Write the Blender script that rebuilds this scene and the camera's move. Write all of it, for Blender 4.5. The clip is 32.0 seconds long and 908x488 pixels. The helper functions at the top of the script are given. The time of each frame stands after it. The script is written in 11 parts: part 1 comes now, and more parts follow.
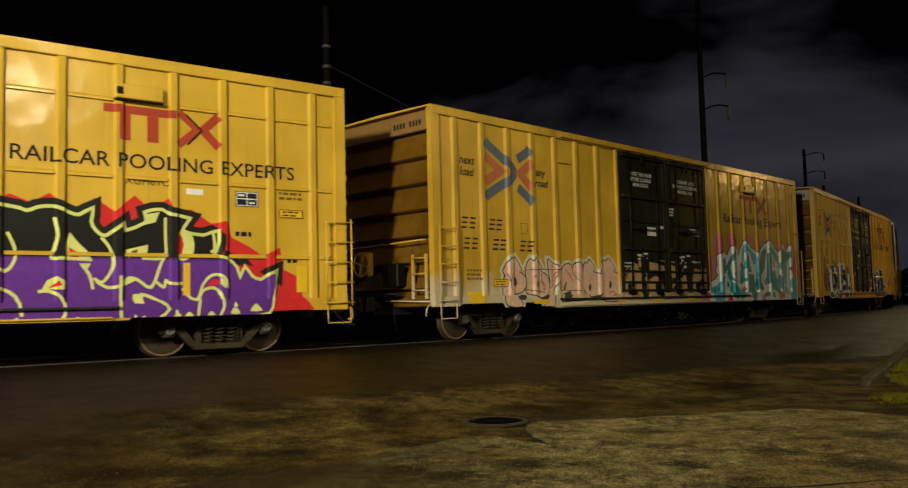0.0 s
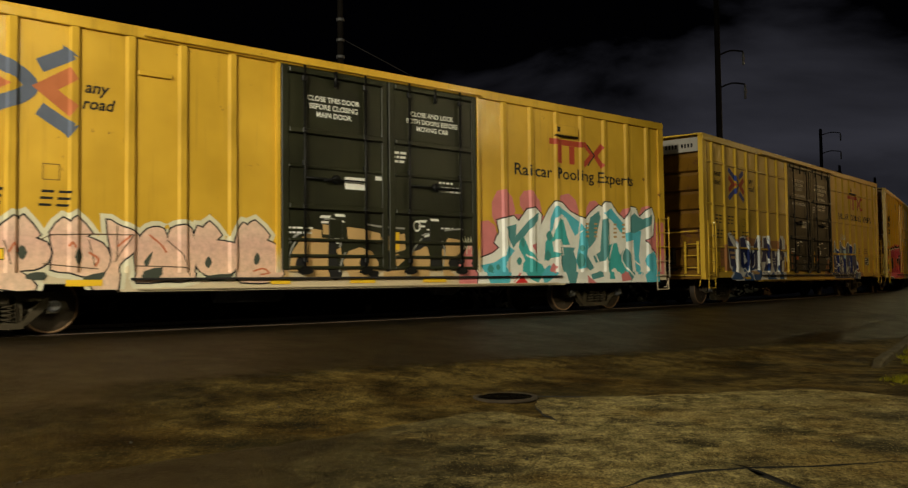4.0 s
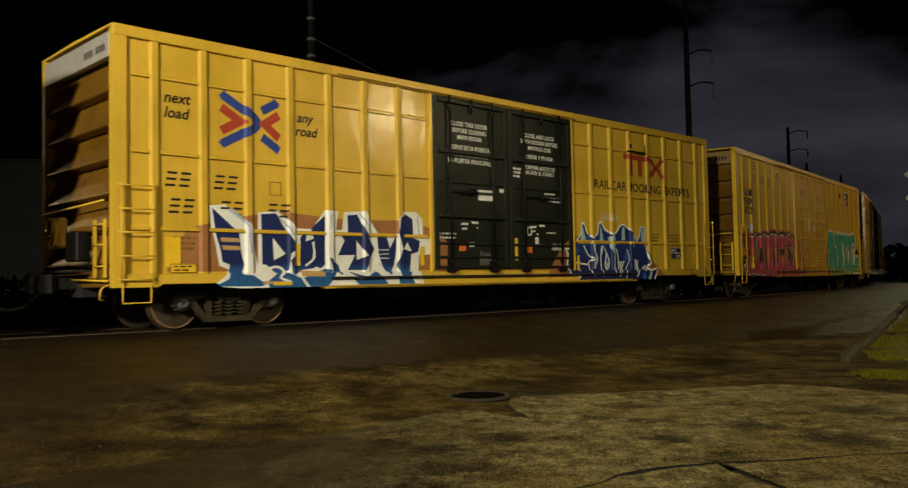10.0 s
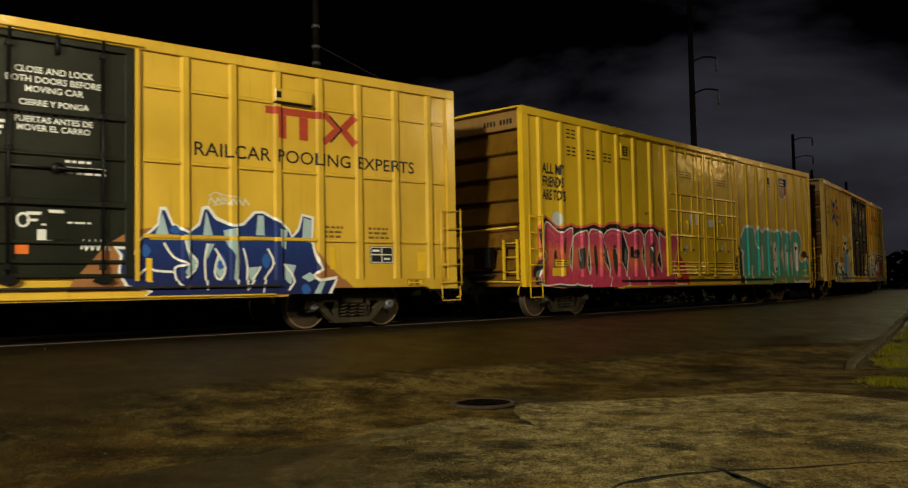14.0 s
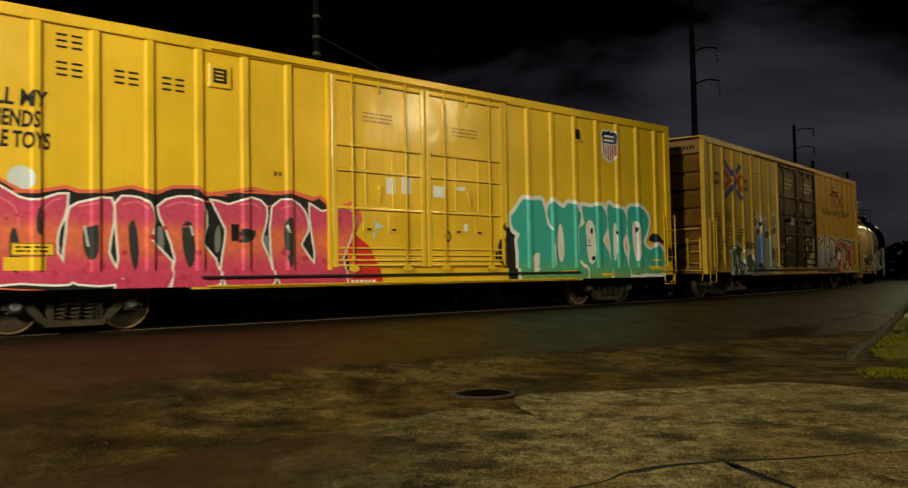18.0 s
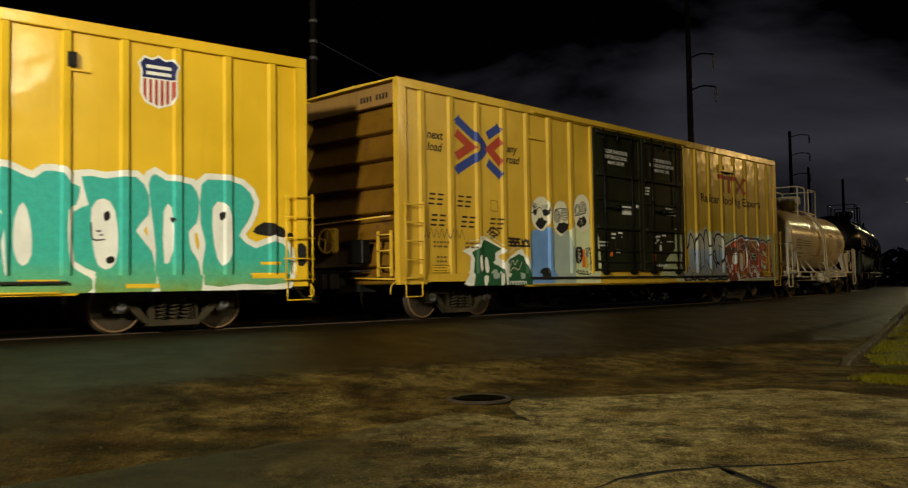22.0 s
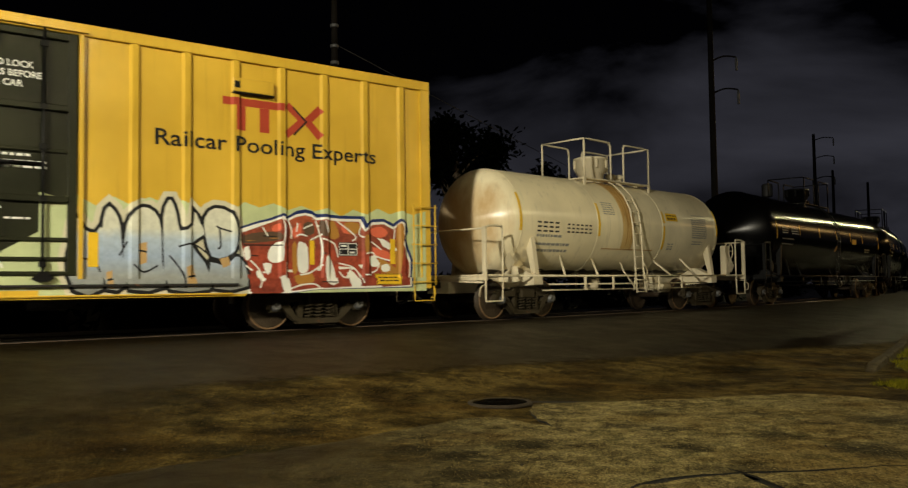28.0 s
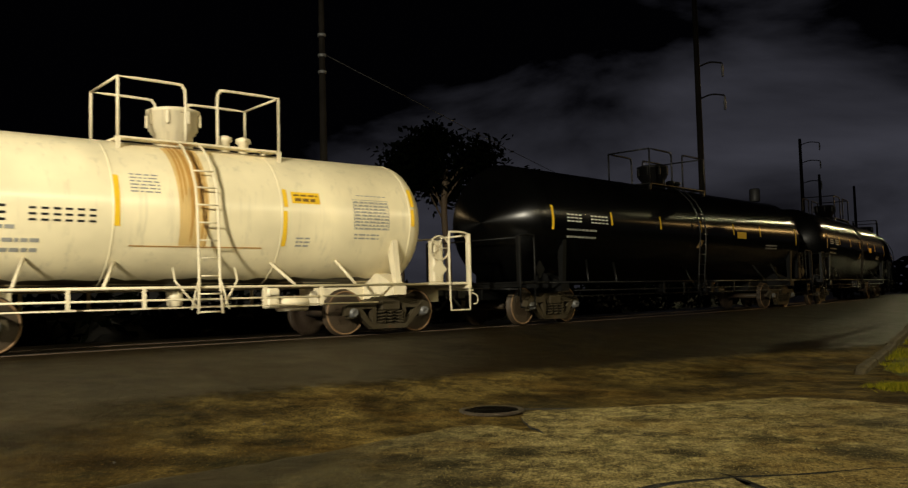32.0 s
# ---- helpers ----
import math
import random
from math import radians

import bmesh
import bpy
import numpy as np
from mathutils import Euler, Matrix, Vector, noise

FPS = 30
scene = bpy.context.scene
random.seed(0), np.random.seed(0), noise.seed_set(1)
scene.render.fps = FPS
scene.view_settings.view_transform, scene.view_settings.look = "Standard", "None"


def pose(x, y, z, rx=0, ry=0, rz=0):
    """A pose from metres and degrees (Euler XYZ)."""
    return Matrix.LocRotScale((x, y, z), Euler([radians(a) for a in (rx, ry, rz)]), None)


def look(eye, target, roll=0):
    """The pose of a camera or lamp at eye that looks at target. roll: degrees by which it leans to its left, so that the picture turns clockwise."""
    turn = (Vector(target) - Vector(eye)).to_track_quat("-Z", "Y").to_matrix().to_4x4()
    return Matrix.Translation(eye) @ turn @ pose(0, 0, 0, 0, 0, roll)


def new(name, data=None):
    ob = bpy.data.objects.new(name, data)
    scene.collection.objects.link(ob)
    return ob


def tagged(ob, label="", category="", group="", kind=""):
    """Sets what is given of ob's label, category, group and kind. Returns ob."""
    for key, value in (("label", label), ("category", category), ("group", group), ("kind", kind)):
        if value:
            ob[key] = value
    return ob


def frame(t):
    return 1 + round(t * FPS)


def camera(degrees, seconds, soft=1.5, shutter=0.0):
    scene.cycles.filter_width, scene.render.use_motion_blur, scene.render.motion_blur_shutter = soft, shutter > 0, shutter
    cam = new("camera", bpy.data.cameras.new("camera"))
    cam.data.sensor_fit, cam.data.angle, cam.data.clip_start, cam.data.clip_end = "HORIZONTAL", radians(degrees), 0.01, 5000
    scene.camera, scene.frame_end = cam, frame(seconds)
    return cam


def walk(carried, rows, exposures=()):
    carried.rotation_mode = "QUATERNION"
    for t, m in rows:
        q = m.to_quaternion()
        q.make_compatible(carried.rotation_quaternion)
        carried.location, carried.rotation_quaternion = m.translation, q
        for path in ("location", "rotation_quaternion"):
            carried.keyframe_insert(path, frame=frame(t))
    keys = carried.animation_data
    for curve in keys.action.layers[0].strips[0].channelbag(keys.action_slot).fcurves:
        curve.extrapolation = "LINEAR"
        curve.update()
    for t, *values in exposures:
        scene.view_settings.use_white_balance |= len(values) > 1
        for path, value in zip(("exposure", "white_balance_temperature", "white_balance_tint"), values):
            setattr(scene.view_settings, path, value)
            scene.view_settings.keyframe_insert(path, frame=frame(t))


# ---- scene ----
# One street crossing at night; a freight train passes a hand-held camera that pans a little.
EYE = 1.35          # eye height over the near pavement
RAIL = 0.595        # top of rail over the near pavement

# camera: seconds, yaw, pitch, roll in degrees
PAN = [
    (0.0, 0.36, 4.16, 1.43), (0.5, 0.5, 4.33, 1.4), (1.0, 0.8, 4.05, 1.35), (1.5, 1.05, 3.42, 1.38), (2.0, 1.3, 3.02, 1.34),
    (2.5, 1.35, 2.81, 1.03), (3.0, 1.44, 2.69, 0.76), (3.5, 1.38, 2.6, 0.7), (5.5, 0.01, 2.46, 0.95), (6.0, 0.0, 2.27, 0.99),
    (6.5, -0.09, 2.29, 1.03), (7.0, -0.04, 2.34, 0.96), (7.5, -0.02, 2.3, 0.89), (8.0, -0.17, 2.15, 0.89), (8.5, -0.72, 2.0, 0.89),
    (9.0, -0.89, 1.91, 0.95), (9.5, -0.87, 1.95, 1.02), (10.0, -0.7, 2.48, 1.13), (10.5, -0.6, 2.96, 1.12), (11.0, -0.67, 2.95, 1.17),
    (11.5, -0.62, 2.96, 1.1), (12.0, -0.55, 2.96, 1.1), (12.5, -0.43, 2.94, 1.07), (13.0, -0.25, 3.01, 1.13), (13.5, -0.35, 2.97, 1.13),
    (14.0, -0.39, 2.95, 1.12), (14.5, -0.44, 2.91, 1.15), (16.5, -0.22, 2.85, 1.16), (17.0, -0.18, 2.62, 1.17), (17.5, -0.25, 2.44, 1.05),
    (18.0, -0.35, 2.33, 1.09), (18.5, -0.57, 2.38, 1.04), (19.0, -0.69, 2.41, 1.03), (19.5, -0.77, 2.45, 1.0), (20.0, -0.78, 2.55, 1.03),
    (20.5, -0.77, 2.68, 1.01), (21.0, -0.61, 2.73, 0.98), (21.5, -0.65, 2.75, 0.97), (22.0, -0.62, 2.65, 0.89), (22.5, -0.66, 2.66, 0.91),
    (23.0, -0.58, 2.87, 0.85), (23.5, -0.4, 2.96, 0.96), (24.0, -0.25, 3.06, 0.94), (24.5, -0.1, 3.11, 0.92), (25.0, 0.16, 3.14, 0.94),
    (25.5, 0.39, 3.17, 0.89), (27.5, 0.85, 3.03, 0.78), (28.0, 0.76, 2.92, 0.81), (28.5, 0.66, 2.86, 0.82), (29.0, 0.23, 2.85, 0.88),
    (29.5, -0.19, 2.97, 0.91), (30.0, -0.42, 3.08, 0.97), (30.5, -0.35, 3.28, 1.18), (31.0, -0.25, 3.47, 1.25), (31.5, -0.01, 3.52, 1.28),
    (32.0, 0.1, 3.44, 1.48),
]
cam = camera(55.98, 32.0, soft=1.3, shutter=0.4)
walk(cam, [(t, pose(0, 0, EYE, 90 + p, r, y)) for t, y, p, r in PAN],
     exposures=[(0.0, 0.0), (26.0, 0.0), (29.5, 0.2), (32.0, 0.44)])

# ---- the track's line: near side of the cars, bending away from the camera
GRID = np.arange(-140.0, 330.0, 0.25)


def soft_ramp(x, w=5.0):
    return w * np.logaddexp(0, x / w)


HEADING = 0.63737 + 0.00791 * soft_ramp(GRID + 12.74) - 0.00209 * soft_ramp(GRID - 28.0) - 0.0058 * soft_ramp(GRID - 130.0)
_c, _s = np.cos(HEADING), np.sin(HEADING)
LINE_X = np.concatenate([[0], np.cumsum((_c[1:] + _c[:-1]) * 0.125)])
LINE_Y = np.concatenate([[0], np.cumsum((_s[1:] + _s[:-1]) * 0.125)])
_i0 = int(round(140.0 / 0.25))
LINE_X -= LINE_X[_i0]
LINE_Y += 18.355 - LINE_Y[_i0]
HALF = 1.60         # half the width of a car


def on_line(s, off=0.0):
    """A point of the track's line, off metres beyond the near side of the cars."""
    h = np.interp(s, GRID, HEADING)
    return np.interp(s, GRID, LINE_X) - math.sin(h) * off, np.interp(s, GRID, LINE_Y) + math.cos(h) * off


# how far the train has come: metres along the line at which the first car gap's far end stands
RUN = [(0.0, -0.8), (0.5, -2.11), (1.0, -3.42), (1.5, -4.74), (2.0, -6.07), (2.5, -7.4), (3.0, -8.75), (3.5, -10.1), (4.5, -12.75), (5.5, -15.42),
       (6.0, -16.76), (6.5, -18.12), (7.0, -19.49), (7.5, -20.88), (8.0, -22.27), (8.5, -23.66), (9.0, -25.04), (9.5, -26.43), (10.0, -27.83),
       (10.5, -29.24), (11.0, -30.67), (11.5, -32.11), (12.0, -33.56), (12.5, -34.99), (13.0, -36.4), (13.5, -37.82), (14.0, -39.27),
       (14.5, -40.76), (16.5, -46.82), (17.0, -48.35), (17.5, -49.89), (18.0, -51.42), (18.5, -52.97), (19.0, -54.51), (19.5, -56.06),
       (20.0, -57.6), (20.5, -59.14), (21.0, -60.68), (21.5, -62.22), (22.0, -63.75), (22.5, -65.27), (23.0, -66.81), (24.0, -69.89),
       (25.0, -72.96), (25.5, -74.49), (27.5, -80.57), (28.5, -83.62), (29.5, -86.69), (30.5, -89.75), (31.0, -91.27), (32.0, -94.3)]
RUN_T, RUN_S = [r[0] for r in RUN], [r[1] for r in RUN]


def run_at(t):
    return float(np.interp(t, RUN_T, RUN_S))


def car_pose(t, centre, bogie):
    """The pose at t of a car whose middle is `centre` along the train, on two bogies `bogie` metres from it."""
    s = run_at(t) + centre
    xa, ya = on_line(s - bogie, 0.0)
    xb, yb = on_line(s + bogie, 0.0)
    a = math.atan2(yb - ya, xb - xa)
    return pose((xa + xb) / 2 - math.sin(a) * HALF, (ya + yb) / 2 + math.cos(a) * HALF, RAIL, 0, 0, math.degrees(a))


# ---- night sky: low cloud, faintly lit from the town
world = bpy.data.worlds.new("night")
scene.world = world
world.use_nodes = True
wn, wl = world.node_tree.nodes, world.node_tree.links
wn.clear()
w_out, w_bg = wn.new("ShaderNodeOutputWorld"), wn.new("ShaderNodeBackground")
w_co, w_map = wn.new("ShaderNodeTexCoord"), wn.new("ShaderNodeMapping")
w_map.inputs["Scale"].default_value = (1.0, 1.0, 2.5)
w_map.inputs["Rotation"].default_value = (0.0, 0.28, 0.0)
w_map.inputs["Location"].default_value = (1.62, 0.7, 0.42)
w_n1, w_n2 = wn.new("ShaderNodeTexNoise"), wn.new("ShaderNodeTexNoise")
w_n1.inputs["Scale"].default_value, w_n1.inputs["Detail"].default_value, w_n1.inputs["Roughness"].default_value = 3.1, 7, 0.5
w_n1.inputs["Distortion"].default_value = 0.35
w_n2.inputs["Scale"].default_value, w_n2.inputs["Detail"].default_value = 1.3, 2
w_ramp = wn.new("ShaderNodeValToRGB")
w_ramp.color_ramp.elements[0].position, w_ramp.color_ramp.elements[0].color = 0.34, (0.0003, 0.0003, 0.0005, 1)
w_ramp.color_ramp.elements[1].position, w_ramp.color_ramp.elements[1].color = 0.80, (0.032, 0.032, 0.041, 1)
w_mul = wn.new("ShaderNodeMath")
w_mul.operation = "MULTIPLY_ADD"
w_mul.inputs[1].default_value, w_mul.inputs[2].default_value = 1.2, 0.0
w_add = wn.new("ShaderNodeMath")
w_add.operation = "ADD"
w_dot = wn.new("ShaderNodeVectorMath")
w_dot.operation = "DOT_PRODUCT"
w_dot.inputs[1].default_value = (0.35, 0.80, -1.20)
w_glow = wn.new("ShaderNodeMapRange")
w_glow.inputs["From Min"].default_value, w_glow.inputs["From Max"].default_value = 0.36, 0.70
w_glow.inputs["To Min"].default_value, w_glow.inputs["To Max"].default_value = -0.43, -0.04
wl.new(w_co.outputs["Generated"], w_map.inputs["Vector"])
wl.new(w_map.outputs[0], w_n1.inputs["Vector"])
wl.new(w_map.outputs[0], w_n2.inputs["Vector"])
wl.new(w_n1.outputs["Fac"], w_mul.inputs[0])
wl.new(w_co.outputs["Generated"], w_dot.inputs[0])
wl.new(w_dot.outputs["Value"], w_glow.inputs["Value"])
wl.new(w_glow.outputs[0], w_mul.inputs[2])
wl.new(w_mul.outputs[0], w_ramp.inputs["Fac"])
wl.new(w_ramp.outputs["Color"], w_bg.inputs["Color"])
wl.new(w_bg.outputs[0], w_out.inputs["Surface"])
w_bg.inputs["Strength"].default_value = 1.0


def street_light(name, place, power, colour, radius, aim=None, cone=150, blend=0.5):
    """The light of a street lantern that stands outside the view."""
    data = bpy.data.lights.new(name, "SPOT")
    data.energy, data.color, data.shadow_soft_size = power, colour, radius
    data.spot_size, data.spot_blend = radians(cone), blend
    ob = new(name, data)
    ob.matrix_world = look(place, aim or (place[0], place[1] + 0.01, 0))
    return ob


street_light("lantern_behind_the_camera", (-12.0, -15.0, 11.0), 45800, (1.0, 0.92, 0.71), 0.9, (-8.4, 12.5, 2.5), 66, 1.0)
street_light("lantern_across_the_street", (9.0, -0.6, 10.0), 3100, (1.0, 0.86, 0.52), 0.22, (-9.0, 13.0, 3.0), 130, 1.0)
street_light("lantern_by_the_verge", (23.0, 15.0, 9.5), 2600, (1.0, 0.84, 0.46), 0.3, (8.0, 12.5, 0.0), 78)
street_light("yard_light_beyond_the_track", (-40.0, 46.0, 13.0), 3000, (1.0, 0.70, 0.34), 0.8, (-6.0, 18.0, 2.5), 24, 0.8)
street_light("mast_light_down_the_line", (60.0, 86.0, 20.0), 15500, (1.0, 0.88, 0.46), 0.5, (24.0, 46.0, 3.0), 34)
street_light("lamp_of_the_loading_dock", (20.4, 61.0, 3.4), 260, (1.0, 0.50, 0.16), 0.1, (20.0, 61.0, 1.0), 110)
street_light("lantern_down_the_street", (46.0, 42.0, 11.0), 6500, (1.0, 0.60, 0.20), 0.5, (20.0, 41.0, 5.0), 46, 0.8)

# ---- materials
def shader(name):
    m = bpy.data.materials.new(name)
    m.use_nodes = True
    nt = m.node_tree
    return m, nt, nt.nodes["Principled BSDF"]


def noise_node(nt, scale, detail=4, rough=0.55, stretch=None, rnd=False):
    co = nt.nodes.new("ShaderNodeTexCoord")
    tex = nt.nodes.new("ShaderNodeTexNoise")
    tex.inputs["Scale"].default_value, tex.inputs["Detail"].default_value, tex.inputs["Roughness"].default_value = scale, detail, rough
    mp = nt.nodes.new("ShaderNodeMapping")
    if stretch:
        mp.inputs["Scale"].default_value = stretch
    nt.links.new(co.outputs["Object"], mp.inputs["Vector"])
    nt.links.new(mp.outputs[0], tex.inputs["Vector"])
    return tex


def ramp_node(nt, fac, a, b, ca, cb):
    r = nt.nodes.new("ShaderNodeValToRGB")
    e = r.color_ramp.elements
    e[0].position, e[0].color = a, (*ca, 1)
    e[1].position, e[1].color = b, (*cb, 1)
    nt.links.new(fac, r.inputs["Fac"])
    return r.outputs["Color"]


def mix_node(nt, fac, a, b, mode="MIX"):
    n = nt.nodes.new("ShaderNodeMix")
    n.data_type, n.blend_type = "RGBA", mode
    for sock, v in ((n.inputs[0], fac), (n.inputs[6], a), (n.inputs[7], b)):
        if isinstance(v, (int, float)):
            sock.default_value = v
        elif isinstance(v, tuple):
            sock.default_value = (*v, 1)
        else:
            nt.links.new(v, sock)
    return n.outputs[2]


def bump_node(nt, bsdf, height, strength, dist=0.02):
    b = nt.nodes.new("ShaderNodeBump")
    b.inputs["Strength"].default_value, b.inputs["Distance"].default_value = strength, dist
    nt.links.new(height, b.inputs["Height"])
    nt.links.new(b.outputs[0], bsdf.inputs["Normal"])


def painted(name, colour, rough=0.4, grime=0.35, rust=0.0, wavy=0.15, metal=0.0, streak=True, spec=0.5, dust=None, coat=0.0):
    """Sprayed or rolled paint on steel: faded patches, run-down grime, a few rust spots, sheet that is not quite flat."""
    m, nt, b = shader(name)
    faded = tuple(min(1.0, c * 1.14 + min(0.012, 1.2 * c)) for c in colour)
    dull = tuple(c * (1 - 0.35 * grime) for c in colour)
    big = noise_node(nt, 0.7, 3)
    col = ramp_node(nt, big.outputs["Fac"], 0.32, 0.7, dull, faded)
    if streak:
        run = noise_node(nt, 1.0, 5, 0.6, (6.5, 6.5, 0.35))
        dirt = ramp_node(nt, run.outputs["Fac"], 0.55, 0.82, (0, 0, 0), (1, 1, 1))
        dm = nt.nodes.new("ShaderNodeMath")
        dm.operation = "MULTIPLY"
        dm.inputs[1].default_value = grime
        nt.links.new(dirt, dm.inputs[0])
        col = mix_node(nt, dm.outputs[0], col, tuple(0.3 * c + 0.002 for c in colour))
    if rust:
        spot = noise_node(nt, 3.0, 8, 0.7)
        rm = ramp_node(nt, spot.outputs["Fac"], 0.66 - 0.1 * rust, 0.70 - 0.08 * rust, (0, 0, 0), (1, 1, 1))
        col = mix_node(nt, rm, col, (0.11, 0.045, 0.018))
    if dust:
        # pale road dust, thickest low down and broken up by the weather
        co, sep = nt.nodes.new("ShaderNodeTexCoord"), nt.nodes.new("ShaderNodeSeparateXYZ")
        nt.links.new(co.outputs["Object"], sep.inputs[0])
        up = nt.nodes.new("ShaderNodeMapRange")
        up.inputs["From Min"].default_value, up.inputs["From Max"].default_value = 1.0, 2.0
        up.inputs["To Min"].default_value, up.inputs["To Max"].default_value = 0.5, -0.45
        nt.links.new(sep.outputs["Z"], up.inputs["Value"])
        cl = noise_node(nt, 2.2, 6, 0.65)
        ad = nt.nodes.new("ShaderNodeMath")
        ad.operation = "ADD"
        nt.links.new(up.outputs[0], ad.inputs[0])
        nt.links.new(cl.outputs["Fac"], ad.inputs[1])
        col = mix_node(nt, ramp_node(nt, ad.outputs[0], 0.50, 0.92, (0, 0, 0), (0.9, 0.9, 0.9)), col, dust)
    nt.links.new(col, b.inputs["Base Color"])
    fine = noise_node(nt, 26.0, 3)
    rr = ramp_node(nt, fine.outputs["Fac"], 0.3, 0.75, (rough * 0.8,) * 3, (min(1, rough * 1.3),) * 3)
    nt.links.new(rr, b.inputs["Roughness"])
    b.inputs["Metallic"].default_value = metal
    b.inputs["Specular IOR Level"].default_value = spec
    if wavy:
        wv = noise_node(nt, 1.7, 2, 0.5)
        bump_node(nt, b, wv.outputs["Fac"], wavy, 0.06)
        if coat:
            b.inputs["Coat Weight"].default_value, b.inputs["Coat Roughness"].default_value = coat, 0.18
            nt.links.new(b.inputs["Normal"].links[0].from_socket, b.inputs["Coat Normal"])
    return m


def plain_paint(name, colour, rough=0.5):
    """A stencil or spray colour: thin and a little uneven."""
    m, nt, b = shader(name)
    n = noise_node(nt, 2.4, 5, 0.6)
    nt.links.new(ramp_node(nt, n.outputs["Fac"], 0.3, 0.75, tuple(c * 0.86 for c in colour), tuple(min(1, c * 1.1 + 0.006) for c in colour)), b.inputs["Base Color"])
    b.inputs["Roughness"].default_value = rough
    b.inputs["Specular IOR Level"].default_value = 0.25
    return m


M_YELLOW = painted("boxcar_yellow", (0.615, 0.385, 0.026), 0.45, 0.32, 0.0, 0.3, spec=0.35, coat=0.36)
M_YELLOW_OLD = painted("boxcar_yellow_weathered", (0.57, 0.342, 0.020), 0.5, 0.5, 0.05, 0.25, spec=0.3, coat=0.28, dust=(0.55, 0.47, 0.33))
M_YELLOW_NEW = painted("boxcar_yellow_bright", (0.71, 0.450, 0.009), 0.42, 0.22, 0.0, 0.3, spec=0.35, coat=0.36)
POST = {M_YELLOW: painted("post_yellow", (0.575, 0.36, 0.024), 0.55, 0.32, 0.0, 0.2, spec=0.25),
        M_YELLOW_OLD: painted("post_yellow_weathered", (0.53, 0.32, 0.019), 0.55, 0.5, 0.05, 0.2, spec=0.25, dust=(0.55, 0.47, 0.33)),
        M_YELLOW_NEW: painted("post_yellow_bright", (0.67, 0.425, 0.009), 0.55, 0.22, 0.0, 0.2, spec=0.25)}
# brown at about a quarter of the side yellow's tone, streaked and rust-spotted
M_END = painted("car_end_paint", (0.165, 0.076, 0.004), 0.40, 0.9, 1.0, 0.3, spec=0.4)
M_BONE = painted("end_band_pale", (0.25, 0.135, 0.03), 0.5, 0.6, 0.0, 0.0)
M_WHITEBAND = painted("end_band_white", (0.33, 0.31, 0.27), 0.5, 0.5, 0.0, 0.0)
M_BLACKDOOR = painted("door_black", (0.0058, 0.0068, 0.0040), 0.40, 0.25, 0.0, 0.3, spec=0.22)
M_OLIVEDOOR = painted("door_olive_black", (0.0095, 0.0105, 0.0045), 0.42, 0.4, 0.0, 0.3, spec=0.22)
M_BLACKTRIM = painted("door_gear_black", (0.002, 0.002, 0.002), 0.45, 0.1, 0.0, 0.0, streak=False, spec=0.22)
M_CREAM = painted("tank_cream", (0.80, 0.71, 0.48), 0.30, 0.42, 0.0, 0.06)
M_CREAMFRAME = painted("tank_frame_cream", (0.68, 0.60, 0.42), 0.45, 0.5, 0.12, 0.0)
M_TANKBLACK = painted("tank_black", (0.0006, 0.0006, 0.0006), 0.11, 0.1, 0.0, 0.0, spec=0.2)
for tank_paint, gloss in ((M_TANKBLACK, 0.26), (M_CREAM, 0.30)):
    nt, b = tank_paint.node_tree, tank_paint.node_tree.nodes["Principled BSDF"]
    along = nt.nodes.new("ShaderNodeTangent")       # rolled plate: gloss drawn out along the shell
    along.direction_type, along.axis = "RADIAL", "X"
    nt.links.new(along.outputs[0], b.inputs["Tangent"])
    nt.links.remove(b.inputs["Roughness"].links[0])
    b.inputs["Roughness"].default_value, b.inputs["Anisotropic"].default_value, b.inputs["Anisotropic Rotation"].default_value = gloss, 0.92, 0.25
nt, b = M_CREAM.node_tree, M_CREAM.node_tree.nodes["Principled BSDF"]
sep = nt.nodes.new("ShaderNodeSeparateXYZ")          # brown tint with a ragged edge over the leading head
nt.links.new(nt.nodes.new("ShaderNodeTexCoord").outputs["Object"], sep.inputs[0])
head_noise = noise_node(nt, 1.6, 6, 0.62, (1.0, 1.0, 0.5))
reach = nt.nodes.new("ShaderNodeMath")
reach.operation, reach.inputs[1].default_value = "MULTIPLY_ADD", -0.75
nt.links.new(sep.outputs["X"], reach.inputs[0])
nt.links.new(head_noise.outputs["Fac"], reach.inputs[2])
amount = nt.nodes.new("ShaderNodeMapRange")
for key, v in (("From Min", 4.12), ("From Max", 4.5), ("To Min", 0.0), ("To Max", 0.8)):
    amount.inputs[key].default_value = v
nt.links.new(reach.outputs[0], amount.inputs["Value"])
clean = b.inputs["Base Color"].links[0].from_socket
nt.links.new(mix_node(nt, amount.outputs[0], clean, (0.48, 0.27, 0.08)), b.inputs["Base Color"])
M_UNDER = painted("underframe_black", (0.006, 0.005, 0.004), 0.8, 0.4, 0.1, 0.0, streak=False)
M_IRON = painted("bogie_iron", (0.032, 0.0235, 0.010), 0.7, 0.5, 0.1, 0.1, streak=False, spec=0.2)
M_WHEEL = painted("wheel_rust", (0.024, 0.012, 0.005), 0.66, 0.5, 0.2, 0.0, streak=False)
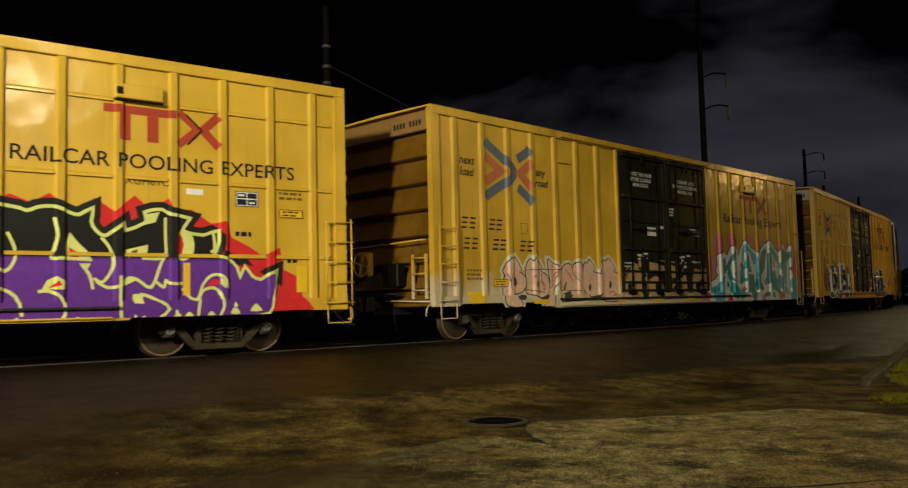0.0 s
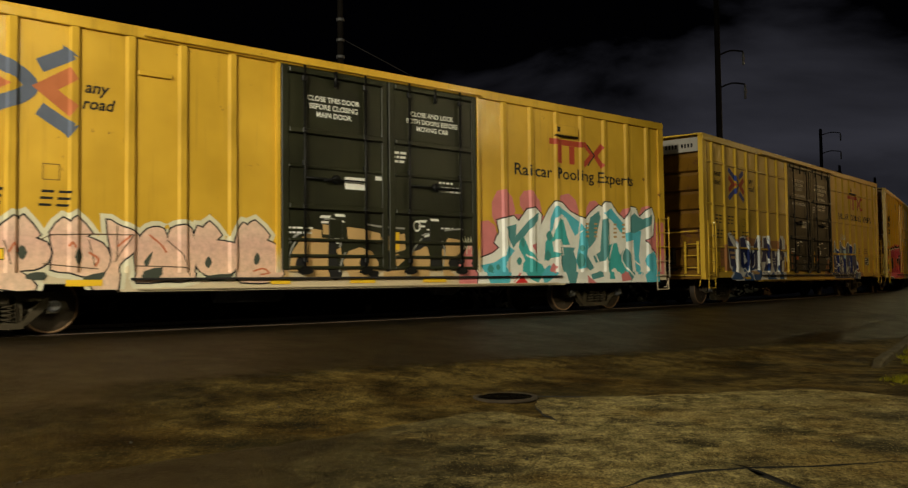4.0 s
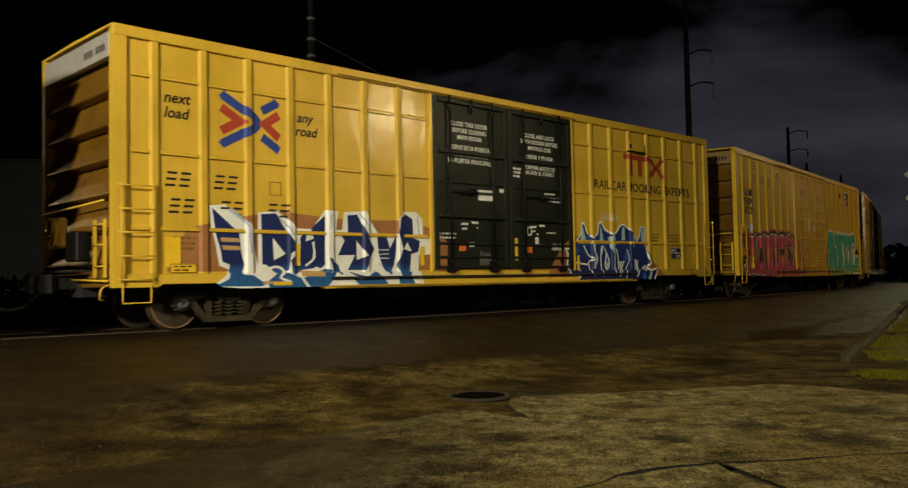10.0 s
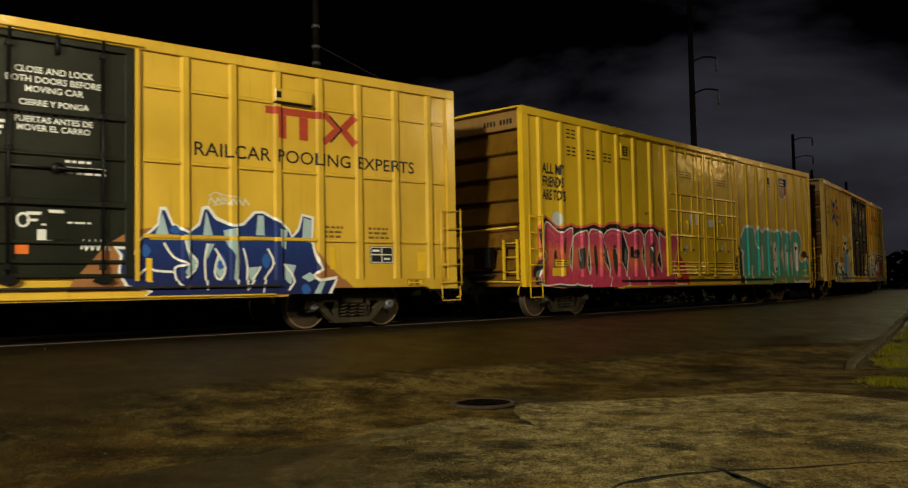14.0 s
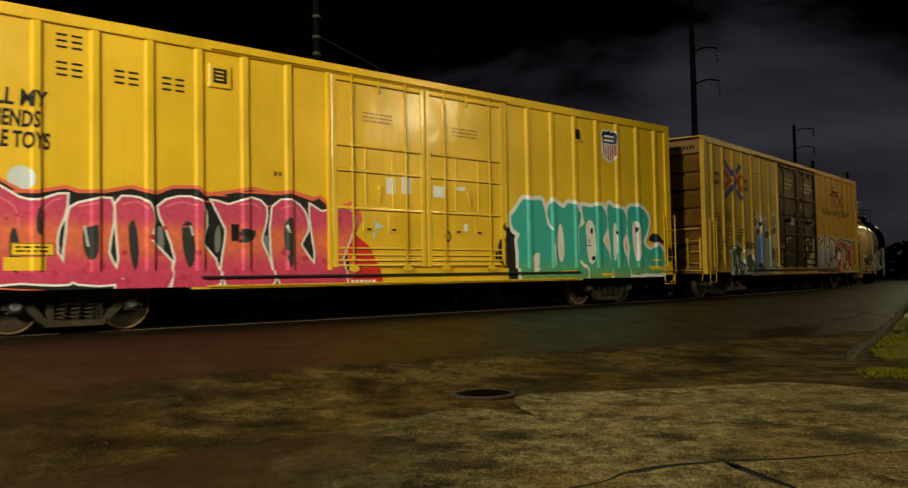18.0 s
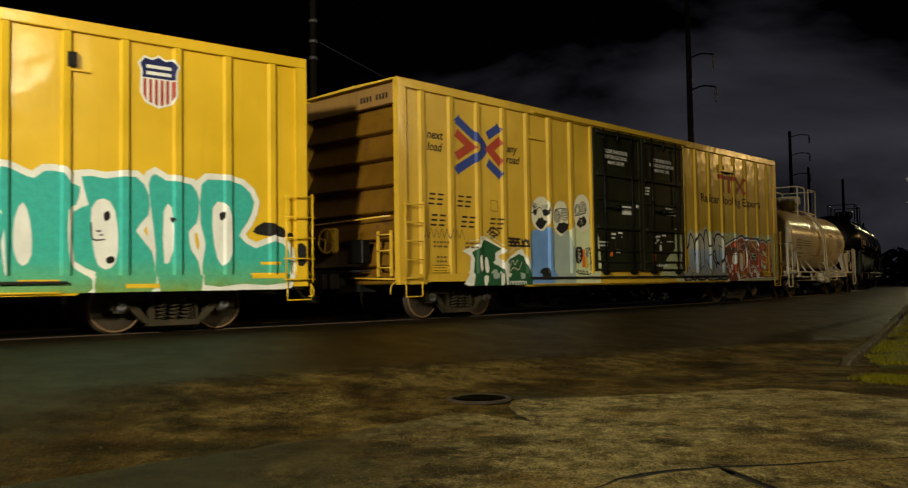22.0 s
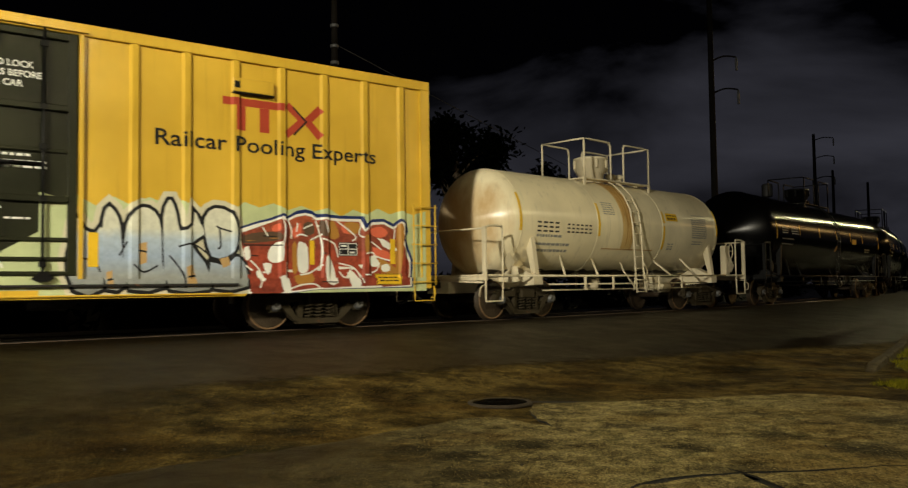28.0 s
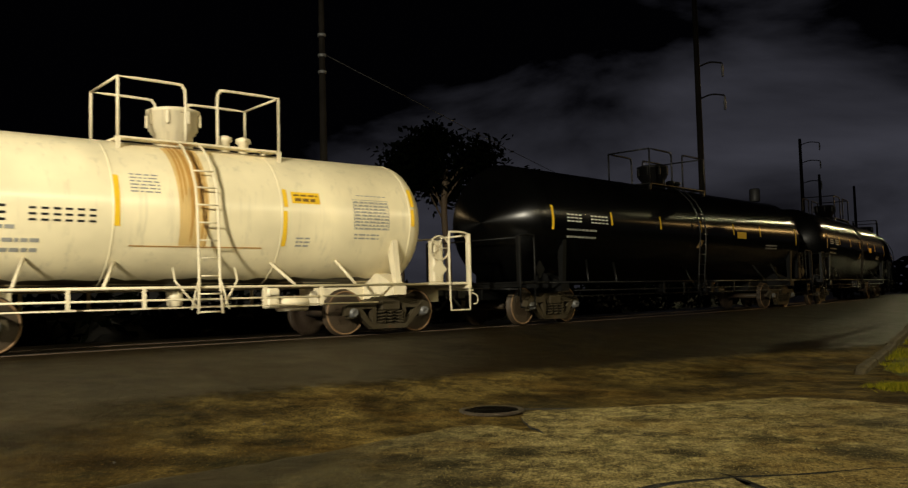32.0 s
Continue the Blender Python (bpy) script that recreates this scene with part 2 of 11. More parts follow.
M_TREAD = painted("wheel_tread_steel", (0.15, 0.085, 0.036), 0.6, 0.4, 0.0, 0.0, metal=0.0, streak=False)
M_RAIL = painted("rail_rust", (0.085, 0.055, 0.038), 0.6, 0.4, 0.1, 0.0, streak=False)
M_SHINE = painted("rail_head_steel", (0.16, 0.15, 0.14), 0.35, 0.1, 0.0, 0.0, metal=1.0, streak=False)
M_CREOSOTE = painted("creosoted_pole", (0.006, 0.005, 0.004), 0.85, 0.5, 0.0, 0.2, spec=0.08)
M_WOOD = painted("pole_wood", (0.115, 0.078, 0.046), 0.8, 0.6, 0.0, 0.2)
M_GREYMETAL = painted("galvanised_grey", (0.12, 0.12, 0.12), 0.5, 0.3, 0.0, 0.0, metal=0.4, streak=False)
M_RUSTSTAIN = painted("rust_stain", (0.50, 0.27, 0.06), 0.6, 0.7, 0.2, 0.0)
M_RUSTPALE = painted("rust_wash", (0.66, 0.46, 0.18), 0.5, 0.7, 0.1, 0.0)
M_HOSE = painted("rubber_hose", (0.012, 0.012, 0.012), 0.6, 0.2, 0.0, 0.0, streak=False)
INK = {}


def ink(key, colour, rough=0.5):
    if key not in INK:
        INK[key] = plain_paint("paint_" + key, colour, rough)
    return INK[key]


ink("black", (0.008, 0.008, 0.009)), ink("white", (0.80, 0.80, 0.74)), ink("red", (0.40, 0.050, 0.022)), ink("blue", (0.022, 0.050, 0.26))
ink("label_yellow", (0.80, 0.50, 0.02)), ink("orange", (0.75, 0.16, 0.02)), ink("grey", (0.30, 0.30, 0.28)), ink("primer", (0.33, 0.14, 0.045))


def ground_material(name, low, high, wet, scale=1.0, relief=0.5, moss=0.0, grit=0.5):
    """Damp, patched paving: broad stains, blotches, aggregate, darker and smoother where water lies."""
    m, nt, b = shader(name)
    big = noise_node(nt, 0.42 * scale, 4, 0.6)
    blot = noise_node(nt, 1.25 * scale, 7, 0.68)
    mid = noise_node(nt, 5.5 * scale, 6, 0.7)
    fine = noise_node(nt, 38.0 * scale, 4, 0.75)
    mean = tuple((x + y) / 2 for x, y in zip(low, high))
    col = ramp_node(nt, blot.outputs["Fac"], 0.36, 0.60, low, mean)
    lite = ramp_node(nt, mid.outputs["Fac"], 0.44, 0.64, (0, 0, 0), (1, 1, 1))
    col = mix_node(nt, lite, col, high)
    brown = ramp_node(nt, big.outputs["Fac"], 0.48, 0.66, (0, 0, 0), (0.75, 0.75, 0.75))
    col = mix_node(nt, brown, col, (low[0] * 1.5, low[1] * 1.15, low[2] * 0.75))
    stain = noise_node(nt, 0.9 * scale, 8, 0.72, (1.0, 1.7, 1.0))
    col = mix_node(nt, ramp_node(nt, stain.outputs["Fac"], 0.57, 0.66, (0, 0, 0), (0.85, 0.85, 0.85)), col, tuple(c * 0.35 for c in low))
    gr = ramp_node(nt, fine.outputs["Fac"], 0.30, 0.72, (1 - grit,) * 3, (1 + grit,) * 3)
    col = mix_node(nt, 1.0, col, gr, "MULTIPLY")
    if moss:
        gn = noise_node(nt, 1.7, 7, 0.7)
        col = mix_node(nt, ramp_node(nt, gn.outputs["Fac"], 0.57, 0.66, (0, 0, 0), (moss, moss, moss)), col, (low[0] * 0.8, low[1] * 1.15, low[2] * 0.6))
    nt.links.new(col, b.inputs["Base Color"])
    nt.links.new(ramp_node(nt, blot.outputs["Fac"], 0.35, 0.66, (min(1, wet + 0.30),) * 3, (wet,) * 3), b.inputs["Roughness"])
    mx = nt.nodes.new("ShaderNodeMath")
    mx.operation = "MULTIPLY_ADD"
    mx.inputs[1].default_value = 2.5
    nt.links.new(mid.outputs["Fac"], mx.inputs[0])
    nt.links.new(fine.outputs["Fac"], mx.inputs[2])
    bump_node(nt, b, mx.outputs[0], relief, 0.02)
    return m




# dark, greasy or mossy spots on the paving: x, y, half width, half depth, strength
SPOTS = [(0.51, 7.33, 0.34, 0.24, 0.9), (1.11, 10.15, 0.62, 0.42, 0.75), (0.88, 9.09, 0.26, 0.14, 0.7), (1.42, 8.22, 0.2, 0.16, 0.8),
         (1.75, 8.02, 0.28, 0.13, 0.8), (1.92, 8.98, 0.22, 0.3, 0.6), (1.79, 7.1, 0.2, 0.2, 0.9), (2.7, 7.63, 0.24, 0.3, 0.75),
         (3.19, 6.92, 0.32, 0.42, 0.9), (4.04, 8.29, 0.42, 0.4, 0.8), (-0.1, 6.9, 0.34, 0.3, 0.9), (0.0, 6.2, 0.4, 0.24, 0.9),
         (0.55, 6.6, 0.4, 0.08, 0.7), (1.98, 6.22, 0.34, 0.26, 0.7), (-2.59, 11.5, 0.34, 0.2, 0.9), (-1.57, 8.05, 0.3, 0.3, 0.8),
         (-1.65, 7.2, 0.8, 0.35, 0.9), (-0.51, 7.2, 0.3, 0.3, 0.85), (2.95, 8.9, 0.16, 0.12, 0.8), (3.15, 8.6, 0.16, 0.12, 0.8),
         (3.4, 8.25, 0.2, 0.12, 0.8), (4.7, 7.4, 0.5, 0.3, 0.7), (2.4, 11.6, 0.8, 0.3, 0.5), (-3.6, 9.0, 0.7, 0.4, 0.7), (4.2, 13.2, 0.5, 0.25, 0.8)]


def step_node(nt, sock, a, b, lo=0.0, hi=1.0):
    n = nt.nodes.new("ShaderNodeMapRange")
    n.interpolation_type = "SMOOTHSTEP"
    for key, v in (("From Min", a), ("From Max", b), ("To Min", lo), ("To Max", hi)):
        n.inputs[key].default_value = v
    nt.links.new(sock, n.inputs["Value"])
    return n.outputs[0]


def math_node(nt, op, a, b):
    n = nt.nodes.new("ShaderNodeMath")
    n.operation = op
    for sock, v in ((n.inputs[0], a), (n.inputs[1], b)):
        if isinstance(v, (int, float)):
            sock.default_value = v
        else:
            nt.links.new(v, sock)
    return n.outputs[0]


def vector_node(nt, op, a, b):
    n = nt.nodes.new("ShaderNodeVectorMath")
    n.operation = op
    for sock, v in ((n.inputs[0], a), (n.inputs[1], b)):
        if isinstance(v, tuple):
            sock.default_value = v
        else:
            nt.links.new(v, sock)
    return n.outputs["Value"] if op == "LENGTH" else n.outputs[0]


def paving(name, low, high, far_edge, wet, relief, bare):
    """Worn paving that turns to a darker brown mottle: to the west, and past a line beside the track."""
    m, nt, b = shader(name)
    co = nt.nodes.new("ShaderNodeTexCoord").outputs["Object"]
    w1, w2 = noise_node(nt, 0.9, 5, 0.6), noise_node(nt, 5.0, 5, 0.7)
    shift = vector_node(nt, "MULTIPLY", vector_node(nt, "SUBTRACT", w1.outputs["Color"], (0.5, 0.5, 0.5)), (2.6, 2.6, 0))
    fray = vector_node(nt, "MULTIPLY", vector_node(nt, "SUBTRACT", w2.outputs["Color"], (0.5, 0.5, 0.5)), (0.85, 0.85, 0))
    place = vector_node(nt, "ADD", vector_node(nt, "ADD", co, shift), fray)
    near = vector_node(nt, "ADD", co, fray)
    sep = nt.nodes.new("ShaderNodeSeparateXYZ")
    nt.links.new(place, sep.inputs[0])
    # pale tone gives way to the dark brown one towards the west
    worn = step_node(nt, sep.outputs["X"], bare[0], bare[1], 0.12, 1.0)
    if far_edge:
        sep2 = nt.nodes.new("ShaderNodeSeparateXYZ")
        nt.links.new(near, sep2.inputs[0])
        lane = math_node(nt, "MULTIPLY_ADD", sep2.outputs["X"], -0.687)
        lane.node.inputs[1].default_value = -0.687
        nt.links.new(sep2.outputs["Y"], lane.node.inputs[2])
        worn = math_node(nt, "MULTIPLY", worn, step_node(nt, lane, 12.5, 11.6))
    big, blot, mid = noise_node(nt, 0.5, 4, 0.6), noise_node(nt, 1.5, 8, 0.66), noise_node(nt, 6.0, 7, 0.72, (1.0, 0.7, 1.0))
    fine, speck = noise_node(nt, 42.0, 4, 0.8, (1.0, 0.6, 1.0)), noise_node(nt, 62.0, 2, 0.6, (1.0, 0.6, 1.0))
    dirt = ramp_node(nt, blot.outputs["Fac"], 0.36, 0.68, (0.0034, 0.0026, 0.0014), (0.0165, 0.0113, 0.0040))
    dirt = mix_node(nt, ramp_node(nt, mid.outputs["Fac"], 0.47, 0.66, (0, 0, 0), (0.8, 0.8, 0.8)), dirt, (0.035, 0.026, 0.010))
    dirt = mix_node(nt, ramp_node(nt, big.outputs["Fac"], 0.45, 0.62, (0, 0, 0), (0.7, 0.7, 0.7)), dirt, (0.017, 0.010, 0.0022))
    mean = tuple(0.55 * x + 0.45 * y for x, y in zip(low, high))
    pale = ramp_node(nt, blot.outputs["Fac"], 0.34, 0.60, low, mean)
    pale = mix_node(nt, ramp_node(nt, mid.outputs["Fac"], 0.42, 0.66, (0, 0, 0), (1, 1, 1)), pale, high)
    pale = mix_node(nt, ramp_node(nt, big.outputs["Fac"], 0.50, 0.60, (0, 0, 0), (0.6, 0.6, 0.6)), pale, (mean[0] * 0.9, mean[1] * 0.72, mean[2] * 0.45))
    moss = noise_node(nt, 1.9, 7, 0.7)
    pale = mix_node(nt, ramp_node(nt, moss.outputs["Fac"], 0.56, 0.64, (0, 0, 0), (0.6, 0.6, 0.6)), pale, (low[0] * 0.75, low[1] * 0.95, low[2] * 0.5))
    mottle, film = noise_node(nt, 1.0, 7, 0.62, (0.85, 1.15, 1.0)), noise_node(nt, 3.0, 6, 0.7, (0.85, 1.15, 1.0))
    if far_edge:
        pale = mix_node(nt, 1.0, pale, ramp_node(nt, mottle.outputs["Fac"], 0.40, 0.60, (0.34, 0.30, 0.24), (1.42, 1.46, 1.6)), "MULTIPLY")
    pale = mix_node(nt, 1.0, pale, ramp_node(nt, film.outputs["Fac"], 0.40, 0.52, (0.62, 0.60, 0.56), (1.10, 1.12, 1.16)), "MULTIPLY")
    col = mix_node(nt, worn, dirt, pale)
    spot = None
    for x, y, rx, ry, k in SPOTS:
        d = vector_node(nt, "LENGTH", vector_node(nt, "MULTIPLY", vector_node(nt, "SUBTRACT", near, (x, y, 0)), (1 / rx, 1 / ry, 0)), (0, 0, 0))
        v = step_node(nt, d, 1.25, 0.35, 0.0, k)
        spot = v if spot is None else math_node(nt, "MAXIMUM", spot, v)
    ragged_spot = math_node(nt, "MULTIPLY", spot, ramp_node(nt, mid.outputs["Fac"], 0.34, 0.52, (0.35,) * 3, (1, 1, 1)))
    col = mix_node(nt, ragged_spot, col, (0.0080, 0.0073, 0.0040))
    grit = ramp_node(nt, fine.outputs["Fac"], 0.34, 0.66, (0.2,) * 3, (1.8,) * 3)
    col = mix_node(nt, 1.0, col, grit, "MULTIPLY")
    col = mix_node(nt, ramp_node(nt, speck.outputs["Fac"], 0.62, 0.70, (0, 0, 0), (0.75, 0.75, 0.75)), col, tuple(min(1, c * 1.7) for c in high))
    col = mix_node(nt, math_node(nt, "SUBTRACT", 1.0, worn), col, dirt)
    nt.links.new(col, b.inputs["Base Color"])
    damp = ramp_node(nt, blot.outputs["Fac"], 0.35, 0.66, (min(1, wet + 0.3),) * 3, (wet,) * 3)
    nt.links.new(math_node(nt, "MULTIPLY", damp, step_node(nt, worn, 0.1, 0.9, 0.50, 1.0)), b.inputs["Roughness"])
    nt.links.new(step_node(nt, worn, 0.1, 0.9, 0.15, 0.06), b.inputs["Specular IOR Level"])
    rel = math_node(nt, "MULTIPLY_ADD", mid.outputs["Fac"], 2.5)
    nt.links.new(fine.outputs["Fac"], rel.node.inputs[2])
    bump_node(nt, b, rel, relief, 0.02)
    return m


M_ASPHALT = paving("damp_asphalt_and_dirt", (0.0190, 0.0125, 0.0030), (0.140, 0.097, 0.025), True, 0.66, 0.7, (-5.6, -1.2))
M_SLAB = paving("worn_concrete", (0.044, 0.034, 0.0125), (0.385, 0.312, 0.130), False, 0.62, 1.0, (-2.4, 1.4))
M_PEBBLE = ground_material("pale_stone", (0.012, 0.010, 0.006), (0.05, 0.04, 0.024), 0.7, 3.0, 0.3)
M_SHED = painted("shed_cladding", (0.006, 0.006, 0.006), 0.8, 0.3, 0.0, 0.0)
M_KERB = ground_material("kerb_concrete", (0.026, 0.019, 0.006), (0.10, 0.072, 0.022), 0.7, 1.5, 0.6, 0.5)
M_IRONLID = ground_material("cast_iron_lid", (0.0012, 0.0009, 0.0005), (0.0042, 0.0030, 0.0014), 0.7, 3.0, 0.4)
M_IRONLID.node_tree.nodes["Principled BSDF"].inputs["Specular IOR Level"].default_value = 0.04
M_COLLAR = ground_material("collar_concrete", (0.016, 0.011, 0.005), (0.05, 0.036, 0.016), 0.7, 2.0, 0.5)
M_CRACK = ground_material("soil_and_crack_shade", (0.003, 0.0025, 0.0015), (0.010, 0.008, 0.004), 0.8, 2.0, 0.4)
M_SOIL = ground_material("verge_soil", (0.05, 0.055, 0.008), (0.16, 0.15, 0.018), 0.85, 1.5, 0.6)


def leaf_material(name, a, b_):
    m, nt, b = shader(name)
    g = nt.nodes.new("ShaderNodeNewGeometry")
    nt.links.new(ramp_node(nt, g.outputs["Random Per Island"], 0.0, 1.0, a, b_), b.inputs["Base Color"])
    b.inputs["Roughness"].default_value = 0.7
    b.inputs["Specular IOR Level"].default_value = 0.0
    return m


M_GRASS = leaf_material("verge_grass", (0.07, 0.08, 0.007), (0.30, 0.265, 0.02))
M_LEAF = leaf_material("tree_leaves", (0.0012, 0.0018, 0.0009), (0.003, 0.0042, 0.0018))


M_LAMP, _nt, _b = shader("orange_lamp")
_b.inputs["Emission Color"].default_value, _b.inputs["Emission Strength"].default_value = (1.0, 0.16, 0.02, 1), 1.2

# ---- mesh helpers
def part(name, bm, material, parent, label=""):
    """Links a bmesh as one mesh object under a thing or under a part."""
    me = bpy.data.meshes.new(name)
    bm.normal_update()
    bm.to_mesh(me)
    bm.free()
    me.materials.append(material)
    ob = new(name, me)
    ob.parent = parent
    if label:
        tagged(ob, label)
    return ob


def again(ob, name, m, parent):
    """Another object on the same mesh, at the pose m under parent."""
    o = new(name, ob.data)
    o.parent, o.matrix_basis = parent, m
    if "label" in ob:
        o["label"] = ob["label"]
    return o


def thing(name, label, category, group="", kind=""):
    return tagged(new(name), label, category, group, kind)


def box(bm, x0, x1, y0, y1, z0, z1, bevel=0.0):
    vs = bmesh.ops.create_cube(bm, size=1.0)["verts"]
    for v in vs:
        v.co = Vector(((x0 + x1) / 2 + v.co.x * (x1 - x0), (y0 + y1) / 2 + v.co.y * (y1 - y0), (z0 + z1) / 2 + v.co.z * (z1 - z0)))
    if bevel:
        es = list({e for v in vs for e in v.link_edges})
        bmesh.ops.bevel(bm, geom=es, offset=bevel, segments=1, affect="EDGES")
    return bm


def nbox(x0, x1, y0, y1, z0, z1, bevel=0.0):
    return box(bmesh.new(), x0, x1, y0, y1, z0, z1, bevel)


def tube(bm, pts, r, seg=7, closed=False):
    """A round bar along a chain of points."""
    pts = [Vector(p) for p in pts]
    rings, n, up = [], len(pts), None
    for i, p in enumerate(pts):
        a, b = pts[max(i - 1, 0)], pts[min(i + 1, n - 1)]
        if closed:
            a, b = pts[i - 1], pts[(i + 1) % n]
        d = (b - a).normalized()
        if up is None:
            up = d.orthogonal().normalized()
        up = (up - d * up.dot(d)).normalized()
        side = d.cross(up)
        rings.append([bm.verts.new(p + (up * math.cos(k * math.tau / seg) + side * math.sin(k * math.tau / seg)) * r) for k in range(seg)])
    for i in range(n if closed else n - 1):
        a, b = rings[i], rings[(i + 1) % n]
        for k in range(seg):
            f = bm.faces.new((a[k], a[(k + 1) % seg], b[(k + 1) % seg], b[k]))
            f.smooth = True
    if not closed:
        bm.faces.new(rings[0][::-1])
        bm.faces.new(rings[-1])
    return bm


def bar(pts, r, seg=7, closed=False):
    return tube(bmesh.new(), pts, r, seg, closed)


def lathe(bm, profile, axis="y", seg=28, centre=(0, 0, 0)):
    """Turns a profile of (along, radius) pairs round an axis."""
    c, rings = Vector(centre), []
    for a, r in profile:
        ring = []
        for k in range(seg):
            q, w = math.cos(k * math.tau / seg) * r, math.sin(k * math.tau / seg) * r
            ring.append(bm.verts.new(c + {"x": Vector((a, q, w)), "y": Vector((w, a, q)), "z": Vector((q, w, a))}[axis]))
        rings.append(ring)
    for a, b in zip(rings, rings[1:]):
        for k in range(seg):
            f = bm.faces.new((a[k], a[(k + 1) % seg], b[(k + 1) % seg], b[k]))
            f.smooth = True
    bm.faces.new(rings[0][::-1])
    bm.faces.new(rings[-1])
    bmesh.ops.recalc_face_normals(bm, faces=bm.faces[:])
    return bm


def plate(bm, outline, axis, a, b):
    """A flat outline (two coordinates) given thickness from a to b along an axis."""
    def at(p, k):
        return {"x": (k, p[0], p[1]), "y": (p[0], k, p[1]), "z": (p[0], p[1], k)}[axis]
    lo, hi = [bm.verts.new(at(p, a)) for p in outline], [bm.verts.new(at(p, b)) for p in outline]
    fs = [bm.faces.new(lo), bm.faces.new(hi)]
    n = len(outline)
    for i in range(n):
        fs.append(bm.faces.new((lo[i], lo[(i + 1) % n], hi[(i + 1) % n], hi[i])))
    bmesh.ops.recalc_face_normals(bm, faces=fs)
    return bm


def nplate(outline, axis, a, b):
    return plate(bmesh.new(), outline, axis, a, b)


def smooth_chain(pts, k=4):
    """Rounds a chain of points."""
    out = []
    for i in range(len(pts) - 1):
        p0, p1, p2, p3 = pts[max(i - 1, 0)], pts[i], pts[i + 1], pts[min(i + 2, len(pts) - 1)]
        for j in range(k):
            t = j / k
            out.append(tuple(0.5 * (2 * b + (c - a) * t + (2 * a - 5 * b + 4 * c - d) * t * t + (3 * b - a - 3 * c + d) * t ** 3)
                             for a, b, c, d in zip(p0, p1, p2, p3)))
    return out + [tuple(pts[-1])]

# ---- ground, track and verge
_lx, _ly = LINE_X[::8], LINE_Y[::8]
_lh = HEADING[::8]


def track_gap(x, y):
    """Distance of a place from the middle of the track, positive on the camera's side."""
    cx, cy = _lx - np.sin(_lh) * HALF, _ly + np.cos(_lh) * HALF
    k = int(np.argmin((cx - x) ** 2 + (cy - y) ** 2))
    side = (x - cx[k]) * math.sin(_lh[k]) - (y - cy[k]) * math.cos(_lh[k])
    d = math.hypot(x - cx[k], y - cy[k])
    return d if side >= 0 else -d


def ground_z(x, y):
    """The street climbs gently to the crossing."""
    d = abs(track_gap(x, y))
    t = min(1.0, max(0.0, (d - 2.4) / 7.0))
    t = t * t * (3 - 2 * t)
    return (RAIL - 0.02) * (1 - t)


def spaced(lo, hi, step, far):
    mid = list(np.arange(lo, hi + 1e-6, step))
    out, k = [], step
    while True:
        k *= 1.5
        if mid[0] - k < -far:
            break
        mid.insert(0, mid[0] - k)
    k = step
    while True:
        k *= 1.5
        if mid[-1] + k > far:
            break
        mid.append(mid[-1] + k)
    return mid


gx, gy = spaced(-24, 46, 0.7, 1800), spaced(-6, 64, 0.7, 1800)
verts = [(x, y, ground_z(x, y)) for y in gy for x in gx]
W_ = len(gx)
me = bpy.data.meshes.new("ground")
me.from_pydata(verts, [], [(j * W_ + i, j * W_ + i + 1, (j + 1) * W_ + i + 1, (j + 1) * W_ + i) for j in range(len(gy) - 1) for i in range(W_ - 1)])
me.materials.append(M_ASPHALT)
for p in me.polygons:
    p.use_smooth = True
ground = tagged(new("ground", me), "damp dark asphalt and dirt climbing to the railway crossing", "ground", kind="structure")


def ribbon(name, s0, s1, step, section, material, label, category):
    """A section (off from the near side, height) drawn along the track's line."""
    bm, rings = bmesh.new(), []
    for s in np.arange(s0, s1, step):
        ring = []
        for off, z in section:
            x, y = on_line(s, off)
            ring.append(bm.verts.new((x, y, z)))
        rings.append(ring)
    n = len(section)
    for a, b in zip(rings, rings[1:]):
        for k in range(n):
            bm.faces.new((a[k], a[(k + 1) % n], b[(k + 1) % n], b[k]))
    bm.faces.new(rings[0])
    bm.faces.new(rings[-1][::-1])
    bmesh.ops.recalc_face_normals(bm, faces=bm.faces[:])
    me = bpy.data.meshes.new(name)
    bm.to_mesh(me)
    bm.free()
    me.materials.append(material)
    return tagged(new(name, me), label, category, kind="structure")


for off in (0.845, 2.355):
    web = ribbon("rail", -70, 190, 2.0, [(off - 0.07, RAIL - 0.16), (off + 0.07, RAIL - 0.16), (off + 0.036, RAIL - 0.05), (off + 0.036, RAIL - 0.010), (off - 0.036, RAIL - 0.010), (off - 0.036, RAIL - 0.05)], M_RAIL, "rusty steel rail set in the paving", "rail")
    head = ribbon("rail_head", -70, 190, 2.0, [(off - 0.034, RAIL - 0.0095), (off + 0.034, RAIL - 0.0095), (off + 0.028, RAIL), (off - 0.028, RAIL)], M_SHINE, "", "")
    head.parent = web
    for k in ("kind",):
        del head[k]
    head["label"] = "bright running surface of the rail"


def wobble(p, amount=0.03, scale=3.1):
    v = noise.noise_vector(Vector((p[0] * scale, p[1] * scale, 0.7)))
    return p[0] + v.x * amount, p[1] + v.y * amount


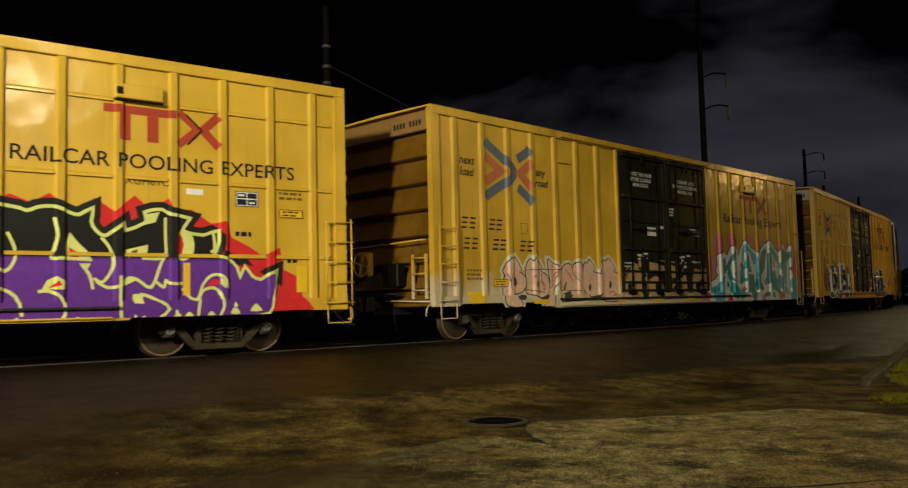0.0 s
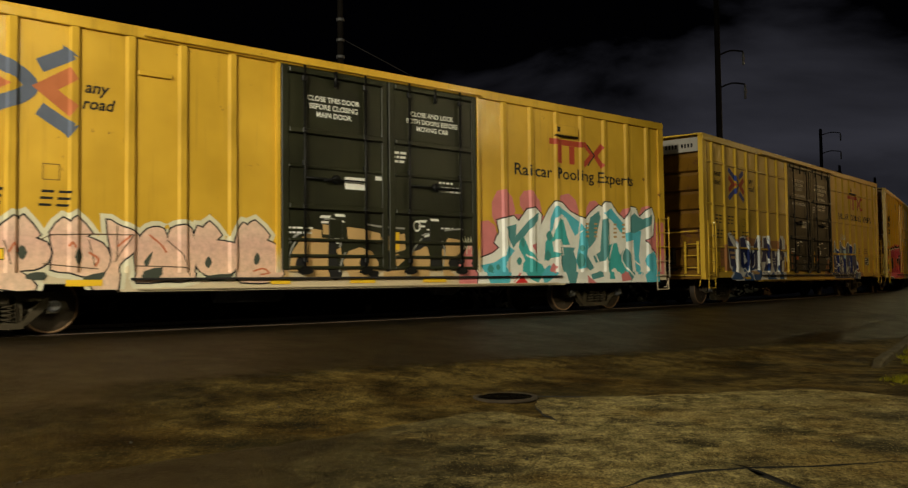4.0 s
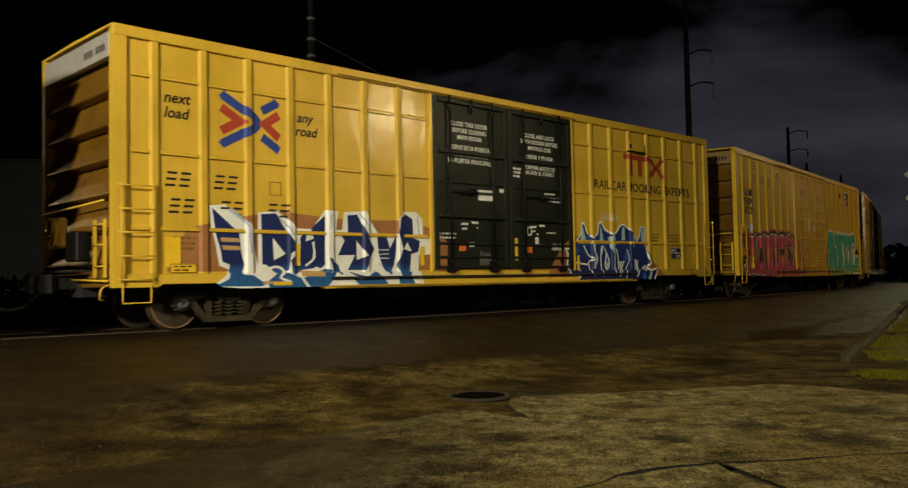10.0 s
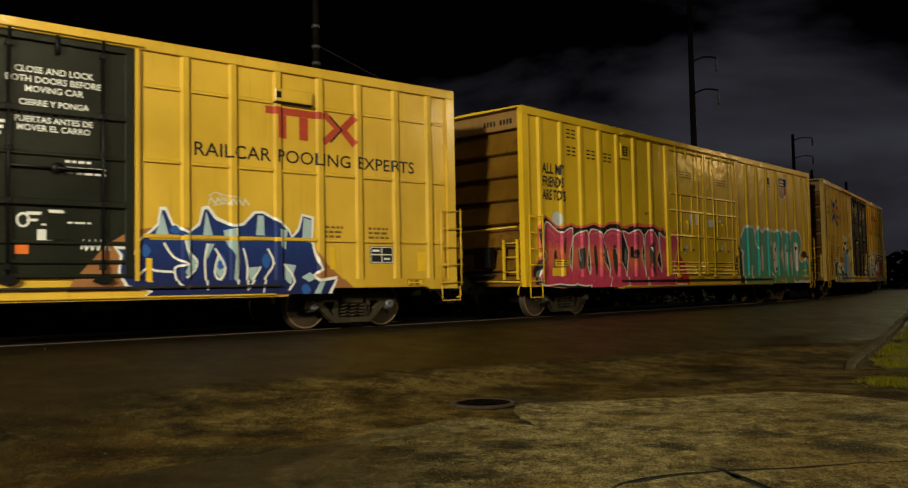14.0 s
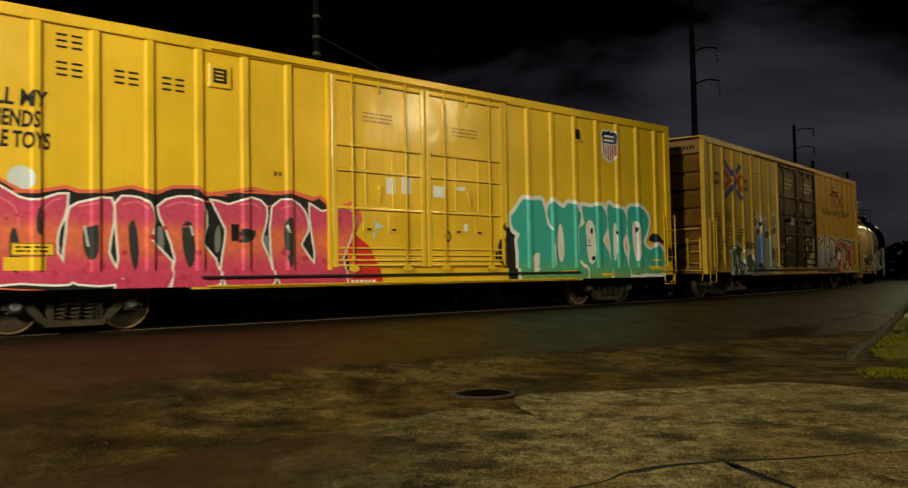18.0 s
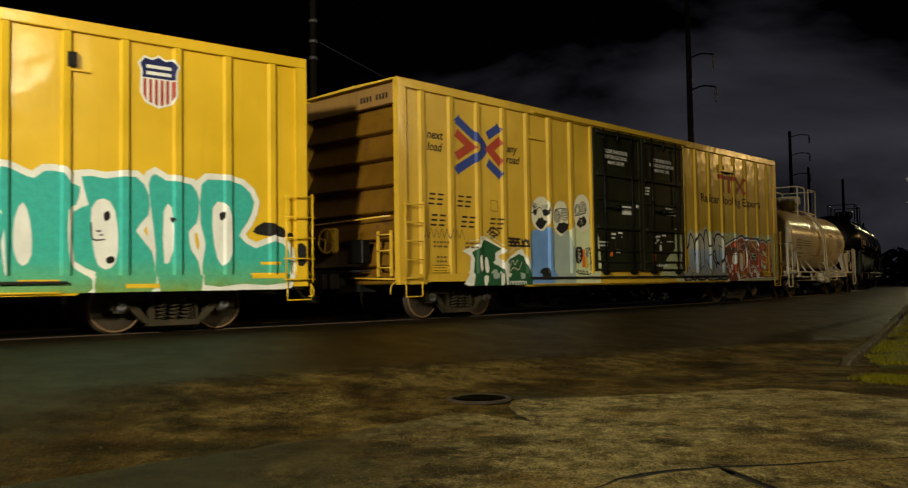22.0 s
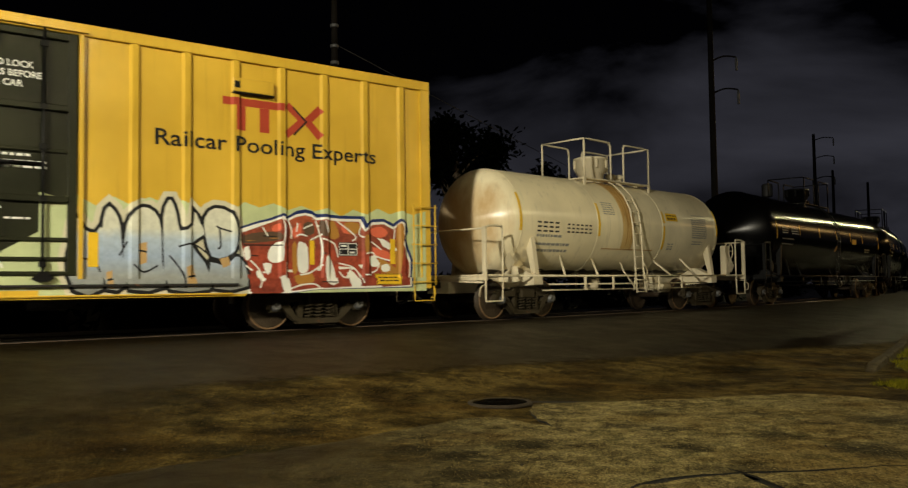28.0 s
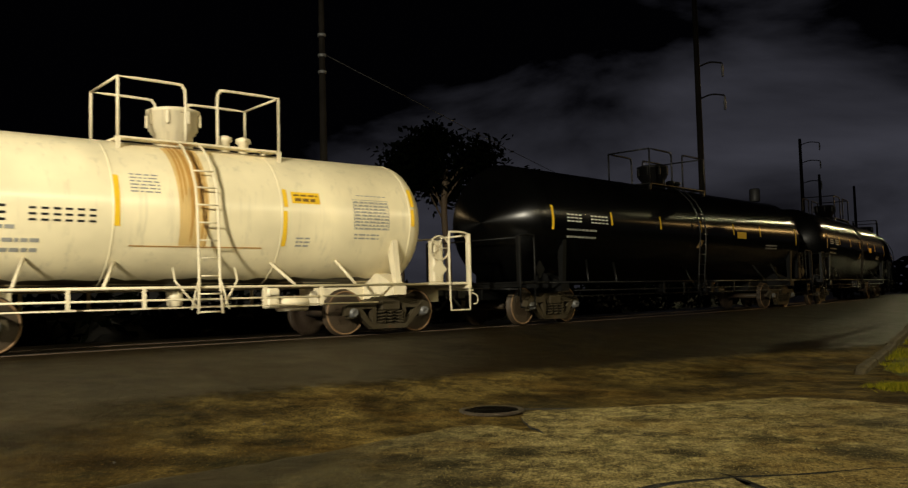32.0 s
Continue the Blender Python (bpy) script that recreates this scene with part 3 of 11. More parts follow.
def ragged(outline, step=0.12):
    """An outline with broken, uneven edges; shared edges break alike."""
    out = []
    for i, a in enumerate(outline):
        b = outline[(i + 1) % len(outline)]
        n = max(1, int(math.hypot(b[0] - a[0], b[1] - a[1]) / step))
        for k in range(n):
            p = (a[0] + (b[0] - a[0]) * k / n, a[1] + (b[1] - a[1]) * k / n)
            q = wobble(p, 0.09, 2.1)
            out.append(wobble(q, 0.035, 9.0))
    return out


def shrunk(outline, g):
    n = len(outline)
    area = sum(outline[i][0] * outline[(i + 1) % n][1] - outline[(i + 1) % n][0] * outline[i][1] for i in range(n))
    sg, out = (-1 if area > 0 else 1), []
    for i, p in enumerate(outline):
        a, b = outline[i - 1], outline[(i + 1) % n]
        d = Vector((b[0] - a[0], b[1] - a[1])).normalized()
        near = math.exp(-((p[0] - 1.95) ** 2 + (p[1] - 6.17) ** 2) / 0.9)
        k = g if g < 0 else g * (0.25 + 1.1 * near) * (0.6 + 2.2 * max(0.0, noise.noise(Vector((p[0] * 2.3, p[1] * 2.3, 4)))))
        out.append((p[0] + sg * d.y * k, p[1] - sg * d.x * k))
    return out


# broken concrete in front of the camera, in the pieces that its cracks leave
CRACK_A = [(0.82, 8.26), (1.04, 7.94), (1.33, 7.51), (1.66, 7.20), (1.78, 6.89), (1.89, 6.49), (1.95, 6.15)]
CRACK_B = [(1.95, 6.15), (2.22, 6.17), (2.54, 6.16), (2.91, 6.24), (4.2, 6.5), (6.8, 6.6)]
CRACK_C = [(1.95, 6.15), (2.03, 5.78), (2.09, 5.50), (2.13, 5.27), (2.3, 2.5)]
CRACK_D = [(1.95, 6.15), (1.82, 6.09), (1.50, 5.97), (1.14, 5.76), (0.4, 5.2), (-1.7, 4.6), (-5.5, 4.9)]
EDGE = [(5.3, 9.0), (5.06, 9.27), (4.82, 9.64), (4.5, 10.11), (3.92, 10.42), (3.24, 10.29), (2.49, 10.08), (1.58, 9.95), (0.75, 9.9), (0.62, 9.3)]
slab = tagged(new("pavement"), "worn cracked concrete apron with mossy stains", "pavement", kind="structure")
for outline in (CRACK_A + CRACK_B[1:] + [(6.4, 7.6)] + EDGE, CRACK_C[::-1] + CRACK_B[1:] + [(7.2, 2.5)], CRACK_D[::1] + [(-6.0, 2.5)] + CRACK_C[:0:-1], CRACK_D[::-1] + CRACK_A[-2::-1] + [(0.2, 8.9), (-1.2, 8.5), (-3.0, 8.3), (-5.2, 7.6)]):
    pts = shrunk(ragged(outline), 0.034)
    bm = bmesh.new()
    top = [bm.verts.new((x, y, 0.005 + 0.012 * min(1.0, max(0.0, (x + 1.6) / 2.2)) + 0.006 * noise.noise(Vector((x * 0.8, y * 0.8, 3))))) for x, y in pts]
    low = [bm.verts.new((x, y, -0.02)) for x, y in shrunk(pts, -0.012)]
    f = bm.faces.new(top)
    for i in range(len(pts)):
        j = (i + 1) % len(pts)
        bm.faces.new((top[j], top[i], low[i], low[j]))
    bmesh.ops.triangulate(bm, faces=[f])
    bmesh.ops.recalc_face_normals(bm, faces=bm.faces[:])
    bm.normal_update()
    # crack walls get the near-black material: their shade is in the colour
    for side in bm.faces:
        side.material_index = 0 if side.normal.z > 0.8 else 1
    part("slab", bm, M_SLAB, slab).data.materials.append(M_CRACK)

# dark soil in the cracks, toned near black to hold their shade too
for chain in (CRACK_A, CRACK_B, CRACK_C, CRACK_D, [wobble(p, 0.09, 2.1) for p in EDGE[1:9]]):
    bm = bmesh.new()
    for p, q in zip(chain, chain[1:]):
        d = Vector((q[0] - p[0], q[1] - p[1])).normalized()
        n = Vector((-d.y, d.x)) * (0.05 if chain[0][1] > 9 else 0.2)
        bm.faces.new([bm.verts.new((x, y, ground_z(x, y) + 0.004)) for x, y in ((p[0] - n.x, p[1] - n.y), (q[0] - n.x, q[1] - n.y), (q[0] + n.x, q[1] + n.y), (p[0] + n.x, p[1] + n.y))])
    bmesh.ops.recalc_face_normals(bm, faces=bm.faces[:])
    part("crack_soil_shade", bm, M_CRACK, slab)

# manhole
hole = thing("manhole_cover", "dark cast-iron manhole cover set in the asphalt", "manhole")
hole.matrix_basis = pose(0.37, 9.72, ground_z(0.37, 9.72) + 0.016)
part("ring", lathe(bmesh.new(), [(-0.02, 0.30), (0.008, 0.312), (0.009, 0.362), (-0.02, 0.375)], "z", 40), M_COLLAR, hole, "worn concrete collar")
lid = part("lid", lathe(bmesh.new(), [(-0.02, 0.308), (0.003, 0.306), (0.005, 0.02)], "z", 40), M_IRONLID, hole)
for r in (0.08, 0.16, 0.24):
    part("lid_rib", bar([(math.cos(k * math.tau / 28) * r, math.sin(k * math.tau / 28) * r, 0.006) for k in range(28)], 0.008, 5, True), M_IRONLID, lid)

# kerb and verge
kdir = Vector((0.52, 0.854, 0))
kside = Vector((0.854, -0.52, 0))
kerb = tagged(new("kerb"), "worn concrete kerb along the grass verge", "kerb", kind="structure")
for k in range(10):
    a = Vector((5.92, 12.92, 0)) + kdir * (k * 1.85)
    b = a + kdir * 1.83
    bm = bmesh.new()
    wob = 0.02 * ((k * 7) % 3 - 1)
    sec = [(0.0, -0.1), (0.015, 0.07), (0.04, 0.10), (0.16, 0.105), (0.19, 0.085), (0.20, -0.1)]
    if k == 0:
        sec2 = [(0.04, -0.1), (0.05, 0.02), (0.07, 0.03), (0.14, 0.03), (0.17, 0.02), (0.18, -0.1)]
    rings = []
    for p, s_ in ((a, sec2 if k == 0 else sec), (a + kdir * 0.5, sec), (b, sec)):
        g = ground_z(p.x, p.y)
        rings.append([bm.verts.new(p + kside * (u + wob) + Vector((0, 0, g + w))) for u, w in s_])
    for r0, r1 in zip(rings, rings[1:]):
        for i in range(5):
            bm.faces.new((r0[i], r0[i + 1], r1[i + 1], r1[i]))
    bm.faces.new(rings[0][::-1])
    bm.faces.new(rings[-1])
    bmesh.ops.recalc_face_normals(bm, faces=bm.faces[:])
    part("kerb_stone", bm, M_KERB, kerb)

verge_edge = [(6.15, 12.0), (6.35, 12.75)] + [tuple((Vector((5.92, 12.92, 0)) + kdir * d + kside * 0.3).xy) for d in (0.9, 4, 8, 12, 17)] + [(30, 33), (34, 20), (12, 11.0), (7.6, 11.3)]


def verge_z(x, y):
    return ground_z(x, y) + 0.11 + 0.06 * noise.noise(Vector((x * 0.9, y * 0.9, 5)))


bm = bmesh.new()
pts = [wobble(p, 0.05, 2.0) for p in verge_edge]
f = bm.faces.new([bm.verts.new((x, y, 0)) for x, y in pts])
res_ = bmesh.ops.triangulate(bm, faces=[f])
for _ in range(4):
    bmesh.ops.subdivide_edges(bm, edges=[e for e in bm.edges if e.calc_length() > 1.0], cuts=1, use_grid_fill=True)
rim = {v for e in bm.edges if e.is_boundary for v in e.verts}
for v in bm.verts:
    v.co.z = ground_z(v.co.x, v.co.y) - 0.02 if v in rim else verge_z(v.co.x, v.co.y)
me = bpy.data.meshes.new("verge")
bm.normal_update()
bm.to_mesh(me)
bm.free()
me.materials.append(M_SOIL)
if sum(p.normal.z for p in me.polygons) < 0:
    me.flip_normals()
tagged(new("verge", me), "mounded grassy verge behind the kerb", "verge", kind="structure")


def inside(x, y, poly):
    hit = False
    for i, (ax, ay) in enumerate(poly):
        bx_, by_ = poly[i - 1]
        if (ay > y) != (by_ > y) and x < (bx_ - ax) * (y - ay) / (by_ - ay) + ax:
            hit = not hit
    return hit


rnd = random.Random(21)
gv, gf = [], []
while len(gf) < 60000:
    x, y = rnd.uniform(6.1, 17.0), rnd.uniform(11.0, 26.0)
    if rnd.random() > 1.3 - (y - 11) / 16:
        continue
    if len(gf) < 3500:      # ragged tufts that creep onto the paving
        x, y = rnd.gauss(5.80, 0.17), rnd.gauss(11.15, 0.18)
        z = ground_z(x, y)
    elif not inside(x, y, verge_edge):
        continue
    else:
        z = verge_z(x, y) - 0.02
    if noise.noise(Vector((x * 1.4, y * 1.4, 0))) < -0.25:
        continue
    a, h, w = rnd.uniform(0, math.tau), rnd.uniform(0.02, 0.075), rnd.uniform(0.004, 0.009)
    n = len(gv)
    lx, ly = rnd.gauss(0, 0.04), rnd.gauss(0, 0.04)
    gv += [(x - math.cos(a) * w, y - math.sin(a) * w, z), (x + math.cos(a) * w, y + math.sin(a) * w, z), (x + lx, y + ly, z + h)]
    gf.append((n, n + 1, n + 2))
me = bpy.data.meshes.new("grass")
me.from_pydata(gv, [], gf)
me.materials.append(M_GRASS)
tagged(new("grass", me), "short yellow-green grass on the verge", "grass", kind="stuff")

# loose stones and scraps on the paving
pv, pf = [], []
for _ in range(90):
    x, y = rnd.uniform(-7, 7), rnd.uniform(4.5, 15)
    r, z = rnd.uniform(0.006, 0.02), ground_z(x, y)
    if 0 < x < 6.5 and y < 10:
        z += 0.03
    n = len(pv)
    for k in range(4):
        a = k * math.tau / 4 + rnd.uniform(-0.4, 0.4)
        pv.append((x + math.cos(a) * r * rnd.uniform(0.7, 1.3), y + math.sin(a) * r, z))
    pv.append((x, y, z + r * rnd.uniform(0.6, 1.2)))
    pf += [(n, n + 1, n + 4), (n + 1, n + 2, n + 4), (n + 2, n + 3, n + 4), (n + 3, n, n + 4)]
me = bpy.data.meshes.new("gravel")
me.from_pydata(pv, [], pf)
me.materials.append(M_PEBBLE)
tagged(new("gravel", me), "loose pale stones scattered on the paving", "gravel", kind="stuff")


# ---- poles, wires and what stands beyond the track
def utility_pole(x, y, height, r, arms, label, bands=(), wood=M_CREOSOTE):
    pole = thing("utility_pole", label, "utility pole", "utility poles along the street")
    z0 = ground_z(x, y)
    pole.matrix_basis = pose(x, y, z0)
    shaft = part("shaft", lathe(bmesh.new(), [(-0.3, r), (height * 0.5, r * 0.85), (height - 0.1, r * 0.66), (height, r * 0.55)], "z", 14), wood, pole)
    for z in bands:
        part("steel_band", lathe(bmesh.new(), [(z - 0.06, r * 0.85), (z - 0.05, r * 0.98), (z + 0.05, r * 0.98), (z + 0.06, r * 0.85)], "z", 14), M_GREYMETAL, pole)
    for z, reach, drop in arms:
        arm = part("bracket_arm", bar(smooth_chain([(0, 0, z), (reach * 0.5, -reach * 0.15, z + 0.22), (reach, -reach * 0.3, z + 0.12)], 4), 0.045, 7), wood, pole)
        part("insulator", lathe(bmesh.new(), [(-drop, 0.03), (-drop + 0.05, 0.07), (-drop * 0.6, 0.05), (-drop * 0.55, 0.08), (-0.05, 0.05), (0, 0.03)], "z", 10, (reach, -reach * 0.3, z + 0.1)), M_GREYMETAL, arm)
    return pole


utility_pole(-4.93, 32.6, 13.2, 0.17, [], "tall wooden pole with steel bands near its top", (11.55, 10.75, 10.1))
utility_pole(12.95, 44.1, 17.5, 0.19, [(10.9, 1.25, 0.75), (12.6, 1.2, 0.7)], "tall dark wooden pole with two bracket arms")
utility_pole(32.3, 78.6, 14.6, 0.2, [(14.0, 1.6, 0.7), (12.3, 1.6, 0.7), (10.4, 1.6, 0.7)], "distant wooden pole with three bracket arms")
utility_pole(43.6, 101.0, 14.0, 0.22, [], "distant bare wooden pole")
utility_pole(55.5, 117.6, 15.0, 0.24, [], "distant bare wooden pole")
stub = utility_pole(23.2, 66.0, 8.9, 0.3, [], "short stout pole with a box on top")
part("transformer", lathe(bmesh.new(), [(7.9, 0.34), (8.0, 0.38), (8.8, 0.38), (8.9, 0.3)], "z", 14, (0.1, -0.4, 0)), M_GREYMETAL, stub)
wire = thing("guy_wire", "thin sloping wire behind the train", "wire")
part("strand", bar([(-4.93, 32.6, 10.85), (2.0, 46.3, 9.82), (8.9, 60.0, 8.95), (10.6, 63.4, 8.75)], 0.018, 5), M_HOSE, wire)
utility_pole(10.6, 63.4, 8.4, 0.15, [], "short dark wooden pole that holds a wire")


def tree(x, y, top, spread, seed, low, leaves, label):
    t = thing("tree", label, "tree")
    t.matrix_basis = pose(x, y, ground_z(x, y))
    rr = random.Random(seed)
    trunk = part("trunk", bar(smooth_chain([(0, 0, -0.2), (0.1, 0.05, low * 0.5), (-0.1, 0, low), (0.05, 0.1, top * 0.8)], 4), 0.2, 8), M_WOOD, t)
    tips = []
    for k in range(9):
        a, h = rr.uniform(0, math.tau), rr.uniform(low * 0.85, top * 0.75)
        e = (math.cos(a) * spread * rr.uniform(0.4, 0.9), math.sin(a) * spread * rr.uniform(0.4, 0.9), h + rr.uniform(0.4, 1.0) * (top - h))
        part("limb", bar([(0, 0, h), (e[0] * 0.5, e[1] * 0.5, h + (e[2] - h) * 0.6), e], 0.06, 6), M_WOOD, trunk)
        tips.append(e)
    lv, lf = [], []
    for e in tips:
        for _ in range(leaves // 9):
            v = Vector((rr.gauss(0, 1), rr.gauss(0, 1), rr.gauss(0, 0.75))) * spread * 0.26
            c = Vector(e) + v
            d = Vector((rr.uniform(-1, 1), rr.uniform(-1, 1), rr.uniform(-1, 0.4))).normalized()
            s_ = d.orthogonal().normalized()
            w = rr.uniform(0.16, 0.34)
            n = len(lv)
            lv += [tuple(c - d * w), tuple(c + s_ * w * 0.5), tuple(c + d * w), tuple(c - s_ * w * 0.5)]
            lf.append((n, n + 1, n + 2, n + 3))
    me = bpy.data.meshes.new("crown")
    me.from_pydata(lv, [], lf)
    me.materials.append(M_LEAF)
    c = new("crown", me)
    c.parent = t
    return t


tree(-0.5, 55.0, 11.9, 2.9, 4, 6.5, 6000, "dark leafy tree behind the track")
tree(-3.6, 56.0, 10.0, 1.9, 9, 5.5, 1500, "small dark tree behind the track")
tree(7.2, 69.5, 11.2, 2.0, 6, 7.0, 900, "wind-blown dark tree behind the track")

# low earth bank and scrub beyond the track
ribbon("bank", -60, 170, 4.0, [(8.4, -0.2), (9.3, 0.95), (10.0, 1.2), (10.8, 1.1), (12.2, -0.2)], M_CRACK, "low bank of dark earth behind the track", "bank")
hv, hf = [], []
hr = random.Random(33)
while len(hf) < 15000:
    q = hr.uniform(-30, 150)
    off = 9.5 + hr.gauss(0, 0.7) + 1.2 * noise.noise(Vector((q * 0.11, 2, 0)))
    tall = 1.75 + 0.7 * noise.noise(Vector((q * 0.23, 7, 0))) + 0.3 * noise.noise(Vector((q * 0.9, 3, 0)))
    x, y = on_line(q, off)
    c = Vector((x, y, hr.uniform(0.0, 1.0) ** 0.8 * tall))
    d = Vector((hr.uniform(-1, 1), hr.uniform(-1, 1), hr.uniform(-0.6, 1))).normalized()
    o = d.orthogonal().normalized() * hr.uniform(0.06, 0.13)
    d *= hr.uniform(0.14, 0.34)
    n = len(hv)
    hv += [tuple(c - d), tuple(c + o), tuple(c + d), tuple(c - o)]
    hf.append((n, n + 1, n + 2, n + 3))
me = bpy.data.meshes.new("scrub")
me.from_pydata(hv, [], hf)
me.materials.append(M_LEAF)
tagged(new("scrub", me), "low dark scrub along the far side of the track", "bushes", kind="stuff")

# the dark tree line far down the road
hv, hf = [], []
while len(hf) < 5000:
    a = radians(hr.uniform(9, 62))
    far = 135 + hr.gauss(0, 5)
    tall = 5.0 + 2.2 * noise.noise(Vector((a * 14, 5, 0))) + 1.2 * noise.noise(Vector((a * 60, 1, 0)))
    c = Vector((far * math.sin(a), far * math.cos(a), hr.random() ** 0.8 * tall))
    d = Vector((hr.uniform(-1, 1), hr.uniform(-1, 1), hr.uniform(-0.6, 1))).normalized()
    o = d.orthogonal().normalized() * hr.uniform(0.3, 0.6)
    d *= hr.uniform(0.5, 1.0)
    n = len(hv)
    hv += [tuple(c - d), tuple(c + o), tuple(c + d), tuple(c - o)]
    hf.append((n, n + 1, n + 2, n + 3))
me = bpy.data.meshes.new("far_woods")
me.from_pydata(hv, [], hf)
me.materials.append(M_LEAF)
tagged(new("far_woods", me), "far dark line of trees at the road's end", "woods", kind="stuff")

dock = thing("loading_dock", "low concrete loading dock under warm orange lamps", "loading dock")
dock.matrix_basis = pose(18.5, 61.6, 0)
part("platform", nbox(-3.4, 3.6, -1.6, 1.6, 0, 1.06, 0.03), M_KERB, dock)
part("back_wall", nbox(-3.4, 3.6, 1.61, 1.85, 0, 3.6), M_SHED, dock)
part("canopy", nbox(-3.6, 3.8, -1.7, 2.0, 3.601, 3.75, 0.02), M_SHED, dock)
M_SODIUM = bpy.data.materials.new("sodium_lamp")
M_SODIUM.use_nodes = True
M_SODIUM.node_tree.nodes["Principled BSDF"].inputs["Emission Color"].default_value = (1.0, 0.22, 0.03, 1)
M_SODIUM.node_tree.nodes["Principled BSDF"].inputs["Emission Strength"].default_value = 0.9
for x, z in ((-0.15, 1.38), (2.75, 1.20)):
    box_part = part("lamp_box", nbox(x - 0.2, x + 0.2, -1.5, -1.36, z, z + 0.46, 0.02), M_BLACKTRIM, dock)
    part("lamp_glass", nbox(x - 0.15, x + 0.15, -1.52, -1.501, z + 0.04, z + 0.24), M_SODIUM, box_part)
    part("lamp_glass", nbox(x - 0.15, x + 0.15, -1.52, -1.501, z + 0.27, z + 0.42), M_SODIUM, box_part)
    part("lamp_stem", nbox(x - 0.04, x + 0.04, -1.46, -1.40, 1.061, z), M_BLACKTRIM, box_part)
for x in (-3.2, 0.9, 3.4):
    part("canopy_post", nbox(x - 0.06, x + 0.06, -1.5, -1.38, 1.061, 3.6), M_SHED, dock)
shed = thing("warehouse", "long dark warehouse beyond the track", "warehouse")
shed.matrix_basis = pose(-33.0, 58.0, 0, 0, 0, 6)
part("wall", nbox(-24, 24, -6, 6, 0, 9.2), M_SHED, shed)
part("roof", nplate([(-6.3, 9.201), (-6.3, 9.35), (0, 10.2), (6.3, 9.35), (6.3, 9.201)], "x", -24.2, 24.2), M_SHED, shed)
for k in range(8):
    part("pilaster", nbox(-23 + k * 6.4, -22.6 + k * 6.4, -6.12, -6.001, 0, 9.19), M_SHED, shed)

marker = thing("marker_light", "small glowing orange lamp on a short post", "lamp")
marker.matrix_basis = pose(17.4, 57.4, ground_z(17.4, 57.4))
part("post", bar([(0, 0, 0), (0, 0, 1.2)], 0.05), M_GREYMETAL, marker)
part("lens", nbox(-0.16, 0.16, -0.12, 0.12, 1.2, 1.75, 0.03), M_LAMP, marker, "glowing orange lens")

sign = thing("crossing_sign", "pair of red and white diamond boards on a post", "sign")
sign.matrix_basis = pose(17.25, 30.7, ground_z(17.25, 30.7), 0, 0, -28)
part("post", bar([(0, 0, 0), (0, 0, 5.2)], 0.05, 8), M_GREYMETAL, sign)
for z in (4.60, 3.74):
    k = part("board", nplate([(-0.40, z), (0, z - 0.40), (0.40, z), (0, z + 0.40)], "y", -0.075, -0.055), ink("white", (0.66, 0.66, 0.62)), sign)
    part("panel", nplate([(-0.27, z), (0, z - 0.27), (0.27, z), (0, z + 0.27)], "y", -0.082, -0.0755), ink("orange", (0.75, 0.16, 0.02)), sign)

# ---- paint and lettering that follow a car's sheet
from mathutils.geometry import tessellate_polygon


def clip(poly, k, lo, hi):
    """The piece of a convex outline between lo and hi along coordinate k."""
    for lim, sign in ((lo, 1), (hi, -1)):
        out = []
        for i, p in enumerate(poly):
            q = poly[(i + 1) % len(poly)]
            dp, dq = sign * (p[k] - lim), sign * (q[k] - lim)
            if dp >= 0:
                out.append(p)
            if (dp > 0 > dq) or (dp < 0 < dq):
                f = dp / (dp - dq)
                out.append((p[0] + (q[0] - p[0]) * f, p[1] + (q[1] - p[1]) * f))
        poly = out
        if len(poly) < 3:
            return []
    return poly


def convex(outline):
    """Splits any outline into triangles."""
    if len(outline) <= 4 and len(outline) > 2:
        s = [(b[0] - a[0]) * (c[1] - b[1]) - (b[1] - a[1]) * (c[0] - b[0]) for a, b, c in
             ((outline[i - 2], outline[i - 1], outline[i]) for i in range(len(outline)))]
        if min(s) >= 0 or max(s) <= 0:
            return [outline]
    vs = [Vector((x, z, 0)) for x, z in outline]
    return [[outline[i] for i in t] for t in tessellate_polygon([vs])]


class Sheet:
    """The near side of a car: its depth y over (x, z), and the folds at which paint has to bend."""
    def __init__(self, depth, xs, zs):
        self.depth, self.xs, self.zs = depth, [-99] + sorted(xs) + [99], [-99] + sorted(zs) + [99]


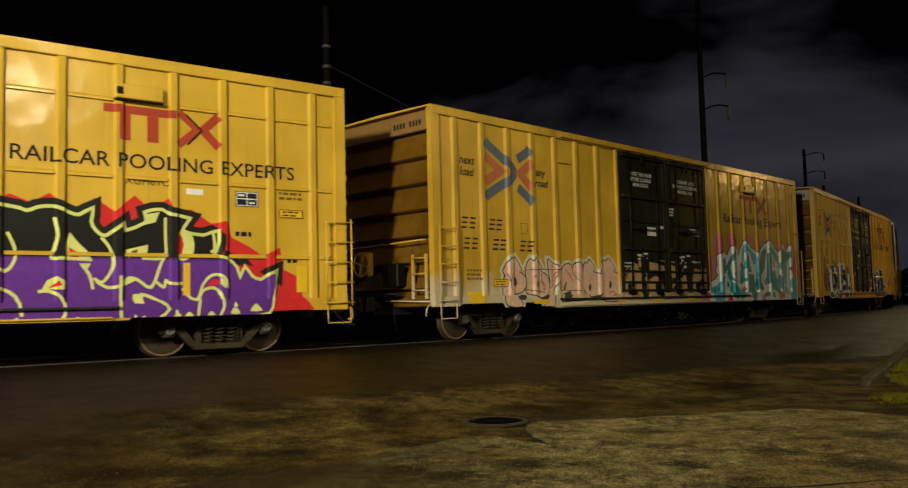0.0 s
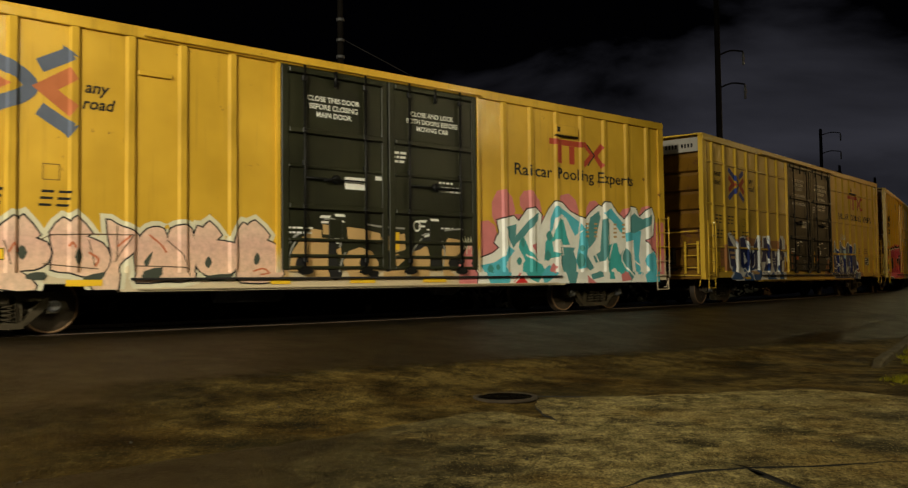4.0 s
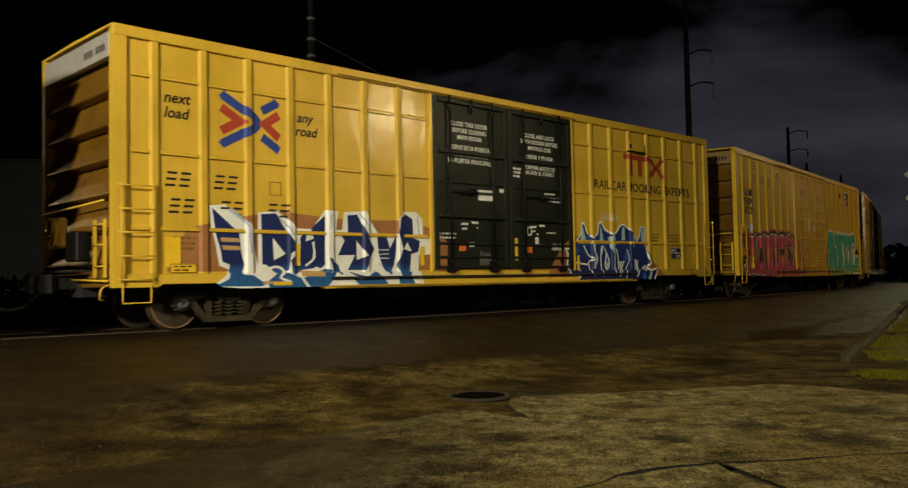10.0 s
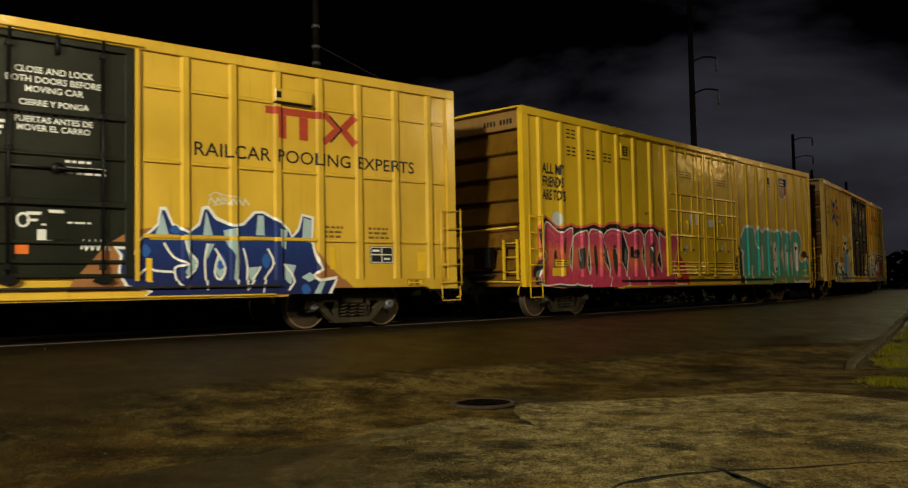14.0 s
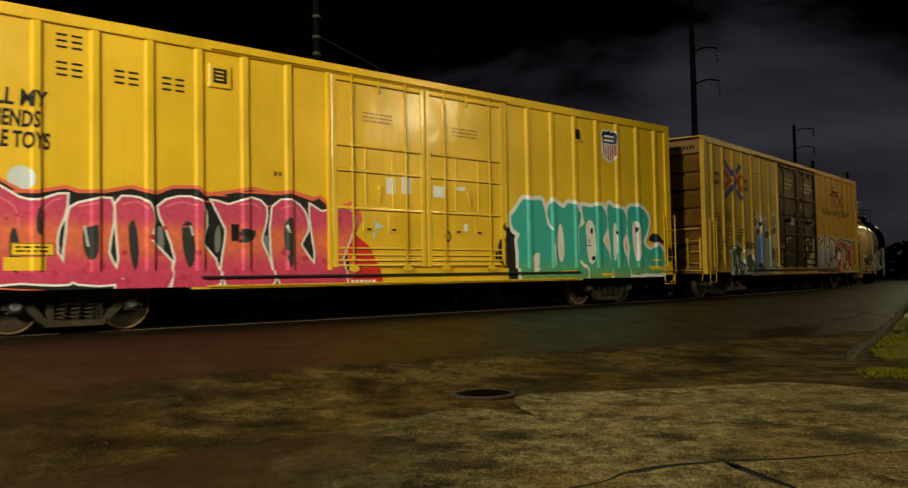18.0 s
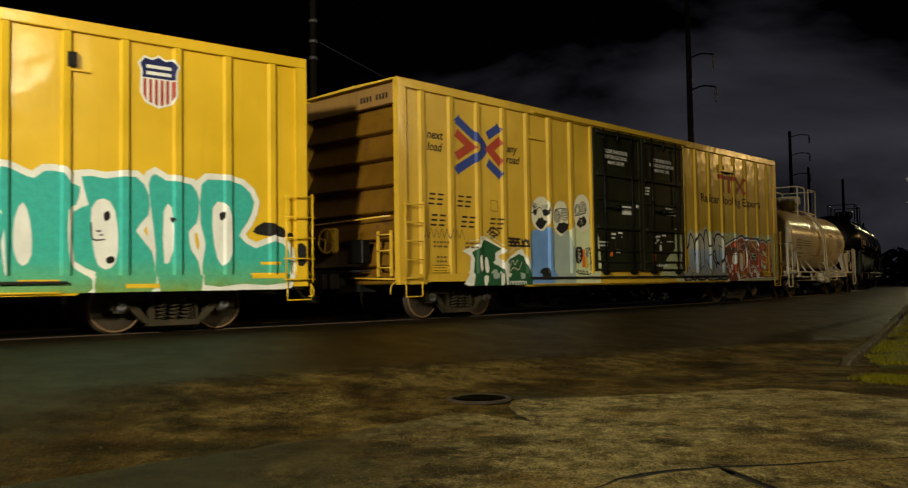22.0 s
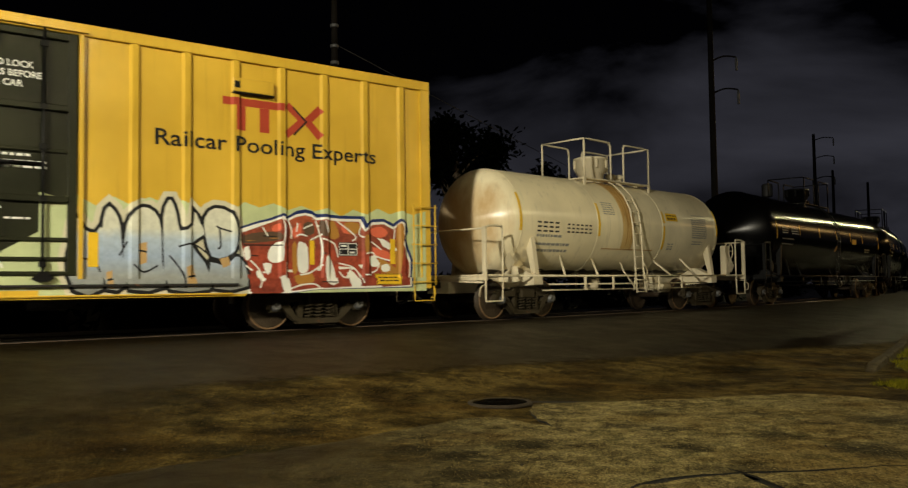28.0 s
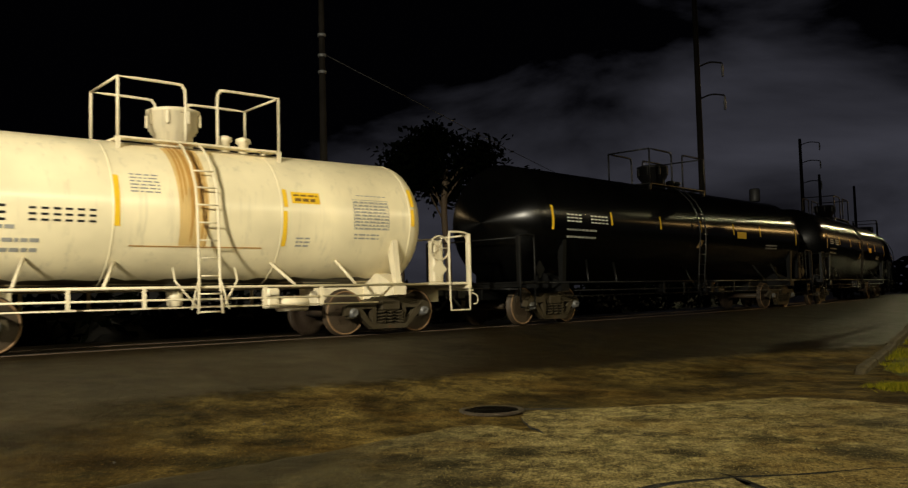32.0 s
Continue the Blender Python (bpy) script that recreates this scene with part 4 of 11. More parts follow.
def spray(name, shapes, sheet, lift, material, parent, label=""):
    """Lays flat outlines (x, z) on a sheet as one thin coat of paint, lift metres proud of it."""
    verts, faces, seen = [], [], {}
    for n, outline in enumerate(shapes):
        up = lift + 0.00035 * (n % 7)
        for tri in convex(outline):
            x0, x1 = min(p[0] for p in tri), max(p[0] for p in tri)
            for a, b in zip(sheet.xs, sheet.xs[1:]):
                if b <= x0 or a >= x1:
                    continue
                strip = clip(tri, 0, a, b)
                if not strip:
                    continue
                z0, z1 = min(p[1] for p in strip), max(p[1] for p in strip)
                for c, d in zip(sheet.zs, sheet.zs[1:]):
                    if d <= z0 or c >= z1:
                        continue
                    cell = clip(strip, 1, c, d)
                    if not cell:
                        continue
                    mx, mz = sum(p[0] for p in cell) / len(cell), sum(p[1] for p in cell) / len(cell)
                    area = 0.0
                    for i, p in enumerate(cell):
                        q = cell[(i + 1) % len(cell)]
                        area += p[0] * q[1] - q[0] * p[1]
                    if abs(area) < 2e-6:
                        continue
                    if area < 0:
                        cell = cell[::-1]
                    ring = []
                    for x, z in cell:
                        y = sheet.depth(x + (mx - x) * 1e-3, z + (mz - z) * 1e-3) - up
                        spot = (round(x, 4), round(z, 4), round(y / 0.006))
                        if spot not in seen:
                            seen[spot] = len(verts)
                            verts.append((x, y, z))
                        if not ring or ring[-1] != seen[spot]:
                            ring.append(seen[spot])
                    if len(set(ring)) == len(ring) > 2:
                        faces.append(tuple(ring))
    me = bpy.data.meshes.new(name)
    me.from_pydata(verts, [], faces)
    me.materials.append(material)
    ob = new(name, me)
    ob.parent = parent
    if label:
        tagged(ob, label)
    return ob


def rect(x0, x1, z0, z1, lean=0.0):
    return [(x0, z0), (x1, z0), (x1 + lean, z1), (x0 + lean, z1)]


def oval(cx, cz, rx, rz, n=16, turn=0.0):
    return [(cx + math.cos(k * math.tau / n + turn) * rx, cz + math.sin(k * math.tau / n + turn) * rz) for k in range(n)]


def stroke(pts, w, w2=None):
    """A brush stroke along a chain of points, mitred, as four-cornered pieces."""
    w2 = w if w2 is None else w2
    n, left, right = len(pts), [], []
    for i, p in enumerate(pts):
        a, b = pts[max(i - 1, 0)], pts[min(i + 1, n - 1)]
        d1, d2 = Vector((p[0] - a[0], p[1] - a[1])), Vector((b[0] - p[0], b[1] - p[1]))
        d1, d2 = (d1 if d1.length else d2).normalized(), (d2 if d2.length else d1).normalized()
        t = (d1 + d2).normalized() if (d1 + d2).length > 1e-4 else d1
        k = 1 / max(0.5, t.dot(d1))
        h = (w + (w2 - w) * i / max(1, n - 1)) / 2 * k
        left.append((p[0] - t.y * h, p[1] + t.x * h))
        right.append((p[0] + t.y * h, p[1] - t.x * h))
    return [[left[i], left[i + 1], right[i + 1], right[i]] for i in range(n - 1)]


def lumpy(outline, k=3):
    """Rounds a closed outline."""
    n, out = len(outline), []
    for i in range(n):
        p0, p1, p2, p3 = outline[i - 1], outline[i], outline[(i + 1) % n], outline[(i + 2) % n]
        for j in range(k):
            t = j / k
            out.append(tuple(0.5 * (2 * b + (c - a) * t + (2 * a - 5 * b + 4 * c - d) * t * t + (3 * b - a - 3 * c + d) * t ** 3)
                             for a, b, c, d in zip(p0, p1, p2, p3)))
    return out


def grown(outline, g):
    """An outline moved outwards by g."""
    n = len(outline)
    area = sum(outline[i][0] * outline[(i + 1) % n][1] - outline[(i + 1) % n][0] * outline[i][1] for i in range(n))
    sg, out = (1 if area > 0 else -1), []
    for i, p in enumerate(outline):
        a, b = outline[i - 1], outline[(i + 1) % n]
        d1, d2 = Vector((p[0] - a[0], p[1] - a[1])), Vector((b[0] - p[0], b[1] - p[1]))
        d1, d2 = d1.normalized(), d2.normalized()
        t = d1 + d2
        t = t.normalized() if t.length > 1e-3 else d1
        k = 1 / max(0.55, t.dot(d1))
        out.append((p[0] + sg * t.y * g * k, p[1] - sg * t.x * g * k))
    return out


_type = {}


def words(text, x, z, size, align="LEFT", slant=0.0, wide=1.0, turn=0.0, bold=0.0):
    """Lettering in the built-in type as flat outlines; size is the height of a capital."""
    key = (text, align, bold)
    if key not in _type:
        cu = bpy.data.curves.new("lettering", "FONT")
        cu.body, cu.align_x, cu.size, cu.resolution_u, cu.offset = text, align, 1.0, 3, bold
        ob = bpy.data.objects.new("lettering", cu)
        scene.collection.objects.link(ob)
        bpy.context.view_layer.update()
        me = bpy.data.meshes.new_from_object(ob.evaluated_get(bpy.context.evaluated_depsgraph_get()))
        me.calc_loop_triangles()
        _type[key] = [[tuple(me.vertices[i].co.xy) for i in t.vertices] for t in me.loop_triangles]
        bpy.data.objects.remove(ob)
        bpy.data.curves.remove(cu)
        bpy.data.meshes.remove(me)
    k, c, s = size / 0.69, math.cos(turn), math.sin(turn)
    out = []
    for t in _type[key]:
        q = [((a + slant * b) * k * wide, b * k) for a, b in t]
        out.append([(x + a * c - b * s, z + a * s + b * c) for a, b in q])
    return out


def bars(x, z, size, groups, wide=0.62, lean=0.0, gap=0.3):
    """Lettering that is not to be read: an stack of three flat bars for each sign, in groups that start at the given x."""
    out = []
    for start, count in groups:
        for i in range(count):
            a = x + start + i * size * (wide + gap)
            for k in (0.0, 0.42, 0.84):
                out.append(rect(a + lean * k, a + size * wide + lean * k, z + size * k, z + size * (k + 0.16), lean * 0.16))
    return out


def lines(x, z, wid, rows, pitch, high, seed=1):
    """Small print: a bar for each word in rows of it."""
    rnd, out = random.Random(seed), []
    for r in range(rows):
        a = x
        while a < x + wid - 0.03:
            w = min(rnd.uniform(0.05, 0.16), x + wid - a)
            out.append(rect(a, a + w, z - r * pitch, z - r * pitch + high))
            a += w + 0.03
    return out


# ---- bogies, couplers: built once, then shared
def coil(bm, x, y, z0, z1, r, wire, turns=4):
    pts = [(x + r * math.cos(a), y + r * math.sin(a), z0 + (z1 - z0) * a / (turns * math.tau)) for a in
           (k * math.tau / 8 for k in range(turns * 8 + 1))]
    tube(bm, pts, wire, 5)


BOGIE = {}
WHEEL_R = 0.457


def bogie(car, x, metal, wheelbase=1.80):
    """A three-piece freight bogie under a car; its wheelsets are returned, to be turned."""
    b = BOGIE
    if not b:
        bm = bmesh.new()
        # bow-tie frame made of chords, so that the openings are real
        plate(bm, [(-1.10, 0.40), (-1.06, 0.60), (-0.92, 0.67), (-0.50, 0.66), (-0.36, 0.76), (0.36, 0.76), (0.50, 0.66), (0.92, 0.67), (1.06, 0.60), (1.10, 0.40),
                   (1.0, 0.40), (0.97, 0.52), (0.80, 0.53), (0.46, 0.53), (0.32, 0.62), (-0.32, 0.62), (-0.46, 0.53), (-0.80, 0.53), (-0.97, 0.52), (-1.0, 0.40)], "y", -1.08, -0.93)
        plate(bm, [(-0.44, 0.11), (0.44, 0.11), (0.50, 0.22), (-0.50, 0.22)], "y", -1.09, -0.92)
        for sg in (-1, 1):
            plate(bm, [(sg * 0.36, 0.13), (sg * 0.50, 0.16), (sg * 0.86, 0.50), (sg * 0.70, 0.55)], "y", -1.075, -0.935)
            plate(bm, [(sg * 0.33, 0.20), (sg * 0.43, 0.20), (sg * 0.43, 0.64), (sg * 0.33, 0.64)], "y", -1.07, -0.94)
            plate(bm, [(sg * 0.79, 0.34), (sg * 1.01, 0.34), (sg * 1.04, 0.54), (sg * 0.76, 0.54)], "y", -1.05, -0.95)
        b["frame"] = part("side_frame", bm, metal, car)
        bm = bmesh.new()
        coil(bm, 0, 0, 0.22, 0.48, 0.078, 0.017)
        b["springs"] = part("spring", bm, M_IRON, car)
        bm = nbox(-0.24, 0.24, -1.14, 1.14, 0.48, 0.70, 0.03)
        b["bolster"] = part("bolster", bm, M_IRON, car)
        bm = bmesh.new()
        lathe(bm, [(-0.785, 0.20), (-0.80, 0.34), (-0.79, 0.375), (-0.79, 0.452), (-0.775, WHEEL_R), (-0.69, WHEEL_R + 0.006), (-0.675, WHEEL_R + 0.03),
                   (-0.655, WHEEL_R + 0.025), (-0.655, 0.38), (-0.69, 0.33), (-0.66, 0.20), (-0.64, 0.14), (-0.64, 0.10)], "y", 36)
        lathe(bm, [(0.785, 0.20), (0.80, 0.34), (0.79, 0.375), (0.79, 0.452), (0.775, WHEEL_R), (0.69, WHEEL_R + 0.006), (0.675, WHEEL_R + 0.03),
                   (0.655, WHEEL_R + 0.025), (0.655, 0.38), (0.69, 0.33), (0.66, 0.20), (0.64, 0.14), (0.64, 0.10)], "y", 36)
        lathe(bm, [(-0.90, 0.085), (0.90, 0.085)], "y", 12)
        for y in (-0.802, 0.802):
            for k in range(5):
                a = k * math.tau / 5
                box(bm, math.cos(a) * 0.27 - 0.035, math.cos(a) * 0.27 + 0.035, y - 0.006, y + 0.006, math.sin(a) * 0.27 - 0.035, math.sin(a) * 0.27 + 0.035)
        b["wheelset"] = part("wheelset", bm, M_WHEEL, car)
        bm = bmesh.new()
        tube(bm, [(math.cos(k * math.tau / 36) * 0.432, -0.785, math.sin(k * math.tau / 36) * 0.432) for k in range(36)], 0.022, 5, True)
        b["rim"] = part("rim", bm, M_TREAD, car, "worn bright wheel rim")
        bm = lathe(bmesh.new(), [(-1.13, 0.03), (-1.15, 0.055), (-1.14, 0.085), (-1.06, 0.09), (-1.05, 0.11), (-0.92, 0.11)], "y", 16)
        for k in range(3):
            a = k * math.tau / 3 + 0.4
            box(bm, math.cos(a) * 0.055 - 0.014, math.cos(a) * 0.055 + 0.014, -1.17, -1.13, math.sin(a) * 0.055 - 0.014, math.sin(a) * 0.055 + 0.014)
        b["cap"] = part("axle_cap", bm, M_GREYMETAL, car, "grey axle end cap with bolts")
        bm = bar([(0.42, -0.9, 0.30), (0.62, -1.02, 0.42), (0.80, -1.10, 0.62)], 0.028)
        b["lever"] = part("brake_lever", bm, metal, car)
        for k in list(b):
            o = b[k]
            b[k] = (o.data, o.name.split(".")[0], o.get("label", ""))
        for k in list(b):
            for o in [o for o in scene.collection.objects if o.data == b[k][0]]:
                bpy.data.objects.remove(o)
    root = new("bogie", b["bolster"][0])
    root.parent, root.matrix_basis = car, pose(x, 0, 0)

    def use(key, m):
        mesh, called, label = b[key]
        o = new(called, mesh)
        o.parent, o.matrix_basis = root, m
        if label:
            o["label"] = label
        return o
    for turn in (0, 180):
        use("frame", pose(0, 0, 0, 0, 0, turn))
        for i in (-0.22, 0.0, 0.22):
            for y in (-1.10, -0.92):
                use("springs", pose(i, y if turn == 0 else -y, 0))
    use("lever", pose(0, 0, 0))
    sets = []
    for sx in (-1, 1):
        at = sx * wheelbase / 2
        sets.append((use("wheelset", pose(at, 0, WHEEL_R)), at))
        use("rim", pose(at, 0, WHEEL_R))
        use("rim", pose(at, 0, WHEEL_R, 0, 0, 180))
        use("cap", pose(at, 0, WHEEL_R))
        use("cap", pose(at, 0, WHEEL_R, 0, 0, 180))
    return sets


COUPLER = {}


def coupler(car, x, way, paint):
    """Coupler, hose and cut lever at one end; way is -1 or 1."""
    if not COUPLER:
        bm = nbox(-0.2, 0.42, -0.10, 0.10, 0.74, 0.94, 0.02)
        plate(bm, [(0.38, -0.16), (0.62, -0.20), (0.78, -0.12), (0.74, 0.02), (0.62, 0.04), (0.66, 0.18), (0.46, 0.22), (0.38, 0.14)], "z", 0.68, 1.0)
        COUPLER["head"] = part("coupler", bm, M_UNDER, car)
        bm = bar(smooth_chain([(0.28, -0.34, 0.82), (0.45, -0.36, 0.66), (0.70, -0.34, 0.46), (0.98, -0.26, 0.42)], 4), 0.032, 8)
        COUPLER["hose"] = part("air_hose", bm, M_HOSE, car)
        bm = nbox(0.2, 0.34, -0.40, -0.28, 0.74, 0.92, 0.03)
        COUPLER["cock"] = part("angle_cock", bm, M_UNDER, car)
        for k in list(COUPLER):
            o = COUPLER[k]
            COUPLER[k] = o.data
            bpy.data.objects.remove(o)
    m = pose(x, 0, 0, 0, 0, 0 if way > 0 else 180)
    for k, n in (("head", "coupler"), ("hose", "air_hose"), ("cock", "angle_cock")):
        o = new(n, COUPLER[k])
        o.parent, o.matrix_basis = car, m
    pts = smooth_chain([(x + way * 0.02, -1.50, 0.80), (x + way * 0.15, -1.52, 0.74), (x + way * 0.17, -1.50, 0.58), (x + way * 0.10, -1.45, 0.56)], 3)
    part("cut_lever", bar([(x + way * 0.05, -1.5, 0.86), (x + way * 0.12, -0.2, 0.90)], 0.018), paint, car)
    part("lever_handle", bar(pts, 0.013), paint, car)


# ---- boxcars
POSTS = [-8.62, -7.74, -6.86, -5.97, -5.09, -4.21, -3.30, 3.34, 4.22, 5.10, 6.00, 6.88, 7.78, 8.64]
BODY, SILL, TOP = 9.33, 0.72, 4.99
FLAT, PROUD, DOORFACE = -1.548, -1.60, -1.592


def side_depth(x, z):
    if z < 0.97 or z > 4.83:
        return -1.612
    if -2.40 < x < 2.50:
        return DOORFACE
    if abs(x) > 9.12:
        return -1.606
    for p in POSTS:
        d = abs(x - p)
        if d < 0.05:
            return PROUD
        if d < 0.09:
            return PROUD + (FLAT - PROUD) * (d - 0.05) / 0.04
    return FLAT


SIDE = Sheet(side_depth, [-9.12, 9.12, -2.40, 2.50] + [p + d for p in POSTS for d in (-0.09, -0.05, 0.05, 0.09)], [0.97, 4.83])


def ladder(car, name, x0, x1, z0, z1, rungs, y, paint, stirrup=True):
    root = part(name, bar([(x0, y, z0), (x0, y, z1)], 0.017), paint, car)
    part("stile", bar([(x1, y, z0), (x1, y, z1)], 0.017), paint, root)
    for i in range(rungs):
        z = z0 + (z1 - z0) * (i + 0.15) / (rungs - 0.7)
        part("rung", bar([(x0 - 0.05, y, z), (x1 + 0.05, y, z)], 0.013), paint, root)
    if stirrup:
        part("stirrup", bar([(x0 + 0.03, y + 0.03, 0.80), (x0 + 0.03, y + 0.03, 0.50), (x1 - 0.02, y + 0.03, 0.50), (x1 - 0.02, y + 0.03, 0.80)], 0.014), paint, root)
    return root


def slim_door_leaf(car, x0, x1, paint, rods, flip):
    """A flush plug door with thin rods and many low rails, all in the body colour."""
    leaf = part("door", nbox(x0 + 0.015, x1 - 0.015, -1.54, DOORFACE, 1.02, 4.82, 0.008), paint, car)
    for a, b in ((x0 + 0.02, x0 + 0.14), (x1 - 0.14, x1 - 0.02)):
        part("stile", nbox(a, b, -1.615, DOORFACE - 0.001, 1.02, 4.82, 0.008), paint, leaf)
    for z in (1.06, 1.16, 1.27, 1.40, 2.20, 2.95, 3.45, 4.74):
        h = 0.034 if z > 2 else 0.018
        rail = part("rail", nplate([(DOORFACE - 0.001, z - h), (-1.636, z - h * 0.8), (-1.630, z + h * 0.6), (DOORFACE - 0.001, z + h)], "x", x0 + 0.14, x1 - 0.14), paint, leaf)
        # thin black strip that draws the shade line under each rail
        part("rail_shade_strip", nbox(x0 + 0.15, x1 - 0.15, DOORFACE - 0.005, DOORFACE - 0.001, z - h - 0.014, z - h - 0.002), M_BLACKTRIM, rail)
    for r in rods:
        rod = part("lock_rod", bar([(r, -1.648, 1.0), (r, -1.648, 4.85)], 0.017), paint, leaf)
        for z in (1.2, 2.2, 2.95, 3.45, 4.6):
            part("rod_guide", nbox(r - 0.032, r + 0.032, -1.668, -1.62, z - 0.035, z + 0.035, 0.008), paint, rod)
        part("roller_foot", nplate([(r - 0.13, 0.97), (r - 0.05, 1.06), (r + 0.05, 1.06), (r + 0.13, 0.98), (r + 0.05, 0.93), (r - 0.05, 0.93)], "y", -1.68, -1.64), paint, rod)
    mid = (rods[0] + rods[1]) / 2
    for k in (-0.34, 0.36):
        part("upright", nbox(mid + k - 0.02, mid + k + 0.02, -1.618, DOORFACE - 0.001, 2.24, 3.41, 0.006), paint, leaf)
    part("hanger", bar([(mid, -1.64, 4.82), (mid, -1.64, 4.56)], 0.022), paint, leaf)
    crank = part("door_crank", lathe(bmesh.new(), [(-1.66, 0.02), (-1.655, 0.05), (-1.62, 0.055), (-1.60, 0.04)], "y", 12, (mid, 0, 2.62)), paint, leaf)
    part("crank_arm", bar([(mid, -1.66, 2.62), (mid + (0.05 if flip else -0.05), -1.66, 2.34)], 0.013), paint, crank)
    for k in (-0.42, 0.22):
        plate_part = part("latch_plate", nbox(mid + k, mid + k + 0.30, -1.612, DOORFACE - 0.001, 1.72, 2.08, 0.008), paint, leaf)
        part("latch", nbox(mid + k + 0.09, mid + k + 0.2, -1.63, -1.613, 1.76, 1.80, 0.004), M_BLACKTRIM, plate_part)
    return leaf


def door_leaf(car, x0, x1, paint, gear, rods, flip):
    leaf = part("door", nbox(x0 + 0.015, x1 - 0.015, -1.54, DOORFACE, 1.02, 4.82, 0.008), paint, car)
    for a, b in ((x0 + 0.02, x0 + 0.16), (x1 - 0.16, x1 - 0.02)):
        part("stile", nbox(a, b, -1.625, DOORFACE - 0.001, 1.02, 4.82, 0.01), paint, leaf)
    for z in (1.06, 1.28, 1.58, 2.20, 2.95, 3.62, 4.74):
        h = 0.05 if z in (2.20, 3.62, 4.74) else 0.03
        part("beam", nbox(x0 + 0.16, x1 - 0.16, -1.668 if h > 0.04 else -1.640, DOORFACE - 0.001, z - h, z + h, 0.012), paint, leaf)
    for r in rods:
        rod = part("lock_rod", bar([(r, -1.665, 1.0), (r, -1.665, 4.85)], 0.024), gear, leaf)
        for z in (1.2, 2.2, 3.0, 3.62, 4.6):
            part("rod_guide", nbox(r - 0.05, r + 0.05, -1.69, -1.625, z - 0.05, z + 0.05, 0.01), gear, rod)
        part("roller_foot", nplate([(r - 0.16, 0.97), (r - 0.05, 1.08), (r + 0.06, 1.08), (r + 0.16, 0.98), (r + 0.06, 0.93), (r - 0.06, 0.93)], "y", -1.70, -1.64), gear, rod)
    mid = (rods[0] + rods[1]) / 2
    part("hanger", bar([(mid, -1.66, 4.82), (mid, -1.66, 4.52)], 0.035), gear, leaf)
    crank = part("door_crank", lathe(bmesh.new(), [(-1.70, 0.03), (-1.69, 0.085), (-1.64, 0.09), (-1.60, 0.06)], "y", 14, (mid, 0, 2.74)), gear, leaf)
    part("crank_arm", bar([(mid, -1.70, 2.74), (mid + (0.3 if flip else -0.3), -1.70, 2.70)], 0.022), gear, crank)
    part("gear_bar", bar([(rods[0], -1.66, 2.74), (rods[1], -1.66, 2.74)], 0.018), gear, leaf)
    part("latch_plate", nbox(mid - 0.14, mid + 0.16, -1.61, -1.598, 1.62, 1.98, 0.01), paint, leaf)
    return leaf


